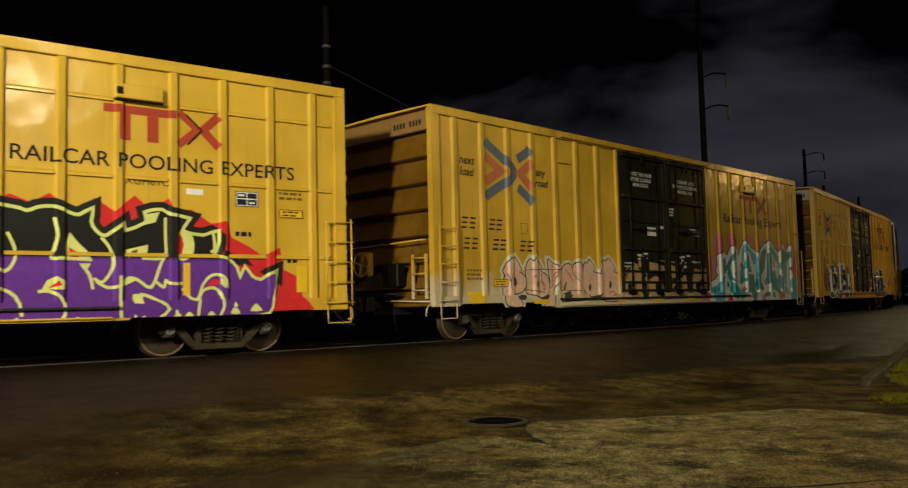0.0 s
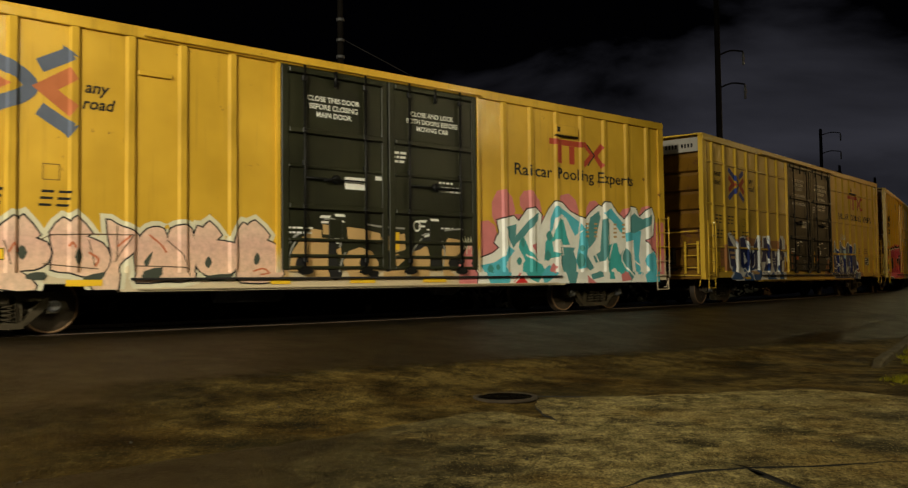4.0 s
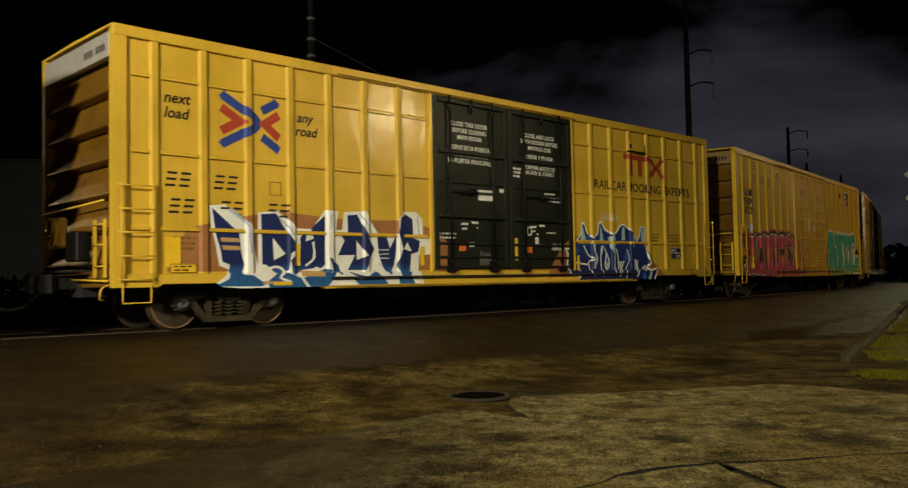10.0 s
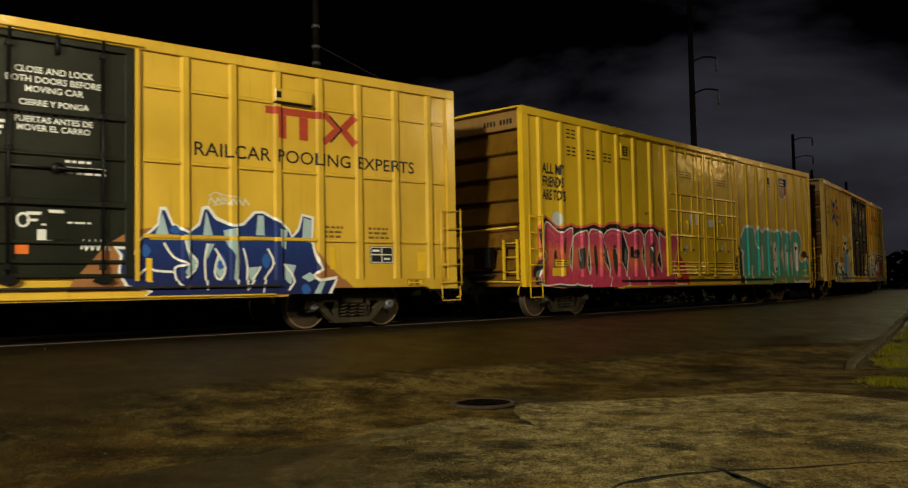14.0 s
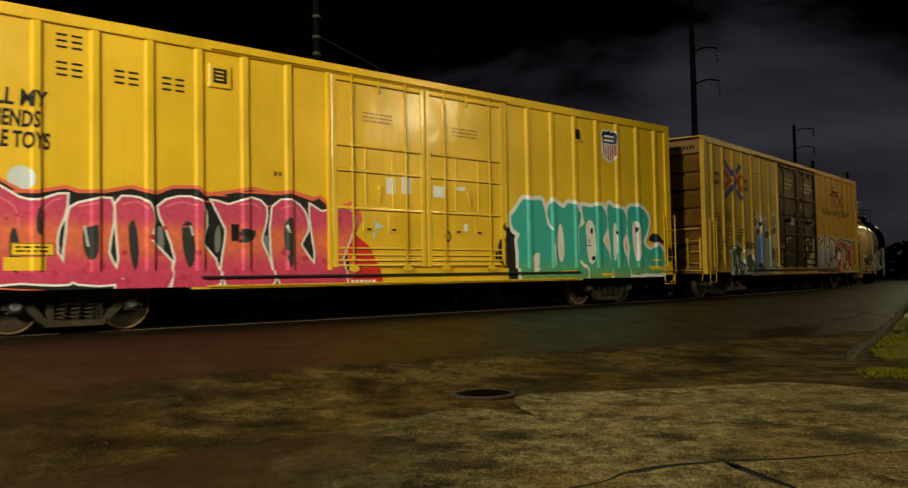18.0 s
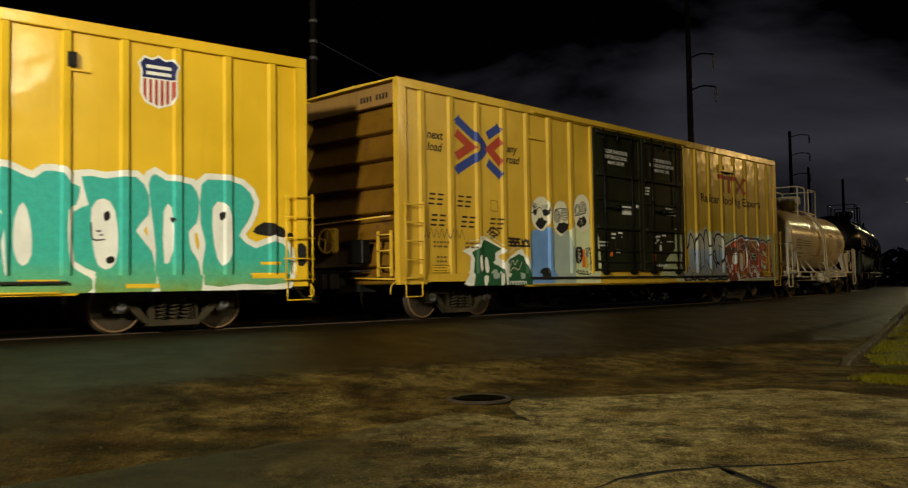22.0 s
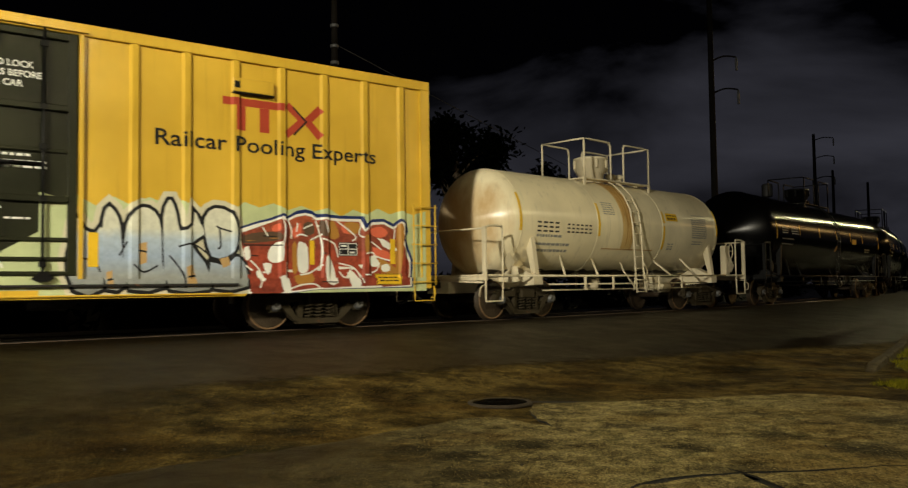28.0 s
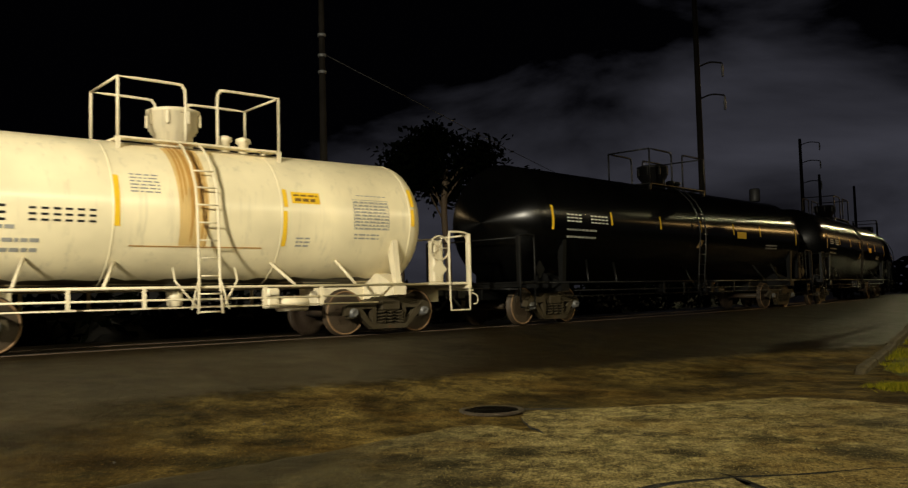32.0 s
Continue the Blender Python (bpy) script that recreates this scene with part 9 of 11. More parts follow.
bubble(car_d, "fade_sunset", "white", 0.035, [(-7.29, 1.61), (-7.24, 1.97), (-6.95, 2.09), (-6.61, 2.14), (-6.58, 1.78), (-6.66, 1.28), (-6.51, 0.98), (-6.53, 0.78), (-7.14, 0.79), (-7.34, 1)])
bubble(car_d, "fade_sunset", "white", 0.035, [(-6.54, 2.06), (-6.28, 2.19), (-6, 2.1), (-5.89, 1.8), (-5.97, 1.49), (-5.6, 1.13), (-5.7, 0.7), (-6.07, 0.67), (-6.56, 0.7), (-6.48, 1.18)])
bubble(car_d, "fade_sunset", "white", 0.035, [(-5.83, 2.05), (-5.47, 2.23), (-5.05, 2.17), (-4.97, 1.77), (-5.05, 1.45), (-4.81, 1.18), (-4.75, 0.75), (-5.25, 0.65), (-5.61, 0.7), (-5.53, 1.18), (-5.69, 1.68)])
bubble(car_d, "fade_sunset", "white", 0.035, [(-4.86, 2.2), (-4.55, 2.13), (-4.08, 2.28), (-3.79, 2.13), (-3.82, 1.79), (-3.9, 1.52), (-3.77, 1.24), (-3.67, 0.9), (-3.77, 0.68), (-4.63, 0.69), (-4.65, 1.29), (-4.59, 1.71)])
bubble(car_d, "fade_sunset", "white", 0.035, [(-3.65, 2.14), (-3.25, 2.28), (-2.96, 2.06), (-2.9, 1.71), (-3.06, 1.45), (-2.76, 1.07), (-2.72, 0.72), (-3.13, 0.68), (-3.53, 0.69), (-3.69, 1.3)])
bubble(car_d, "fade_sunset", "white", 0.035, [(-2.84, 2.22), (-2.59, 2.09), (-2.05, 2.18), (-1.83, 2), (-1.96, 1.55), (-2.13, 1.19), (-2.05, 0.71), (-2.72, 0.69), (-2.74, 1.3), (-2.82, 1.77)])
form(car_d, "graffiti_opening", "char", 0.0126, [(-8.11, 1.53), (-8.03, 1.64), (-7.96, 1.27), (-8.02, 0.95), (-8.11, 1.12)], 1)
form(car_d, "graffiti_opening", "char", 0.0126, [(-7.73, 1.91), (-7.65, 1.97), (-7.65, 1.55), (-7.75, 1.61)], 1)
form(car_d, "graffiti_opening", "char", 0.0126, [(-7.03, 1.74), (-6.84, 1.79), (-6.83, 1.28), (-6.95, 1.16), (-7.05, 1.37)], 1)
form(car_d, "graffiti_opening", "char", 0.0126, [(-6.33, 1.72), (-6.22, 1.79), (-6.16, 1.28), (-6.22, 0.97), (-6.31, 1.28)], 1)
form(car_d, "graffiti_opening", "char", 0.0126, [(-5.41, 1.75), (-5.24, 1.8), (-5.17, 1.29), (-5.27, 1.01), (-5.39, 1.29)], 1)
form(car_d, "graffiti_opening", "char", 0.0126, [(-4.36, 1.65), (-4.01, 1.7), (-4.07, 1.52), (-4.36, 1.47)], 1)
form(car_d, "graffiti_opening", "char", 0.0126, [(-3.4, 1.87), (-3.24, 1.93), (-3.21, 1.3), (-3.3, 1.02), (-3.41, 1.41)], 1)
form(car_d, "graffiti_opening", "char", 0.0126, [(-2.43, 1.76), (-2.3, 1.79), (-2.35, 1.19), (-2.44, 1.24)], 1)
line(car_d, "graffiti_line", "silver", 0.014, 0.035, [(-7.03, 1.7), (-6.97, 1.37)])
line(car_d, "graffiti_line", "silver", 0.014, 0.035, [(-5.26, 1.75), (-5.22, 1.58)])
line(car_d, "graffiti_line", "silver", 0.014, 0.035, [(-3.37, 1.81), (-3.32, 1.67)])
line(car_d, "graffiti_line", "rose_light", 0.0144, 0.03, [(-8.37, 2.14), (-8.06, 1.97), (-7.98, 1.64)])
line(car_d, "graffiti_line", "rose_light", 0.0144, 0.03, [(-7.65, 1.92), (-7.52, 2.06), (-7.36, 2.12)])
line(car_d, "graffiti_line", "rose_light", 0.0144, 0.03, [(-7.13, 2), (-6.82, 2.07)])
line(car_d, "graffiti_line", "rose_light", 0.0144, 0.03, [(-6.44, 2.06), (-6.17, 2.12), (-6.01, 2)])
line(car_d, "graffiti_line", "rose_light", 0.0144, 0.03, [(-5.69, 2.06), (-5.42, 2.15), (-5.14, 2.1)])
line(car_d, "graffiti_line", "rose_light", 0.0144, 0.03, [(-4.35, 2.16), (-4.02, 2.17), (-3.9, 2.04)])
line(car_d, "graffiti_line", "rose_light", 0.0144, 0.03, [(-3.48, 2.12), (-3.22, 2.18), (-3.08, 2)])
form(car_d, "graffiti_spot", "rose", 0.015, [(-8.19, 1.77), (-8.16, 1.81), (-8.12, 1.78), (-8.16, 1.74)], 1)
form(car_d, "graffiti_spot", "rose", 0.015, [(-8.06, 1.84), (-8.02, 1.89), (-7.97, 1.85), (-8.02, 1.8)], 1)
form(car_d, "graffiti_spot", "rose", 0.015, [(-8.52, 1.08), (-8.48, 1.13), (-8.43, 1.08), (-8.48, 1.03)], 1)
form(car_d, "graffiti_spot", "rose", 0.015, [(-8.33, 1.89), (-8.29, 1.93), (-8.26, 1.89), (-8.29, 1.86)], 1)
form(car_d, "graffiti_spot", "rose", 0.015, [(-7.54, 0.96), (-7.49, 1.01), (-7.44, 0.96), (-7.49, 0.91)], 1)
form(car_d, "graffiti_spot", "rose", 0.015, [(-7.09, 0.98), (-7.04, 1.03), (-6.98, 0.98), (-7.04, 0.93)], 1)
form(car_d, "graffiti_spot", "rose", 0.015, [(-6.76, 1.06), (-6.72, 1.1), (-6.68, 1.06), (-6.72, 1.02)], 1)
form(car_d, "graffiti_spot", "rose", 0.015, [(-5.91, 1.28), (-5.83, 1.35), (-5.76, 1.28), (-5.84, 1.21)], 1)
form(car_d, "graffiti_spot", "rose", 0.015, [(-6.01, 1.54), (-5.95, 1.59), (-5.89, 1.54), (-5.95, 1.49)], 1)
form(car_d, "graffiti_spot", "rose", 0.015, [(-6.45, 1.28), (-6.4, 1.33), (-6.34, 1.28), (-6.4, 1.23)], 1)
form(car_d, "graffiti_spot", "rose", 0.015, [(-5.19, 1.29), (-5.12, 1.34), (-5.06, 1.29), (-5.12, 1.23)], 1)
form(car_d, "graffiti_spot", "rose", 0.015, [(-5.51, 0.87), (-5.43, 0.93), (-5.35, 0.86), (-5.43, 0.8)], 1)
form(car_d, "graffiti_spot", "rose", 0.015, [(-4.44, 1.57), (-4.36, 1.64), (-4.27, 1.57), (-4.36, 1.5)], 1)
form(car_d, "graffiti_spot", "rose", 0.015, [(-4.5, 0.96), (-4.43, 1.02), (-4.36, 0.96), (-4.43, 0.91)], 1)
form(car_d, "graffiti_spot", "rose", 0.015, [(-3.5, 1.3), (-3.41, 1.37), (-3.32, 1.3), (-3.41, 1.23)], 1)
form(car_d, "graffiti_spot", "rose", 0.015, [(-3.05, 1.19), (-2.98, 1.25), (-2.9, 1.19), (-2.98, 1.13)], 1)
form(car_d, "graffiti_spot", "rose", 0.015, [(-2.61, 1.13), (-2.53, 1.19), (-2.45, 1.13), (-2.53, 1.07)], 1)
form(car_d, "graffiti_spot", "rose", 0.015, [(-4.17, 0.96), (-4.1, 1.02), (-4.03, 0.96), (-4.1, 0.9)], 1)
form(car_d, "graffiti_spot", "rose", 0.015, [(-2.29, 1.97), (-2.21, 2.03), (-2.13, 1.97), (-2.21, 1.91)], 1)
form(car_d, "graffiti_spot", "rose", 0.015, [(-7.68, 1.84), (-7.63, 1.89), (-7.58, 1.84), (-7.63, 1.79)], 1)
form(car_d, "graffiti_spot", "rose", 0.015, [(-5.76, 1.7), (-5.72, 1.74), (-5.67, 1.7), (-5.72, 1.66)], 1)
form(car_d, "graffiti_spot", "rose", 0.015, [(-4.94, 0.97), (-4.88, 1.02), (-4.81, 0.97), (-4.88, 0.91)], 1)
bubble(car_d, "fade_jade", "white", 0.105, [(2.7, 2.17), (2.83, 2.3), (2.99, 2.47), (3.16, 2.62), (3.42, 2.6), (3.67, 2.63), (3.83, 2.6), (3.93, 2.31), (4.01, 2.03), (4.24, 1.84), (4.18, 1.46), (4.23, 1.03), (4.28, 0.68), (3.7, 0.68), (3.36, 0.68), (2.98, 0.68), (2.95, 1.34), (2.91, 1.63), (3, 1.79), (2.78, 1.9)])
bubble(car_d, "fade_jade", "white", 0.105, [(3.98, 2.31), (4.18, 2.61), (4.45, 2.53), (4.64, 2.47), (4.79, 2.59), (5.05, 2.58), (5.17, 2.42), (5.31, 2.37), (5.25, 2.08), (5.13, 1.99), (5.13, 1.36), (5.23, 1.08), (5.48, 0.91), (5.34, 0.64), (4.34, 0.66), (4.26, 1.03), (4.23, 1.57), (4.18, 1.93)])
bubble(car_d, "fade_jade", "white", 0.105, [(5.33, 2.54), (5.7, 2.53), (6.18, 2.59), (6.39, 2.31), (6.38, 1.96), (6.18, 1.7), (6.44, 1.37), (6.5, 0.91), (6.36, 0.67), (5.54, 0.63), (5.55, 1.03), (5.23, 1.2), (5.21, 1.97), (5.44, 2.09)])
bubble(car_d, "fade_jade", "white", 0.105, [(6.39, 2.48), (6.5, 2.66), (6.68, 2.56), (7.12, 2.52), (7.26, 2.23), (7.21, 1.86), (7.07, 1.71), (7.12, 1.38), (7.24, 1.2), (7.26, 0.66), (6.57, 0.67), (6.51, 1.37), (6.46, 1.84)])
bubble(car_d, "fade_jade", "white", 0.105, [(7.3, 2.53), (7.57, 2.63), (8.04, 2.57), (8.28, 2.27), (8.14, 1.89), (7.99, 1.66), (8.31, 1.44), (8.67, 1.58), (8.97, 1.4), (8.91, 0.82), (8.01, 0.81), (7.32, 0.8), (7.37, 1.5), (7.28, 1.86)])
form(car_d, "graffiti_opening", "white", 0.013, [(5.48, 2.04), (5.67, 2.21), (5.85, 2.01), (5.9, 1.37), (5.79, 1.09), (5.6, 1.12), (5.5, 1.48)], 1)
form(car_d, "graffiti_opening", "white", 0.013, [(6.64, 2.04), (6.78, 2.11), (6.8, 1.38), (6.65, 1.16)], 1)
form(car_d, "graffiti_opening", "white", 0.013, [(7.5, 2.14), (7.69, 2.24), (7.84, 2), (7.86, 1.39), (7.67, 1.12), (7.52, 1.5)], 1)
form(car_d, "graffiti_opening", "white", 0.013, [(3.41, 1.22), (3.68, 1.35), (3.64, 0.95), (3.43, 0.87)], 1)
form(car_d, "graffiti_opening", "white", 0.013, [(4.37, 1.84), (4.49, 2.09), (4.59, 1.79), (4.61, 1.29), (4.48, 1.12), (4.36, 1.36)], 1)
form(car_d, "graffiti_spot", "black", 0.0142, [(5.67, 1.96), (5.75, 2.01), (5.77, 1.89), (5.69, 1.84)], 1)
form(car_d, "graffiti_spot", "black", 0.0142, [(5.71, 1.25), (5.82, 1.28), (5.84, 1.19), (5.73, 1.16)], 1)
form(car_d, "graffiti_spot", "black", 0.0142, [(6.75, 1.94), (6.84, 1.92), (6.78, 1.85)], 1)
form(car_d, "graffiti_spot", "black", 0.0142, [(7.62, 2.04), (7.72, 2.07), (7.71, 1.95), (7.64, 1.92)], 1)
line(car_d, "graffiti_line", "black", 0.0142, 0.025, [(5.48, 1.82), (5.5, 1.55), (5.69, 1.55)])
line(car_d, "graffiti_line", "black", 0.0142, 0.025, [(5.5, 1.68), (5.63, 1.68)])
line(car_d, "graffiti_line", "black", 0.0142, 0.025, [(5.5, 1.61), (5.66, 1.62)])
form(car_d, "graffiti_blot", "ebony", 0.0021, [(2.54, 1.9), (2.7, 1.96), (2.85, 1.8), (2.85, 0.72), (2.54, 0.72)])
form(car_d, "graffiti_blot", "ebony", 0.0225, [(2.20, 1.52), (2.30, 1.66), (2.42, 1.62), (2.49, 1.78), (2.49, 0.98), (2.38, 0.99), (2.30, 1.10), (2.22, 1.12)])
form(car_d, "graffiti_blot", "ebony", 0.0225, [(2.10, 1.30), (2.18, 1.36), (2.2, 1.22), (2.12, 1.18)], 1)
form(car_d, "graffiti_blot", "ebony", 0.0225, [(2.37, 1.98), (2.44, 2.04), (2.49, 1.96), (2.46, 1.86), (2.40, 1.86)], 1)
part("graffiti_blot", nbox(2.464, 2.536, -1.6205, -1.6185, 0.98, 1.93), INK["ebony"], car_d)
form(car_d, "graffiti_blot", "ebony", 0.0021, [(8.25, 1.74), (8.48, 1.92), (8.85, 1.83), (8.94, 1.65), (8.51, 1.67)], 1)
form(car_d, "graffiti_blot", "ebony", 0.0021, [(9.11, 1.53), (9.32, 1.48), (9.31, 1.19), (9.14, 1.14)], 1)
form(car_d, "graffiti_blot", "ebony", 0.0021, [(8.95, 1.73), (9.05, 1.73), (9.05, 1.63), (8.94, 1.63)], 1)
layer("graffiti_cloud", [[(-2.3, 0.68), (-1.14, 0.68), (-1.22, 1.0), (-1.45, 1.42), (-1.80, 1.66), (-2.3, 1.7)]], 0.0018, "blood", car_d, "red spray patch")
layer("graffiti_spark", [[(-1.62, 1.85), (-1.40, 1.92), (-1.36, 2.14), (-1.30, 1.92), (-1.08, 1.85), (-1.30, 1.78), (-1.36, 1.56), (-1.41, 1.78)]], 0.0128, "silver", car_d)
layer("graffiti_spark", [oval(-7.95, 2.40, 0.2, 0.19, 12)], 0.0017, "silver", car_d)
layer("tag_line", lines(-1.95, 0.70, 0.6, 1, 0.1, 0.07, 4), 0.0129, "white", car_d)
reflectors(car_d, [(4.4, 0.85, 0.6, 0.06), (6.0, 0.76, 0.55, 0.07), (8.2, 0.90, 0.7, 0.10), (8.4, 1.15, 0.4, 0.05), (-8.2, 1.0, 0.6, 0.2)])
shield = [(6.25, 4.50), (6.33, 4.60), (6.45, 4.57), (6.56, 4.63), (6.67, 4.57), (6.79, 4.60), (6.87, 4.50), (6.83, 4.38), (6.84, 4.02), (6.77, 3.88), (6.56, 3.80), (6.35, 3.88), (6.28, 4.02), (6.29, 4.38)]
layer("shield_rim", [grown(shield, 0.035)], 0.003, "white", car_d, "small shield emblem, blue over red and white stripes")
layer("shield_top", band([shield], 4.27, 4.7), 0.0062, "midnight", car_d)
for z in (4.46, 4.35):
    layer("shield_lettering", [rect(6.35, 6.77, z - 0.028, z + 0.028)], 0.0090, "white", car_d)
for i in range(6):
    layer("shield_stripe", [c for c in [clip(t, 0, 6.30 + i * 0.096, 6.352 + i * 0.096) for t in band([shield], 3.7, 4.25)] if c], 0.0062, "red", car_d)
for cx, z in ((-1.22, 4.12), (1.22, 4.06)):
    layer("door_stencil", lines(cx - 0.38, z, 0.76, 3, 0.08, 0.026, 4), 0.004, "grime", car_d, "small dark stencilled door instructions")
layer("seal_ring", stroke([(0.66 + 0.085 * math.cos(a), 1.68 + 0.10 * math.sin(a)) for a in (k * math.tau / 12 for k in range(13))], 0.035), 0.005, "black", car_d)
for tag in (rect(-0.62, -0.36, 2.55, 2.9), rect(0.25, 0.62, 2.52, 2.76), rect(0.90, 1.20, 2.70, 2.78), rect(-1.02, -0.78, 2.52, 2.86), rect(-1.42, -1.28, 1.80, 1.96), rect(1.12, 1.26, 1.80, 1.96)):
    layer("paper_tag", [tag], 0.0095, "white", car_d, "white paper tag")
warning_label(car_d, -8.1, 1.22, 0.62, 0.2), small_print(car_d, -3.62, 2.72, 0.2, 1, "grime", 4, 0.1, 0.08), small_print(car_d, 8.3, 1.0, 0.3, 1, "label_yellow", 3, 0.1, 0.08)
layer("wheel_mark", [rect(-4.5, -4.34, 1.50, 1.80), rect(-4.3, -4.1, 1.58, 1.72)], 0.0165, "black", car_d)

# fifth car
load_slogan(car_e), cross_logo(car_e, "blue", "red", 0.92), car_marks(car_e), slogan(car_e, False), maker_logo(car_e), door_print(car_e, False)
form(car_e, "graffiti_rim", "white", 0.0046, [(-7.41, 1.47), (-6.87, 1.64), (-6.84, 1.81), (-6.65, 1.81), (-5.88, 1.5), (-6.17, 1.37), (-6.04, 1.22), (-5.86, 1.31), (-5.48, 1.51), (-5.29, 1.55), (-4.99, 1.07), (-4.93, 0.64), (-7.16, 0.66), (-7.42, 0.74), (-7.16, 1.04), (-7.12, 1.35)])
form(car_e, "graffiti_fill", "bottle", 0.0094, [(-7.09, 1.44), (-6.79, 1.59), (-6.67, 1.74), (-6.06, 1.54), (-6.3, 1.44), (-6.31, 1.31), (-6.21, 1.15), (-6.01, 1.07), (-5.97, 0.68), (-7.11, 0.7), (-7.03, 1.04), (-7, 1.3)])
form(car_e, "graffiti_fill", "bottle", 0.0098, [(-5.91, 1.11), (-5.79, 1.3), (-5.44, 1.43), (-5.27, 1.38), (-5.05, 0.99), (-5.01, 0.68), (-5.91, 0.68)])
form(car_e, "graffiti_opening", "white", 0.0126, [(-6.87, 1.34), (-6.78, 1.38), (-6.71, 1.09), (-6.8, 1), (-6.87, 1.11)], 1)
form(car_e, "graffiti_opening", "white", 0.0126, [(-6.66, 1.31), (-6.58, 1.33), (-6.51, 1.07), (-6.59, 0.98), (-6.66, 1.09)], 1)
form(car_e, "graffiti_opening", "white", 0.0126, [(-6.17, 0.94), (-6.1, 1.03), (-6.04, 0.91), (-6.08, 0.67), (-6.17, 0.67)], 1)
form(car_e, "graffiti_opening", "white", 0.0126, [(-6.76, 0.91), (-6.61, 0.91), (-6.66, 0.71), (-6.75, 0.72)], 1)
form(car_e, "graffiti_opening", "white", 0.0126, [(-6.37, 1.22), (-6.23, 1.31), (-6.04, 1.28), (-6.08, 1.18), (-6.24, 1.16)], 1)
form(car_e, "graffiti_opening", "white", 0.0126, [(-5.93, 1.18), (-5.8, 1.22), (-5.8, 0.96), (-5.88, 0.87), (-5.93, 0.98)], 1)
form(car_e, "graffiti_tone", "mist", 0.012, [(-6.45, 1), (-6.26, 1.07), (-6.22, 0.89), (-6.42, 0.85)], 1)
form(car_e, "graffiti_tone", "mist", 0.012, [(-5.46, 0.96), (-5.32, 0.99), (-5.3, 0.86), (-5.44, 0.84)], 1)
line(car_e, "graffiti_line", "bone", 0.0134, 0.018, [(-5.78, 1.15), (-5.67, 1.28), (-5.61, 1.17), (-5.5, 1.3)])
line(car_e, "graffiti_line", "bone", 0.0134, 0.018, [(-5.77, 1.02), (-5.63, 1.11), (-5.48, 1.05), (-5.33, 1.24)])
line(car_e, "graffiti_line", "bone", 0.0134, 0.018, [(-6.63, 1.9), (-6.01, 1.61)])
line(car_e, "graffiti_line", "bone", 0.0134, 0.018, [(-6.46, 1.8), (-7.14, 1.69)])
line(car_e, "graffiti_line", "bone", 0.0134, 0.018, [(-5.86, 1.43), (-5.44, 1.59), (-5.05, 1.25), (-4.89, 0.97)])
line(car_e, "graffiti_line", "white", 0.0134, 0.022, [(-5.86, 0.68), (-5.85, 0.77), (-5.78, 0.78), (-5.79, 0.68)])
line(car_e, "graffiti_line", "white", 0.0134, 0.022, [(-5.75, 0.68), (-5.75, 0.77), (-5.68, 0.78), (-5.69, 0.68)])
line(car_e, "graffiti_line", "white", 0.0134, 0.022, [(-5.65, 0.68), (-5.64, 0.77), (-5.58, 0.78), (-5.58, 0.67)])
line(car_e, "graffiti_line", "white", 0.0134, 0.022, [(-5.55, 0.67), (-5.54, 0.77), (-5.47, 0.78), (-5.48, 0.67)])
line(car_e, "graffiti_line", "white", 0.0134, 0.022, [(-5.44, 0.67), (-5.43, 0.77), (-5.36, 0.77), (-5.37, 0.67)])
line(car_e, "graffiti_line", "white", 0.0134, 0.022, [(-5.33, 0.67), (-5.32, 0.76), (-5.26, 0.77), (-5.27, 0.67)])
line(car_e, "graffiti_line", "ebony", 0.004, 0.05, [(-5.83, 1.79), (-5.37, 1.78)])
line(car_e, "graffiti_line", "ebony", 0.004, 0.05, [(-5.82, 1.71), (-5.39, 1.7)])
line(car_e, "graffiti_line", "ebony", 0.004, 0.05, [(-5.82, 1.62), (-5.07, 1.62)])
line(car_e, "graffiti_line", "ebony", 0.004, 0.05, [(-5.75, 1.81), (-5.71, 1.64), (-5.64, 1.79), (-5.58, 1.62), (-5.5, 1.78), (-5.42, 1.64)])
line(car_e, "graffiti_line", "ebony", 0.004, 0.05, [(-5.33, 1.71), (-5.11, 1.75)])
line(car_e, "graffiti_line", "ebony", 0.004, 0.05, [(-5.31, 1.78), (-5.27, 1.65), (-5.19, 1.77), (-5.11, 1.65)])
line(car_e, "graffiti_line", "ebony", 0.004, 0.035, [(-6.57, 1.89), (-6.37, 2.01), (-6.14, 1.92), (-6.28, 1.83), (-6.5, 1.85), (-6.37, 1.93)])
line(car_e, "graffiti_line", "ebony", 0.004, 0.035, [(-6.37, 2.04), (-6.32, 1.79), (-6.46, 1.8)])
line(car_e, "graffiti_line", "ebony", 0.004, 0.035, [(-6.51, 1.96), (-6.17, 1.85)])
form(car_e, "painted_figure", "babyblue", 0.0056, [(-4.91, 1.99), (-4.53, 2.09), (-4.19, 2.1), (-4.02, 1.85), (-4.06, 0.6), (-4.99, 0.62), (-5.07, 1.15), (-4.99, 1.73)], 1)
form(car_e, "painted_figure", "mist", 0.006, [(-4.08, 1.95), (-3.75, 2.04), (-3.35, 2.01), (-3.17, 1.47), (-3.22, 0.63), (-4.06, 0.62), (-4.15, 1.29)], 1)
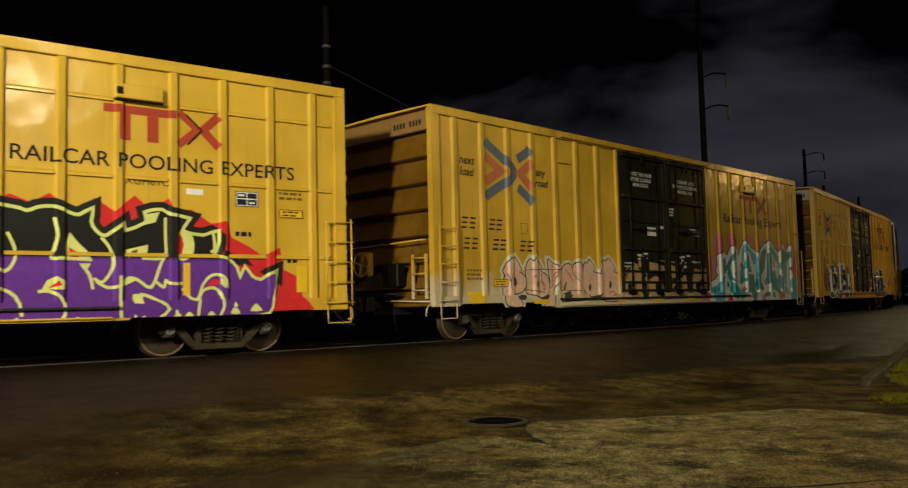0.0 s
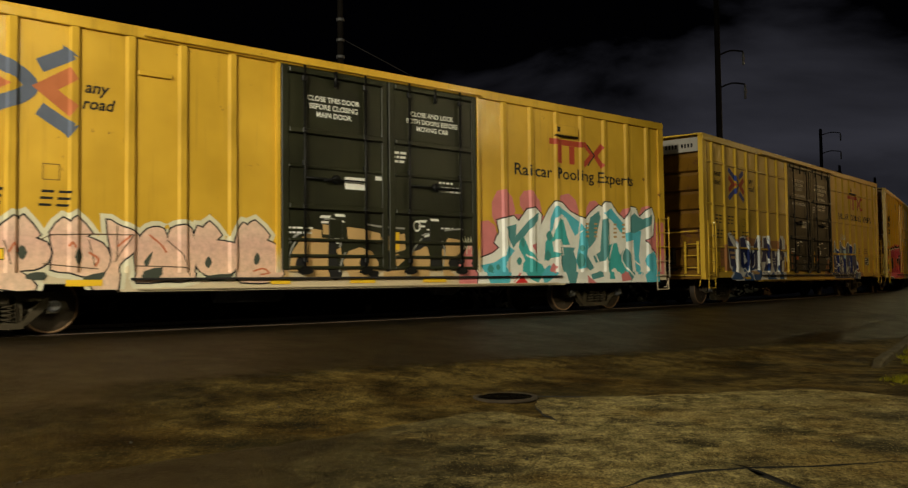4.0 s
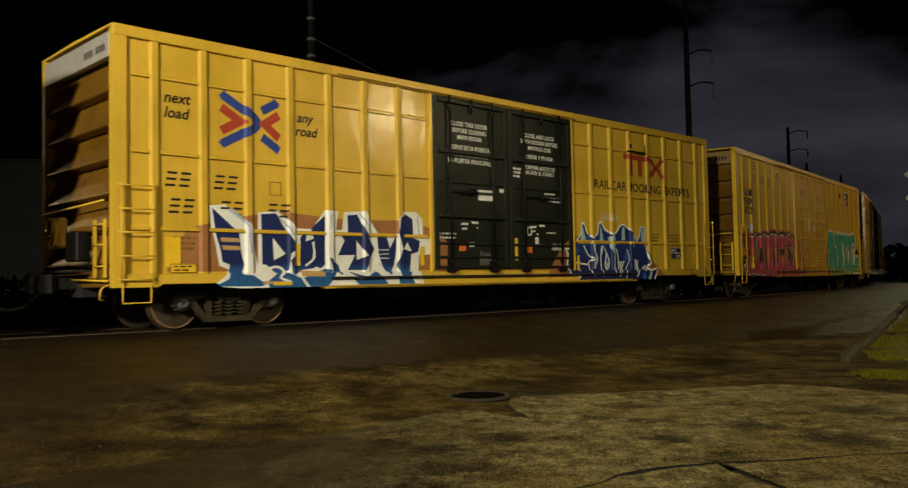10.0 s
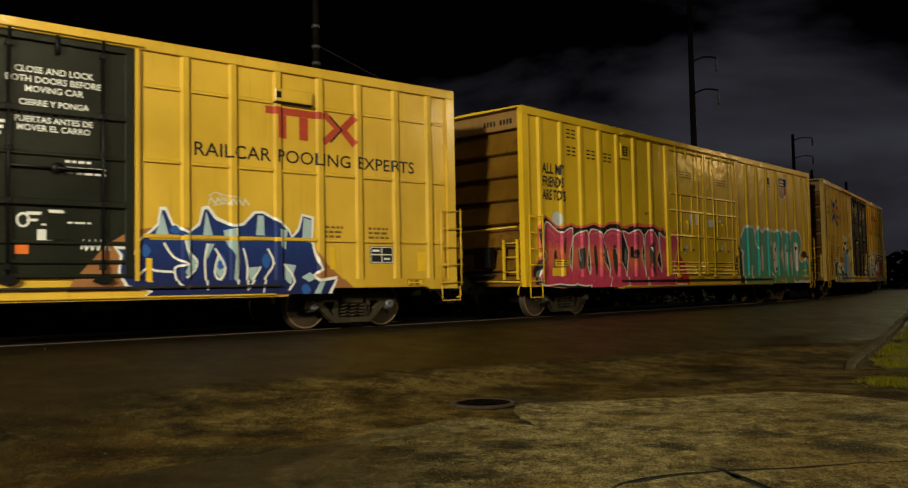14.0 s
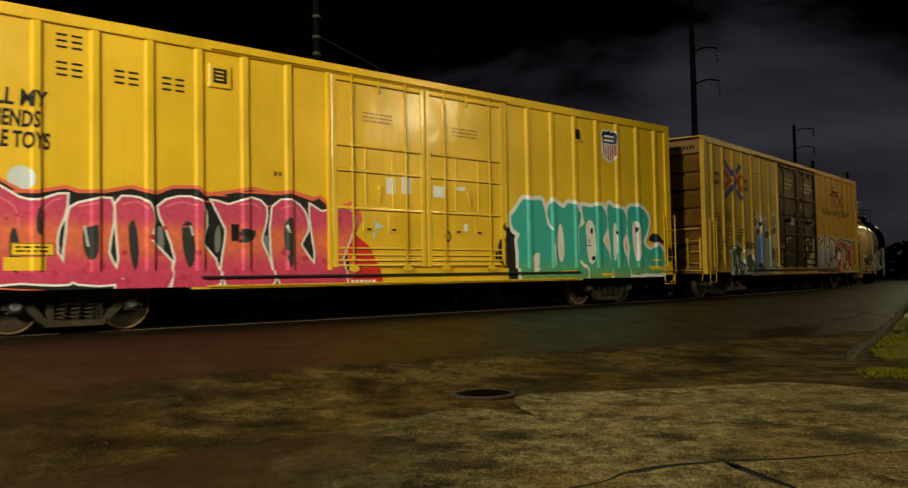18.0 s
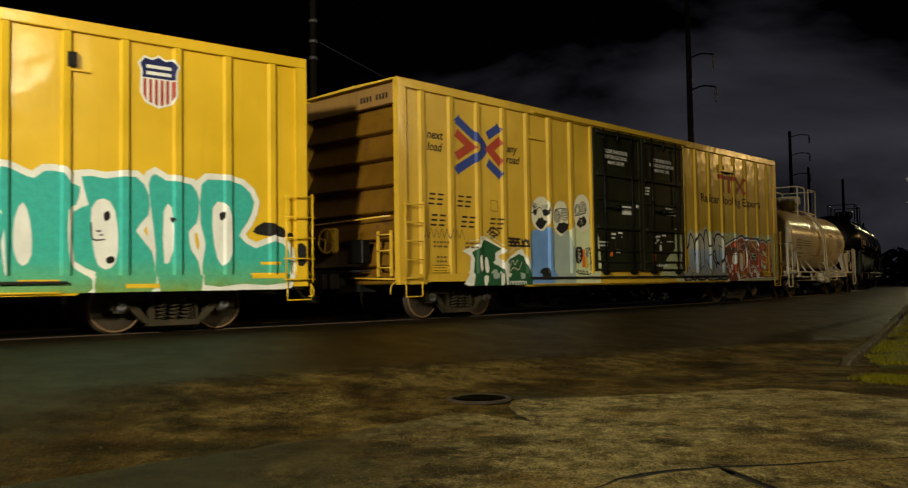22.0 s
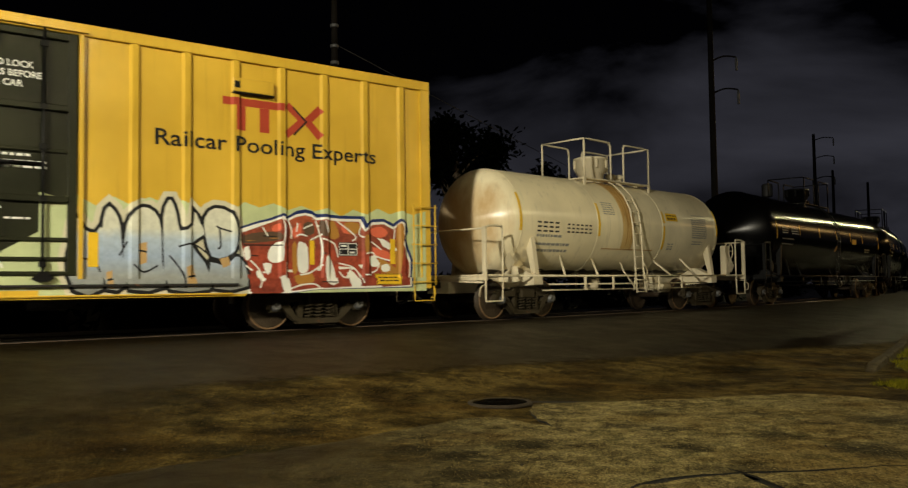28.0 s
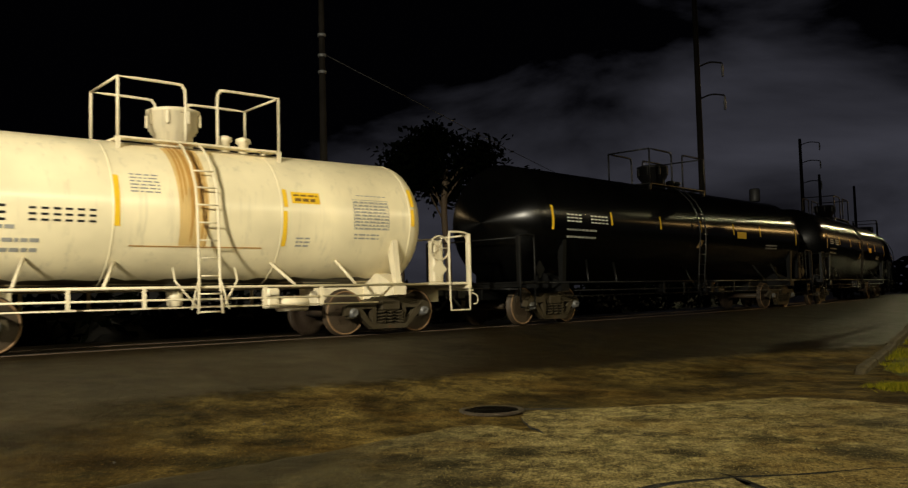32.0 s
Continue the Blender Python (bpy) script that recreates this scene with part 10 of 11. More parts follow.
form(car_e, "painted_figure", "chalkgreen", 0.0064, [(-3.42, 2.05), (-2.83, 2.27), (-2.35, 2.23), (-2.12, 1.8), (-2.13, 0.65), (-3.22, 0.65), (-3.17, 1.36)], 1)
form(car_e, "figure_head", "chalk", 0.0086, [(-4.94, 2.38), (-4.89, 2.65), (-4.72, 2.8), (-4.53, 2.85), (-4.32, 2.79), (-4.19, 2.57), (-4.21, 2.31), (-4.32, 2.12), (-4.51, 2.01), (-4.72, 2.04), (-4.87, 2.15)], 1)
form(car_e, "figure_head", "chalk", 0.009, [(-4.08, 2.35), (-4.04, 2.58), (-3.9, 2.74), (-3.74, 2.79), (-3.56, 2.74), (-3.45, 2.52), (-3.45, 2.22), (-3.59, 2.01), (-3.75, 1.9), (-3.93, 1.97), (-4.04, 2.13)], 1)
form(car_e, "figure_head", "chalk", 0.0094, [(-3.21, 2.48), (-3.16, 2.77), (-3.04, 2.93), (-2.85, 3.01), (-2.65, 2.98), (-2.5, 2.82), (-2.48, 2.47), (-2.55, 2.18), (-2.75, 2.04), (-3, 2.07), (-3.14, 2.21)], 1)
form(car_e, "figure_blot", "ebony", 0.0112, [(-4.79, 2.18), (-4.71, 2.27), (-4.67, 2.33), (-4.6, 2.31), (-4.52, 2.36), (-4.46, 2.28), (-4.3, 2.25), (-4.43, 2.14), (-4.52, 2.05), (-4.62, 2.05), (-4.73, 2.11)])
form(car_e, "figure_blot", "ebony", 0.0112, [(-3.96, 2.07), (-3.88, 2.19), (-3.81, 2.25), (-3.73, 2.22), (-3.64, 2.27), (-3.52, 2.23), (-3.4, 2.22), (-3.48, 2.09), (-3.62, 2), (-3.71, 1.95), (-3.84, 2)])
form(car_e, "figure_blot", "ebony", 0.0112, [(-3.09, 2.22), (-3.01, 2.33), (-2.95, 2.41), (-2.85, 2.4), (-2.76, 2.46), (-2.7, 2.42), (-2.61, 2.32), (-2.72, 2.2), (-2.83, 2.19), (-2.91, 2.13)])
form(car_e, "figure_blot", "ebony", 0.0112, [(-4.87, 2.49), (-4.8, 2.53), (-4.72, 2.53), (-4.72, 2.44), (-4.78, 2.37), (-4.85, 2.4)])
form(car_e, "figure_blot", "ebony", 0.0112, [(-4.51, 2.5), (-4.43, 2.55), (-4.26, 2.53), (-4.26, 2.43), (-4.36, 2.37), (-4.47, 2.39)])
form(car_e, "figure_blot", "ebony", 0.0112, [(-4.62, 1.05), (-4.53, 1.09), (-4.43, 1.11), (-4.29, 1.1), (-4.26, 1.02), (-4.29, 0.88), (-4.39, 0.84), (-4.59, 0.85), (-4.64, 0.93)])
form(car_e, "figure_blot", "ebony", 0.0112, [(-3.14, 1.61), (-3.03, 1.65), (-2.89, 1.65), (-2.84, 1.55), (-2.83, 1.44), (-2.91, 1.26), (-3.03, 1.21), (-3.13, 1.26), (-3.16, 1.44)])
form(car_e, "figure_stripe", "orange", 0.0114, [(-2.85, 1.58), (-2.74, 1.59), (-2.73, 1.13), (-2.87, 1.12)])
line(car_e, "figure_line", "ebony", 0.0116, 0.024, [(-3.78, 2.4), (-3.8, 2.31), (-3.87, 2.26), (-3.95, 2.25), (-4.02, 2.3), (-4.04, 2.38), (-4.02, 2.47), (-3.95, 2.53), (-3.87, 2.53), (-3.8, 2.48), (-3.78, 2.4)])
line(car_e, "figure_line", "ebony", 0.0116, 0.024, [(-3.81, 2.4), (-3.83, 2.34), (-3.88, 2.3), (-3.93, 2.3), (-3.98, 2.33), (-3.99, 2.39), (-3.98, 2.44), (-3.93, 2.48), (-3.88, 2.49), (-3.83, 2.45), (-3.81, 2.4)])
line(car_e, "figure_line", "ebony", 0.0116, 0.024, [(-3.85, 2.39), (-3.86, 2.37), (-3.88, 2.35), (-3.91, 2.35), (-3.93, 2.36), (-3.94, 2.39), (-3.93, 2.42), (-3.91, 2.43), (-3.88, 2.44), (-3.86, 2.42), (-3.85, 2.39)])
line(car_e, "figure_line", "ebony", 0.0116, 0.024, [(-3.42, 2.46), (-3.45, 2.38), (-3.53, 2.32), (-3.63, 2.31), (-3.7, 2.36), (-3.73, 2.45), (-3.7, 2.53), (-3.62, 2.59), (-3.53, 2.6), (-3.45, 2.55), (-3.42, 2.46)])
line(car_e, "figure_line", "ebony", 0.0116, 0.024, [(-3.47, 2.47), (-3.49, 2.41), (-3.54, 2.37), (-3.6, 2.37), (-3.65, 2.4), (-3.67, 2.45), (-3.65, 2.51), (-3.6, 2.55), (-3.54, 2.55), (-3.49, 2.52), (-3.47, 2.47)])
line(car_e, "figure_line", "ebony", 0.0116, 0.024, [(-3.52, 2.47), (-3.53, 2.44), (-3.55, 2.43), (-3.58, 2.43), (-3.6, 2.44), (-3.6, 2.46), (-3.6, 2.49), (-3.58, 2.51), (-3.55, 2.51), (-3.53, 2.49), (-3.52, 2.47)])
line(car_e, "figure_line", "ebony", 0.0116, 0.024, [(-2.91, 2.6), (-2.93, 2.52), (-2.99, 2.46), (-3.06, 2.46), (-3.12, 2.51), (-3.15, 2.59), (-3.12, 2.67), (-3.06, 2.73), (-2.99, 2.73), (-2.93, 2.69), (-2.91, 2.6)])
line(car_e, "figure_line", "ebony", 0.0116, 0.024, [(-2.95, 2.6), (-2.97, 2.55), (-3, 2.52), (-3.05, 2.51), (-3.09, 2.54), (-3.1, 2.59), (-3.09, 2.64), (-3.05, 2.68), (-3, 2.68), (-2.97, 2.65), (-2.95, 2.6)])
line(car_e, "figure_line", "ebony", 0.0116, 0.024, [(-2.63, 2.68), (-2.66, 2.58), (-2.74, 2.52), (-2.83, 2.52), (-2.9, 2.57), (-2.93, 2.66), (-2.9, 2.75), (-2.83, 2.81), (-2.74, 2.81), (-2.66, 2.76), (-2.63, 2.68)])
line(car_e, "figure_line", "ebony", 0.0116, 0.024, [(-2.68, 2.67), (-2.69, 2.61), (-2.74, 2.57), (-2.81, 2.57), (-2.85, 2.6), (-2.87, 2.66), (-2.85, 2.72), (-2.8, 2.76), (-2.74, 2.76), (-2.69, 2.73), (-2.68, 2.67)])
line(car_e, "figure_line", "ebony", 0.0116, 0.024, [(-2.72, 2.67), (-2.73, 2.64), (-2.75, 2.62), (-2.78, 2.62), (-2.81, 2.63), (-2.82, 2.66), (-2.81, 2.69), (-2.78, 2.71), (-2.75, 2.72), (-2.73, 2.7), (-2.72, 2.67)])
line(car_e, "figure_line", "ebony", 0.0118, 0.024, [(-4.93, 2.43), (-4.86, 2.44)])
line(car_e, "figure_line", "ebony", 0.0118, 0.024, [(-4.72, 2.5), (-4.64, 2.58), (-4.55, 2.55), (-4.5, 2.5)])
line(car_e, "figure_line", "ebony", 0.0118, 0.024, [(-4.26, 2.52), (-4.21, 2.53)])
line(car_e, "figure_line", "ebony", 0.0118, 0.024, [(-4.86, 2.53), (-4.9, 2.66)])
line(car_e, "figure_line", "ebony", 0.0118, 0.024, [(-4.83, 2.54), (-4.85, 2.69)])
line(car_e, "figure_line", "ebony", 0.0118, 0.024, [(-4.8, 2.54), (-4.78, 2.68)])
line(car_e, "figure_line", "ebony", 0.0118, 0.024, [(-4.76, 2.54), (-4.71, 2.66)])
line(car_e, "figure_line", "ebony", 0.0118, 0.024, [(-4.45, 2.55), (-4.5, 2.64)])
line(car_e, "figure_line", "ebony", 0.0118, 0.024, [(-4.37, 2.56), (-4.39, 2.66)])
line(car_e, "figure_line", "ebony", 0.0118, 0.024, [(-4.32, 2.56), (-4.3, 2.67)])
line(car_e, "figure_line", "ebony", 0.0118, 0.024, [(-4.27, 2.54), (-4.23, 2.64)])
line(car_e, "figure_line", "ebony", 0.0118, 0.024, [(-4.01, 2.54), (-3.77, 2.6), (-3.46, 2.59)])
line(car_e, "figure_line", "ebony", 0.0118, 0.024, [(-3.14, 2.45), (-2.82, 2.5), (-2.66, 2.55)])
line(car_e, "figure_line", "ebony", 0.0118, 0.024, [(-2.71, 1.59), (-2.54, 1.63), (-2.63, 1.48), (-2.69, 1.33), (-2.61, 1.19)])
line(car_e, "figure_line", "ebony", 0.0118, 0.024, [(-2.65, 1.57), (-2.69, 1.46), (-2.61, 1.41), (-2.68, 1.26), (-2.59, 1.17)])
line(car_e, "figure_line", "ebony", 0.0118, 0.024, [(-2.58, 1.55), (-2.37, 1.67), (-2.2, 1.67)])
line(car_e, "figure_line", "ebony", 0.0118, 0.024, [(-2.56, 1.48), (-2.25, 1.53), (-2.5, 1.37), (-2.21, 1.41), (-2.48, 1.26), (-2.23, 1.25)])
line(car_e, "figure_line", "ebony", 0.0118, 0.024, [(-2.54, 1.19), (-2.21, 1.34), (-2.46, 1.05), (-2.25, 1.05)])
line(car_e, "figure_line", "ebony", 0.0118, 0.024, [(-2.49, 1.59), (-2.48, 1.05)])
line(car_e, "figure_line", "ebony", 0.0118, 0.024, [(-3.15, 1.04), (-3.08, 0.97), (-3.04, 1.06), (-2.98, 0.94), (-2.93, 1.05), (-2.87, 0.95), (-2.81, 1.05), (-2.73, 0.93), (-2.67, 1.03), (-2.59, 0.95)])
line(car_e, "figure_line", "ebony", 0.0118, 0.024, [(-3.15, 0.96), (-2.63, 0.93)])
line(car_e, "figure_line", "chalk", 0.0128, 0.012, [(-3.09, 1.56), (-2.95, 1.58), (-3.05, 1.49), (-2.91, 1.47), (-3.07, 1.38), (-2.92, 1.37), (-3.07, 1.29)])
line(car_e, "figure_line", "chalk", 0.0128, 0.012, [(-3.03, 1.61), (-2.99, 1.24)])
line(car_e, "figure_line", "chalk", 0.0128, 0.012, [(-2.97, 2.37), (-2.79, 2.26)])
line(car_e, "figure_line", "chalk", 0.0128, 0.012, [(-2.83, 2.39), (-2.92, 2.22)])
layer("graffiti_cloud", [cloud(1.9, 9.2, 0.66, 2.34, 4, 13, 0.22), [(0.9, 0.80), (1.9, 0.80), (1.9, 1.7), (1.4, 1.4)]], 0.0016, "palegreen", car_e, "pale green spray cloud")
bubble(car_e, "fade_steel", "black", 0.06, "bone", 0.085, [(2.37, 1.52), (2.44, 1.94), (2.57, 1.75), (2.74, 1.7), (2.86, 1.78), (2.83, 0.81), (2.41, 0.8), (2.32, 1.25)])
bubble(car_e, "fade_steel", "black", 0.06, "bone", 0.085, [(2.86, 1.94), (2.95, 2.14), (3.09, 1.95), (3.13, 1.7), (3.16, 1.35), (3.2, 0.88), (2.9, 0.81), (2.83, 1.35)])
bubble(car_e, "fade_steel", "black", 0.06, "bone", 0.085, [(3.2, 1.7), (3.28, 1.99), (3.48, 2.15), (3.68, 2.07), (3.78, 1.81), (3.8, 1.26), (3.83, 0.84), (3.26, 0.8), (3.17, 1.24)])
bubble(car_e, "fade_steel", "black", 0.06, "bone", 0.085, [(3.82, 2), (3.88, 2.23), (3.95, 2.29), (4.04, 2.06), (4.1, 1.78), (4.33, 1.88), (4.35, 2.12), (4.45, 1.93), (4.53, 1.73), (4.29, 1.56), (4.53, 1.25), (4.63, 0.96), (4.58, 0.78), (3.92, 0.79), (3.83, 1.26)])
bubble(car_e, "fade_steel", "black", 0.06, "bone", 0.085, [(4.54, 2.03), (4.72, 2.19), (5.02, 2.11), (5.12, 1.77), (5.07, 1.47), (4.92, 1.35), (4.66, 1.35), (4.54, 1.74)])
bubble(car_e, "fade_steel", "black", 0.06, "bone", 0.085, [(4.64, 1.25), (4.92, 1.17), (5.07, 1.35), (5.25, 1.25), (5.29, 0.83), (4.68, 0.8)])
form(car_e, "graffiti_opening", "tan", 0.013, [(3.41, 1.54), (3.55, 1.58), (3.55, 1.24), (3.43, 1.2)])
form(car_e, "graffiti_opening", "tan", 0.013, [(4.2, 1.17), (4.33, 1.21), (4.39, 0.83), (4.22, 0.83)])
form(car_e, "graffiti_opening", "tan", 0.013, [(4.8, 1.31), (4.96, 1.35), (5, 1.21), (4.86, 1.15)])
form(car_e, "graffiti_opening", "tan", 0.013, [(2.91, 1.08), (3, 1.11), (3, 0.82), (2.91, 0.82)])
line(car_e, "graffiti_line", "black", 0.0136, 0.03, [(4.74, 1.88), (4.82, 1.84), (5.02, 1.79)])
line(car_e, "graffiti_line", "black", 0.0136, 0.03, [(4.8, 1.84), (4.82, 1.53), (4.76, 1.49)])
line(car_e, "graffiti_line", "black", 0.0136, 0.03, [(3.32, 1.21), (3.5, 1.08), (3.73, 1.19)])
line(car_e, "graffiti_line", "black", 0.0136, 0.03, [(3.41, 1.44), (3.55, 1.41)])
line(car_e, "graffiti_line", "black", 0.0136, 0.03, [(2.5, 1.31), (2.73, 1.24), (2.81, 1.08)])
line(car_e, "graffiti_line", "black", 0.0136, 0.03, [(3.92, 1.36), (4.14, 1.08), (4.18, 0.81)])
line(car_e, "graffiti_line", "black", 0.0136, 0.03, [(4.08, 1.51), (4.33, 1.56), (4.62, 1.37)])
line(car_e, "graffiti_line", "black", 0.0136, 0.03, [(3.23, 1.58), (3.11, 1.35)])
line(car_e, "graffiti_line", "black", 0.0136, 0.03, [(4.22, 1), (4.37, 1.02)])
line(car_e, "graffiti_line", "black", 0.0136, 0.03, [(2.91, 0.95), (3, 0.97)])
form(car_e, "graffiti_edge", "navy", 0.004, [(5.17, 1.88), (5.54, 2), (5.79, 2.07), (6.01, 2.16), (6.11, 2.11), (6.28, 2.21), (6.47, 2.25), (6.61, 2.23), (6.7, 2.17), (6.89, 2.18), (7.18, 2.16), (7.72, 2.17), (7.79, 2.03), (7.94, 2.12), (8.21, 2.14), (8.44, 2.05), (8.6, 2.16), (8.76, 2.1), (8.8, 1.9), (8.73, 1.77), (8.91, 1.33), (8.86, 0.77), (6.7, 0.75), (5.63, 0.64), (5.28, 0.67), (5.23, 1.07), (5.11, 1.6)])
form(car_e, "graffiti_rim", "white", 0.0058, [(5.17, 1.84), (5.54, 1.96), (5.79, 2.02), (6.01, 2.11), (6.09, 2.05), (6.29, 2.15), (6.47, 2.18), (6.61, 2.16), (6.7, 2.1), (6.89, 2.12), (7.18, 2.1), (7.68, 2.11), (7.75, 1.91), (7.95, 2.06), (8.21, 2.08), (8.44, 1.98), (8.62, 2.1), (8.72, 2.05), (8.71, 1.87), (8.65, 1.75), (8.85, 1.32), (8.83, 0.79), (6.7, 0.76), (5.63, 0.65), (5.31, 0.69), (5.26, 1.07), (5.14, 1.59)])
form(car_e, "graffiti_base", "fade_brick", 0.0072, [(5.2, 1.78), (5.54, 1.91), (5.8, 1.98), (5.99, 2.06), (6.09, 2.01), (6.29, 2.1), (6.47, 2.14), (6.61, 2.11), (6.7, 2.05), (6.89, 2.07), (7.18, 2.05), (7.64, 2.06), (7.74, 1.86), (7.95, 2.01), (8.21, 2.03), (8.44, 1.93), (8.62, 2.05), (8.67, 2), (8.66, 1.87), (8.61, 1.75), (8.79, 1.3), (8.78, 0.83), (6.7, 0.79), (5.63, 0.68), (5.35, 0.73), (5.31, 1.07), (5.21, 1.59)])
form(car_e, "graffiti_fill", "fade_brick", 0.008, [(5.2, 1.77), (5.54, 1.89), (5.99, 2.06), (6.02, 1.9), (5.98, 1.61), (5.21, 1.56)])
form(car_e, "graffiti_fill", "fade_brick", 0.0083, [(5.26, 1.53), (5.75, 1.54), (5.8, 1.42), (5.67, 1.25), (5.61, 1.07), (5.7, 0.91), (5.6, 0.69), (5.38, 0.7), (5.29, 1.16)])
form(car_e, "graffiti_fill", "fade_brick", 0.0086, [(5.8, 1.21), (6.06, 1.26), (6.08, 1.02), (5.8, 0.99), (5.7, 1.14)])
form(car_e, "graffiti_fill", "fade_brick", 0.008, [(5.61, 0.76), (5.7, 0.89), (5.82, 0.87), (5.98, 0.67), (5.63, 0.66)])
form(car_e, "graffiti_fill", "fade_brick", 0.0083, [(6.12, 1.74), (6.19, 1.99), (6.37, 2.11), (6.56, 2.12), (6.68, 1.97), (6.75, 1.74), (6.77, 1.36), (6.68, 0.97), (6.73, 0.79), (6.13, 0.75), (6.11, 0.97), (6.21, 1.07), (6.12, 1.35)])
form(car_e, "graffiti_fill", "fade_brick", 0.0086, [(6.75, 2.05), (6.87, 2.08), (7.18, 2.04), (7.62, 2.05), (7.67, 1.82), (7.59, 1.73), (7.18, 1.71), (6.79, 1.77)])
form(car_e, "graffiti_fill", "fade_brick", 0.008, [(6.82, 1.63), (7.13, 1.54), (7.13, 1.44), (6.87, 1.39), (6.82, 1.16), (6.79, 1.18)])
form(car_e, "graffiti_fill", "fade_brick", 0.0083, [(6.93, 1.38), (7.14, 1.4), (7.18, 1.12), (7.36, 0.8), (7.11, 0.8), (7.01, 1.15)])
form(car_e, "graffiti_fill", "fade_brick", 0.0086, [(6.78, 1.13), (6.85, 1.15), (6.87, 0.86), (7.14, 0.84), (7.14, 0.79), (6.8, 0.78)])
form(car_e, "graffiti_fill", "fade_brick", 0.008, [(7.18, 1.32), (7.48, 1.35), (7.7, 1.13), (7.71, 0.83), (7.63, 0.97), (7.48, 1.17), (7.18, 1.19)])
form(car_e, "graffiti_fill", "fade_brick", 0.0083, [(7.75, 1.86), (7.97, 2), (8.23, 2.01), (8.45, 1.92), (8.51, 1.79), (8.61, 1.78), (8.7, 1.48), (8.82, 1.27), (8.79, 0.82), (8.12, 0.79), (8.04, 1.07), (7.75, 1.07), (7.71, 1.46), (7.71, 1.66)])
form(car_e, "graffiti_patch", "dusk", 0.0108, [(5.23, 1.72), (5.58, 1.8), (5.94, 1.8), (5.98, 1.68), (5.63, 1.62), (5.23, 1.59)], 1)
form(car_e, "graffiti_patch", "ochre", 0.0108, [(5.3, 1.7), (5.56, 1.76), (5.59, 1.67), (5.32, 1.63)], 1)
form(car_e, "graffiti_patch", "ochre", 0.0108, [(5.71, 1.76), (5.92, 1.77), (5.95, 1.7), (5.73, 1.69)], 1)
form(car_e, "graffiti_patch", "ochre", 0.0108, [(6.2, 1.58), (6.28, 1.6), (6.3, 1.12), (6.21, 1.07)], 1)
form(car_e, "graffiti_patch", "dusk", 0.0108, [(6.43, 1.98), (6.61, 2.01), (6.65, 1.81), (6.46, 1.77)], 1)
form(car_e, "graffiti_patch", "ochre", 0.0108, [(6.24, 1.01), (6.61, 1.06), (6.59, 0.89), (6.28, 0.85)], 1)
form(car_e, "graffiti_patch", "ochre", 0.0108, [(6.97, 2.02), (7.09, 2.03), (7.19, 1.75), (6.98, 1.72)], 1)
form(car_e, "graffiti_patch", "dusk", 0.0108, [(6.76, 2.02), (6.85, 2.04), (6.93, 1.78), (6.8, 1.78)], 1)
form(car_e, "graffiti_patch", "ochre", 0.0108, [(7.3, 2.02), (7.62, 2.03), (7.62, 1.85), (7.43, 1.81)], 1)
form(car_e, "graffiti_patch", "ochre", 0.0108, [(7.75, 1.8), (7.85, 1.77), (7.9, 1.51), (7.75, 1.47)], 1)
form(car_e, "graffiti_patch", "coral", 0.0108, [(7.89, 1.92), (8.15, 1.98), (8.31, 1.86), (8.15, 1.76), (7.95, 1.79)], 1)
form(car_e, "graffiti_patch", "coral", 0.0108, [(7.93, 1.57), (8.29, 1.49), (8.46, 1.31), (8.06, 1.37)], 1)
form(car_e, "graffiti_patch", "ochre", 0.0108, [(8.06, 1.35), (8.42, 1.21), (8.55, 1.07), (8.15, 1.07)], 1)
form(car_e, "graffiti_patch", "ochre", 0.0108, [(8.53, 2.02), (8.64, 2.05), (8.67, 1.79), (8.58, 1.07), (8.48, 1.07), (8.51, 1.79)], 1)
form(car_e, "graffiti_patch", "coral", 0.0108, [(5.8, 1.91), (5.94, 1.97), (5.94, 1.84), (5.8, 1.82)], 1)
form(car_e, "graffiti_patch", "coral", 0.0108, [(6.2, 1.86), (6.37, 1.99), (6.38, 1.8), (6.24, 1.7)], 1)
form(car_e, "graffiti_patch", "coral", 0.0108, [(7.23, 1.98), (7.4, 1.95), (7.52, 1.82), (7.28, 1.83)], 1)
form(car_e, "graffiti_patch", "white", 0.0121, [(6.31, 1.61), (6.42, 1.63), (6.51, 1.54), (6.53, 1.16), (6.46, 1.07), (6.35, 1.07), (6.3, 1.21)], 1)
form(car_e, "graffiti_patch", "white", 0.0121, [(5.76, 1.53), (5.98, 1.64), (6, 1.3), (5.8, 1.25), (5.7, 1.34)], 1)
form(car_e, "graffiti_patch", "white", 0.0121, [(5.93, 0.98), (6.08, 1), (6.15, 0.69), (6.03, 0.66)], 1)
form(car_e, "graffiti_patch", "white", 0.0121, [(5.61, 1.23), (5.75, 1.24), (5.79, 1.18), (5.71, 1.03)], 1)
form(car_e, "graffiti_patch", "white", 0.0121, [(6.88, 1.35), (6.99, 1.36), (7.13, 0.88), (6.89, 0.89)], 1)
form(car_e, "graffiti_patch", "white", 0.0121, [(7.36, 1.07), (7.5, 1.09), (7.63, 0.92), (7.62, 0.8), (7.43, 0.8)], 1)
form(car_e, "graffiti_patch", "white", 0.0121, [(8.12, 1.73), (8.23, 1.72), (8.51, 1.55), (8.46, 1.5), (8.18, 1.59)], 1)
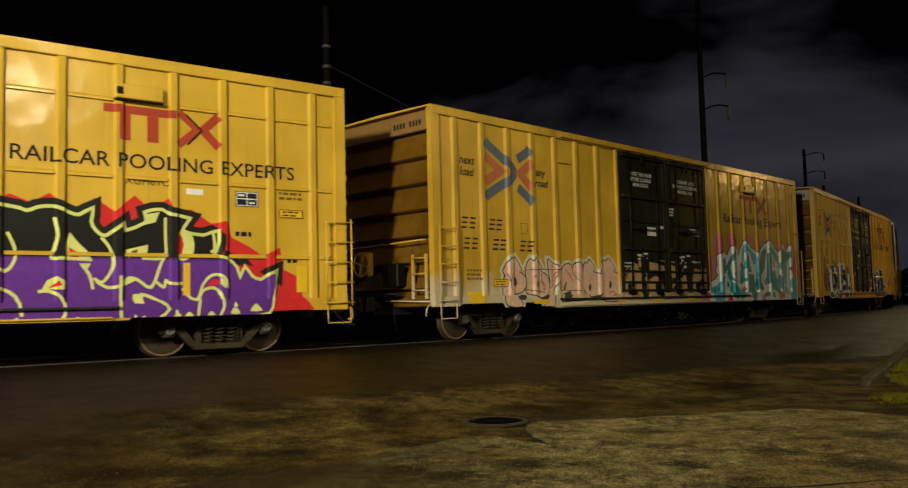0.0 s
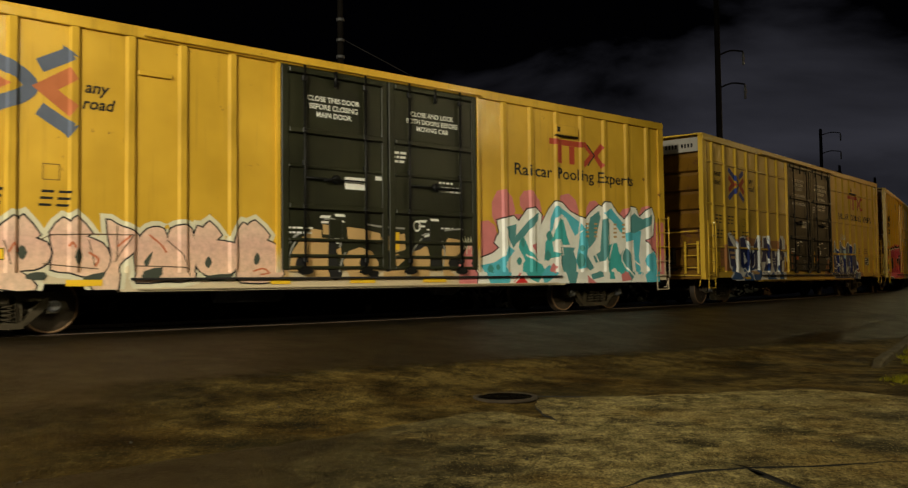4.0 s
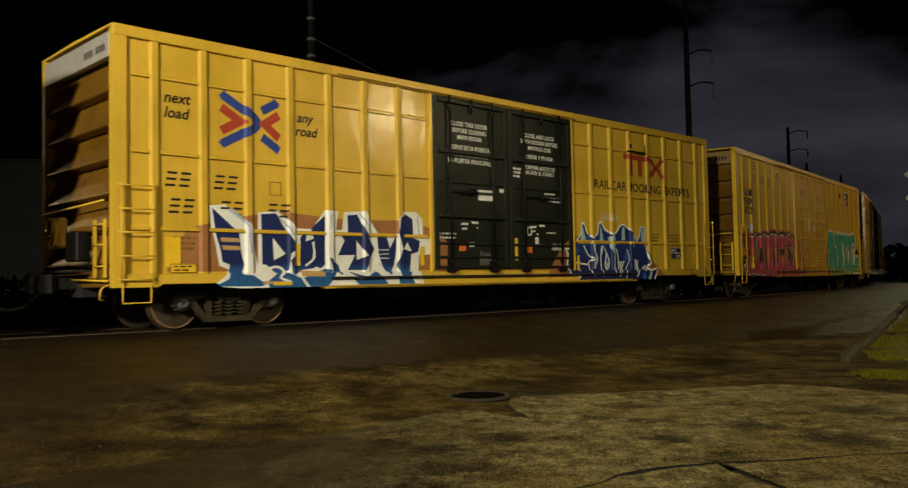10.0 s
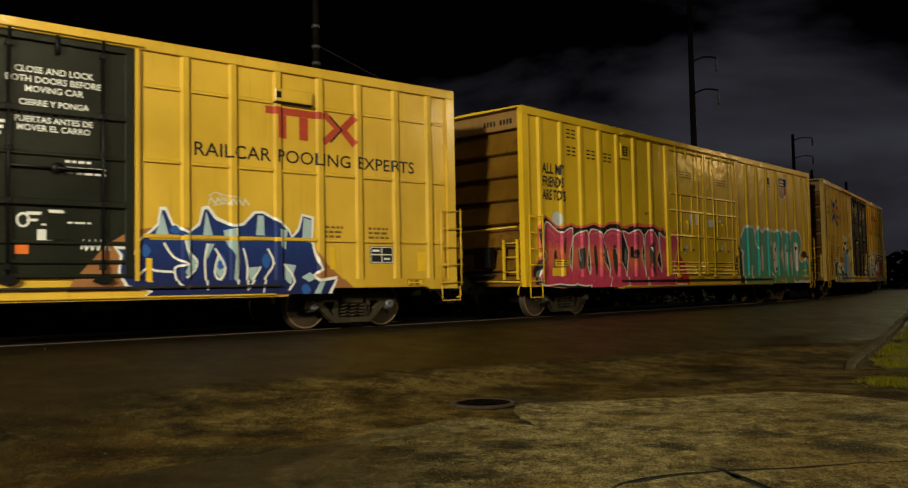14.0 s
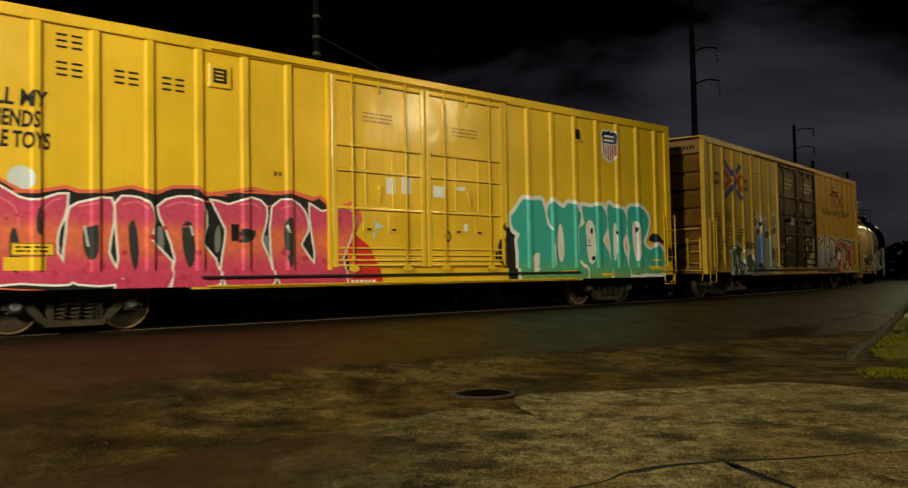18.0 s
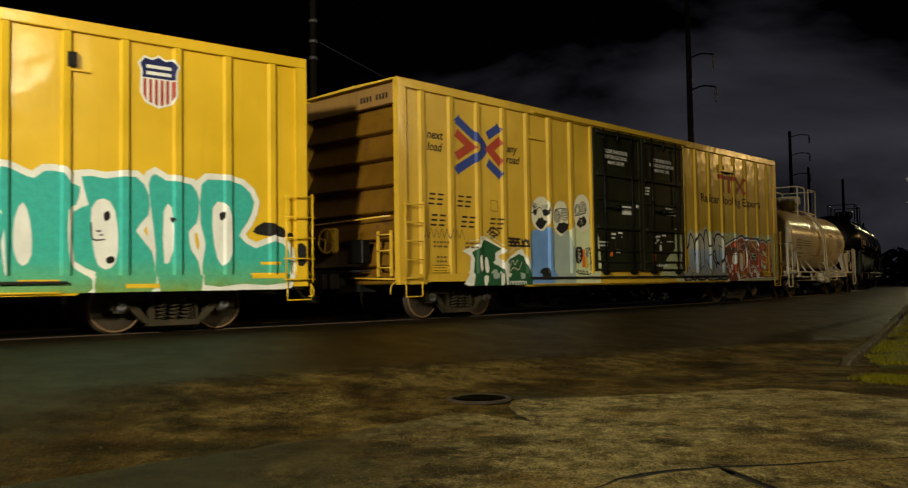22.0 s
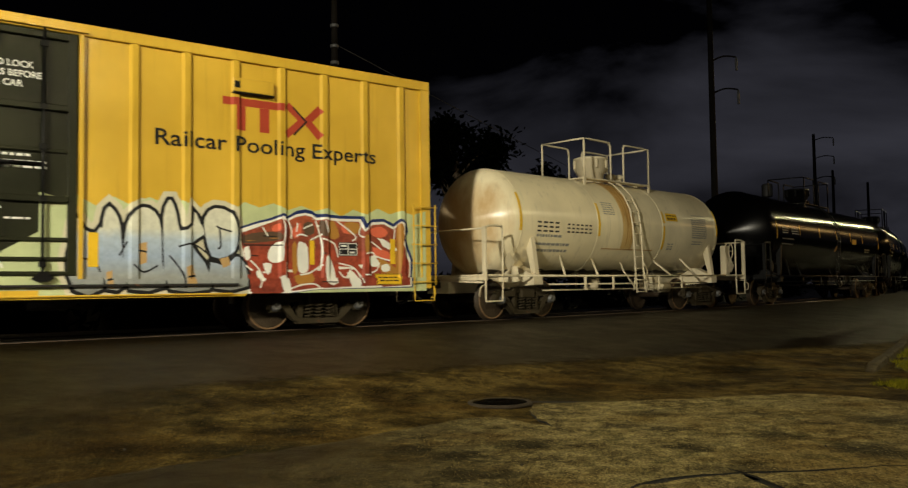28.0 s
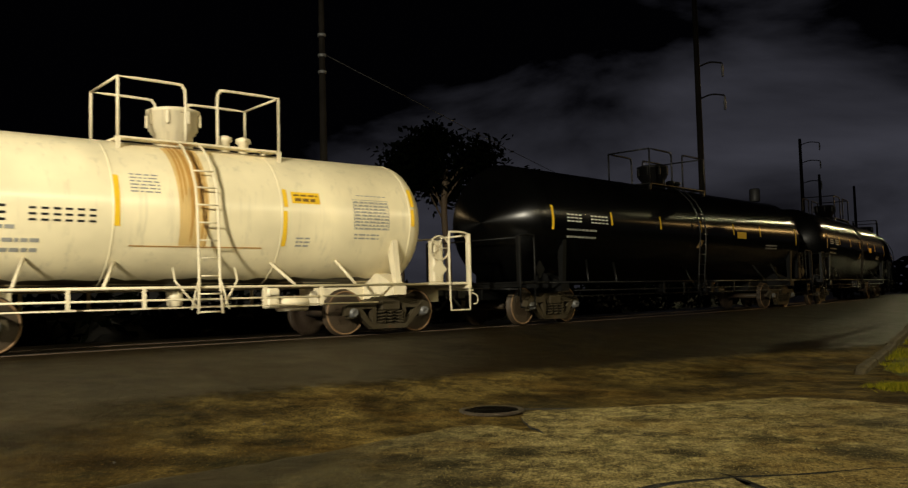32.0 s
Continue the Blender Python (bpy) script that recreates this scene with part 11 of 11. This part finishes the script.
form(car_e, "graffiti_patch", "white", 0.0121, [(7.86, 1.37), (7.99, 1.39), (8.1, 1.22), (7.91, 1.19)], 1)
form(car_e, "graffiti_patch", "white", 0.0121, [(8.14, 1.21), (8.31, 1.24), (8.34, 1.11), (8.17, 1.09)], 1)
form(car_e, "graffiti_patch", "white", 0.0121, [(5.24, 1.48), (5.34, 1.54), (5.37, 1.34), (5.29, 1.29)], 1)
form(car_e, "graffiti_patch", "white", 0.0121, [(5.48, 1.07), (5.54, 1.11), (5.65, 0.96), (5.56, 0.91)], 1)
line(car_e, "graffiti_line", "white", 0.0134, 0.028, [(5.2, 1.79), (5.54, 1.91), (5.99, 2.08)])
line(car_e, "graffiti_line", "white", 0.0134, 0.028, [(5.99, 2.07), (6.04, 1.86), (5.99, 1.53)])
line(car_e, "graffiti_line", "white", 0.0134, 0.028, [(6.11, 2.04), (6.18, 1.86), (6.17, 1.7)])
line(car_e, "graffiti_line", "white", 0.0134, 0.028, [(6.28, 1.74), (6.37, 1.78), (6.5, 1.75)])
line(car_e, "graffiti_line", "white", 0.0134, 0.028, [(6.31, 1.99), (6.28, 1.82)])
line(car_e, "graffiti_line", "white", 0.0134, 0.028, [(6.62, 1.97), (6.42, 1.89)])
line(car_e, "graffiti_line", "white", 0.0134, 0.028, [(6.57, 1.68), (6.81, 1.79)])
line(car_e, "graffiti_line", "white", 0.0134, 0.028, [(6.68, 2.04), (6.78, 1.74), (6.81, 1.45), (6.78, 1.16)])
line(car_e, "graffiti_line", "white", 0.0134, 0.028, [(6.87, 2.07), (6.94, 1.82)])
line(car_e, "graffiti_line", "white", 0.0134, 0.028, [(7.14, 2.05), (7.38, 1.9), (7.56, 1.76), (7.48, 1.68)])
line(car_e, "graffiti_line", "white", 0.0134, 0.028, [(7.7, 2.04), (7.63, 1.82), (7.73, 1.76)])
line(car_e, "graffiti_line", "white", 0.0134, 0.028, [(6.81, 1.71), (7.08, 1.62), (7.16, 1.36)])
line(car_e, "graffiti_line", "white", 0.0134, 0.028, [(6.82, 1.22), (6.56, 1.07), (6.35, 1.03)])
line(car_e, "graffiti_line", "white", 0.0134, 0.028, [(6.12, 0.77), (6.33, 0.84), (6.61, 0.86), (6.76, 0.77)])
line(car_e, "graffiti_line", "white", 0.0134, 0.028, [(5.98, 0.99), (6.06, 1.04), (6.08, 1.26)])
line(car_e, "graffiti_line", "white", 0.0134, 0.028, [(7.91, 1.07), (8.03, 1.12), (8.1, 1.27)])
line(car_e, "graffiti_line", "white", 0.0134, 0.028, [(7.76, 1.44), (7.95, 1.46), (8.03, 1.32)])
line(car_e, "graffiti_line", "white", 0.0134, 0.028, [(7.91, 1.68), (8.15, 1.52)])
line(car_e, "graffiti_line", "white", 0.0134, 0.028, [(7.95, 1.41), (8.2, 1.34), (8.42, 1.3)])
line(car_e, "graffiti_line", "white", 0.0134, 0.028, [(8.47, 1.93), (8.43, 1.64)])
line(car_e, "graffiti_line", "white", 0.0134, 0.028, [(7.18, 1.25), (7.53, 1.15), (7.71, 0.87)])
line(car_e, "graffiti_line", "white", 0.0134, 0.028, [(7.18, 1.09), (7.33, 0.97), (7.48, 1.16), (7.68, 0.99)])
line(car_e, "graffiti_line", "white", 0.0134, 0.028, [(7.74, 1.03), (7.91, 1.03)])
line(car_e, "graffiti_line", "white", 0.0134, 0.028, [(5.61, 1.89), (5.71, 1.73)])
line(car_e, "graffiti_line", "white", 0.0134, 0.028, [(5.37, 1.29), (5.53, 1.14), (5.58, 0.98), (5.53, 0.8)])
line(car_e, "graffiti_line", "white", 0.0134, 0.028, [(5.28, 1.2), (5.41, 1.11)])
line(car_e, "graffiti_line", "white", 0.0134, 0.028, [(8.06, 1.75), (8.21, 1.65)])
line(car_e, "graffiti_line", "ebony", 0.0139, 0.022, [(5.23, 1.56), (5.98, 1.57)])
line(car_e, "graffiti_line", "ebony", 0.0139, 0.022, [(5.24, 1.76), (5.25, 1.57)])
line(car_e, "graffiti_line", "ebony", 0.0139, 0.022, [(5.61, 1.73), (5.88, 1.72)])
line(car_e, "graffiti_line", "ebony", 0.0139, 0.022, [(6.81, 1.44), (6.89, 1.43)])
line(car_e, "graffiti_line", "ebony", 0.0139, 0.022, [(6.78, 0.9), (7.12, 0.89)])
line(car_e, "graffiti_line", "ebony", 0.0139, 0.022, [(5.37, 1.38), (5.52, 1.37)])
reflectors(car_e, [(2.62, 1.16, 0.16, 0.55), (6.55, 1.22, 0.10, 0.45), (8.35, 1.24, 0.12, 0.5), (-2.72, 1.1, 0.10, 0.3)])
stencil_panel(car_e, 7.17, 1.39, 0.42, 0.26), warning_label(car_e, -8.38, 0.98, 0.56, 0.17), warning_label(car_e, 7.99, 0.83, 0.6, 0.22)
small_print(car_e, -8.3, 1.62, 0.5, 2, "grime", 4), small_print(car_e, -8.2, 1.3, 0.3, 3, "grime", 7), small_print(car_e, -7.3, 1.62, 0.4, 2, "grime", 5)
layer("tag_line", sum([stroke([(-8.6 + 0.16 * i, 1.74), (-8.52 + 0.16 * i, 1.94), (-8.44 + 0.16 * i, 1.72)], 0.02) for i in range(8)], []), 0.0042, "grime", car_e)
layer("door_tag", sum([stroke([(0.7 + 0.12 * i, 1.16), (0.76 + 0.12 * i, 1.30), (0.80 + 0.12 * i, 1.14)], 0.03) for i in range(6)], []), 0.006, "white", car_e)
layer("hazard_tag", [rect(-1.60, -1.48, 1.42, 1.56), rect(0.62, 0.78, 1.30, 1.52)], 0.005, "orange", car_e)


# ---- marks on the tank cars
def on_tank(car, radius, centre):
    zs = [centre - radius + 2 * radius * k / 40 for k in range(1, 40)]
    sheet = Sheet(shell_depth(radius, centre), [], zs)

    def lay(name, shapes, lift, material, label=""):
        return spray(name, shapes, sheet, lift, material, car, label)
    return lay


_on = on_tank(car_f, 1.33, 2.33)


def lay(name, shapes, lift, material, label="", back=0.14):
    return _on(name, [[(x - back, z) for x, z in o] for o in shapes], lift, material, label)


lay("reporting_mark", bars(-3.85, 2.07, 0.25, [(0, 4)], 0.60, 0, 0.30) + bars(-2.70, 2.08, 0.22, [(0, 6)], 0.50, 0, 0.32), 0.006, INK["black"])
lay("small_print", lines(-3.84, 1.95, 0.98, 1, 0.1, 0.06, 4) + lines(-3.88, 1.75, 1.36, 1, 0.1, 0.06, 5) + lines(-3.88, 1.60, 1.34, 1, 0.1, 0.06, 6), 0.006, INK["grey"])
lay("small_print", lines(-1.12, 2.92, 0.5, 6, 0.06, 0.025, 3) + lines(3.4, 2.80, 0.7, 1, 0.05, 0.02, 4), 0.006, INK["grey"])
lay("data_table", [rect(3.28, 4.14, 2.12 + i * 0.066, 2.13 + i * 0.066) for i in range(10)] + [rect(3.28, 3.292, 2.12, 2.72), rect(4.128, 4.14, 2.12, 2.72)] + lines(3.31, 2.66, 0.8, 9, 0.066, 0.026, 9), 0.006, INK["grey"])
lay("small_print", lines(2.0, 1.9, 0.3, 3, 0.07, 0.03, 2) + lines(3.3, 2.0, 0.6, 2, 0.07, 0.03, 8), 0.006, INK["grey"])
lay("emergency_label", [rect(1.90, 2.52, 2.58, 2.80)], 0.006, INK["label_yellow"], "yellow label with dark print")
lay("label_print", lines(1.95, 2.72, 0.52, 1, 0.05, 0.035, 5) + lines(1.97, 2.62, 0.48, 1, 0.05, 0.06, 6), 0.0085, INK["grime"])
for x, z0, z1 in ((-4.50, 2.08, 2.98), (-1.40, 2.04, 2.90), (1.70, 1.76, 2.42), (1.72, 2.50, 2.84), (4.70, 2.22, 2.58), (4.72, 2.64, 3.02)):
    lay("reflector_strip", [rect(x, x + 0.09, z0, z1)], 0.006, INK["label_yellow"], "yellow reflective strip")
# rust that has run down beside the ladder and along the sheet edge
rr_ = random.Random(5)
lay("rust_wash", [[(-0.28, 1.74), (0.22, 1.74), (0.24, 2.4), (0.26, 3.3), (0.3, 3.62), (-0.36, 3.62), (-0.32, 3.0), (-0.3, 2.4)]], 0.003, M_RUSTPALE, "pale rust wash run down from the manway")
for k in range(9):
    x, w, z = -0.26 + 0.055 * k + rr_.uniform(-0.02, 0.02), rr_.uniform(0.012, 0.04), rr_.uniform(1.72, 2.7)
    lay("rust_run", [[(x, z), (x + w * 0.4, z - 0.05), (x + w, z + 0.1), (x + w * 1.3, 3.1), (x + w * 1.2, 3.62), (x - w * 0.2, 3.62)]], 0.0052 + 0.0003 * (k % 3), M_RUSTSTAIN)
# a dark band low on the shell, ragged along its upper edge
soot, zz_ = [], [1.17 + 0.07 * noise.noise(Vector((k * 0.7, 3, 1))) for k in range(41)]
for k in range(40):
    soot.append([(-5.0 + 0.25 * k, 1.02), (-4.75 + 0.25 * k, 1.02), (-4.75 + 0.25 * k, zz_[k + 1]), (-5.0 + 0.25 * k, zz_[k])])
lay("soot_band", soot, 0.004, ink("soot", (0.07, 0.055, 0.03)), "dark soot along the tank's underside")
lay("sheet_edge", [rect(-1.13, 1.31, 1.71, 1.73)], 0.010, M_RUSTSTAIN)
for car, centre in [(c, s) for c, _, s, _ in TRAIN if s > 100]:
    lay = on_tank(car, 1.50, 2.52)
    lay("reporting_mark", bars(-7.1, 2.52, 0.20, [(0, 4), (1.05, 5)], 0.6, 0, 0.25), 0.006, INK["white"])
    lay("small_print", lines(-7.1, 2.30, 1.3, 1, 0.1, 0.05, 4) + lines(-7.1, 2.12, 1.3, 1, 0.1, 0.05, 5) + lines(4.9, 2.2, 1.0, 2, 0.1, 0.05, 5), 0.006, INK["grey"])
    for x in (-7.75, -5.1, -2.5, 0.0, 2.3, 4.4, 7.6):
        lay("reflector_strip", [rect(x, x + 0.09, 2.30, 2.90) if abs(x) > 7 else rect(x, x + 0.08, 2.50, 2.86)], 0.006, INK["label_yellow"], "yellow reflective strip")
    lay("warning_label", [rect(2.6, 3.3, 2.40, 2.62)], 0.006, INK["label_yellow"])
    lay("label_bar", [[(-0.2, 2.02), (0.05, 2.02), (0.25, 2.26), (0.0, 2.26)]], 0.006, INK["tan"])


def motions():
    """The train rolls past: every car along the track's line, every wheelset turning with it."""
    times = [k * 0.5 for k in range(65)]
    fine = [k * 0.2 for k in range(161)]
    for car, wheelsets, centre, half in TRAIN:
        walk(car, [(t, car_pose(t, centre, half)) for t in times])
        for w, at in wheelsets:
            walk(w, [(t, pose(at, 0, WHEEL_R, 0, math.degrees(run_at(t) / WHEEL_R) % 360, 0)) for t in fine])


motions()
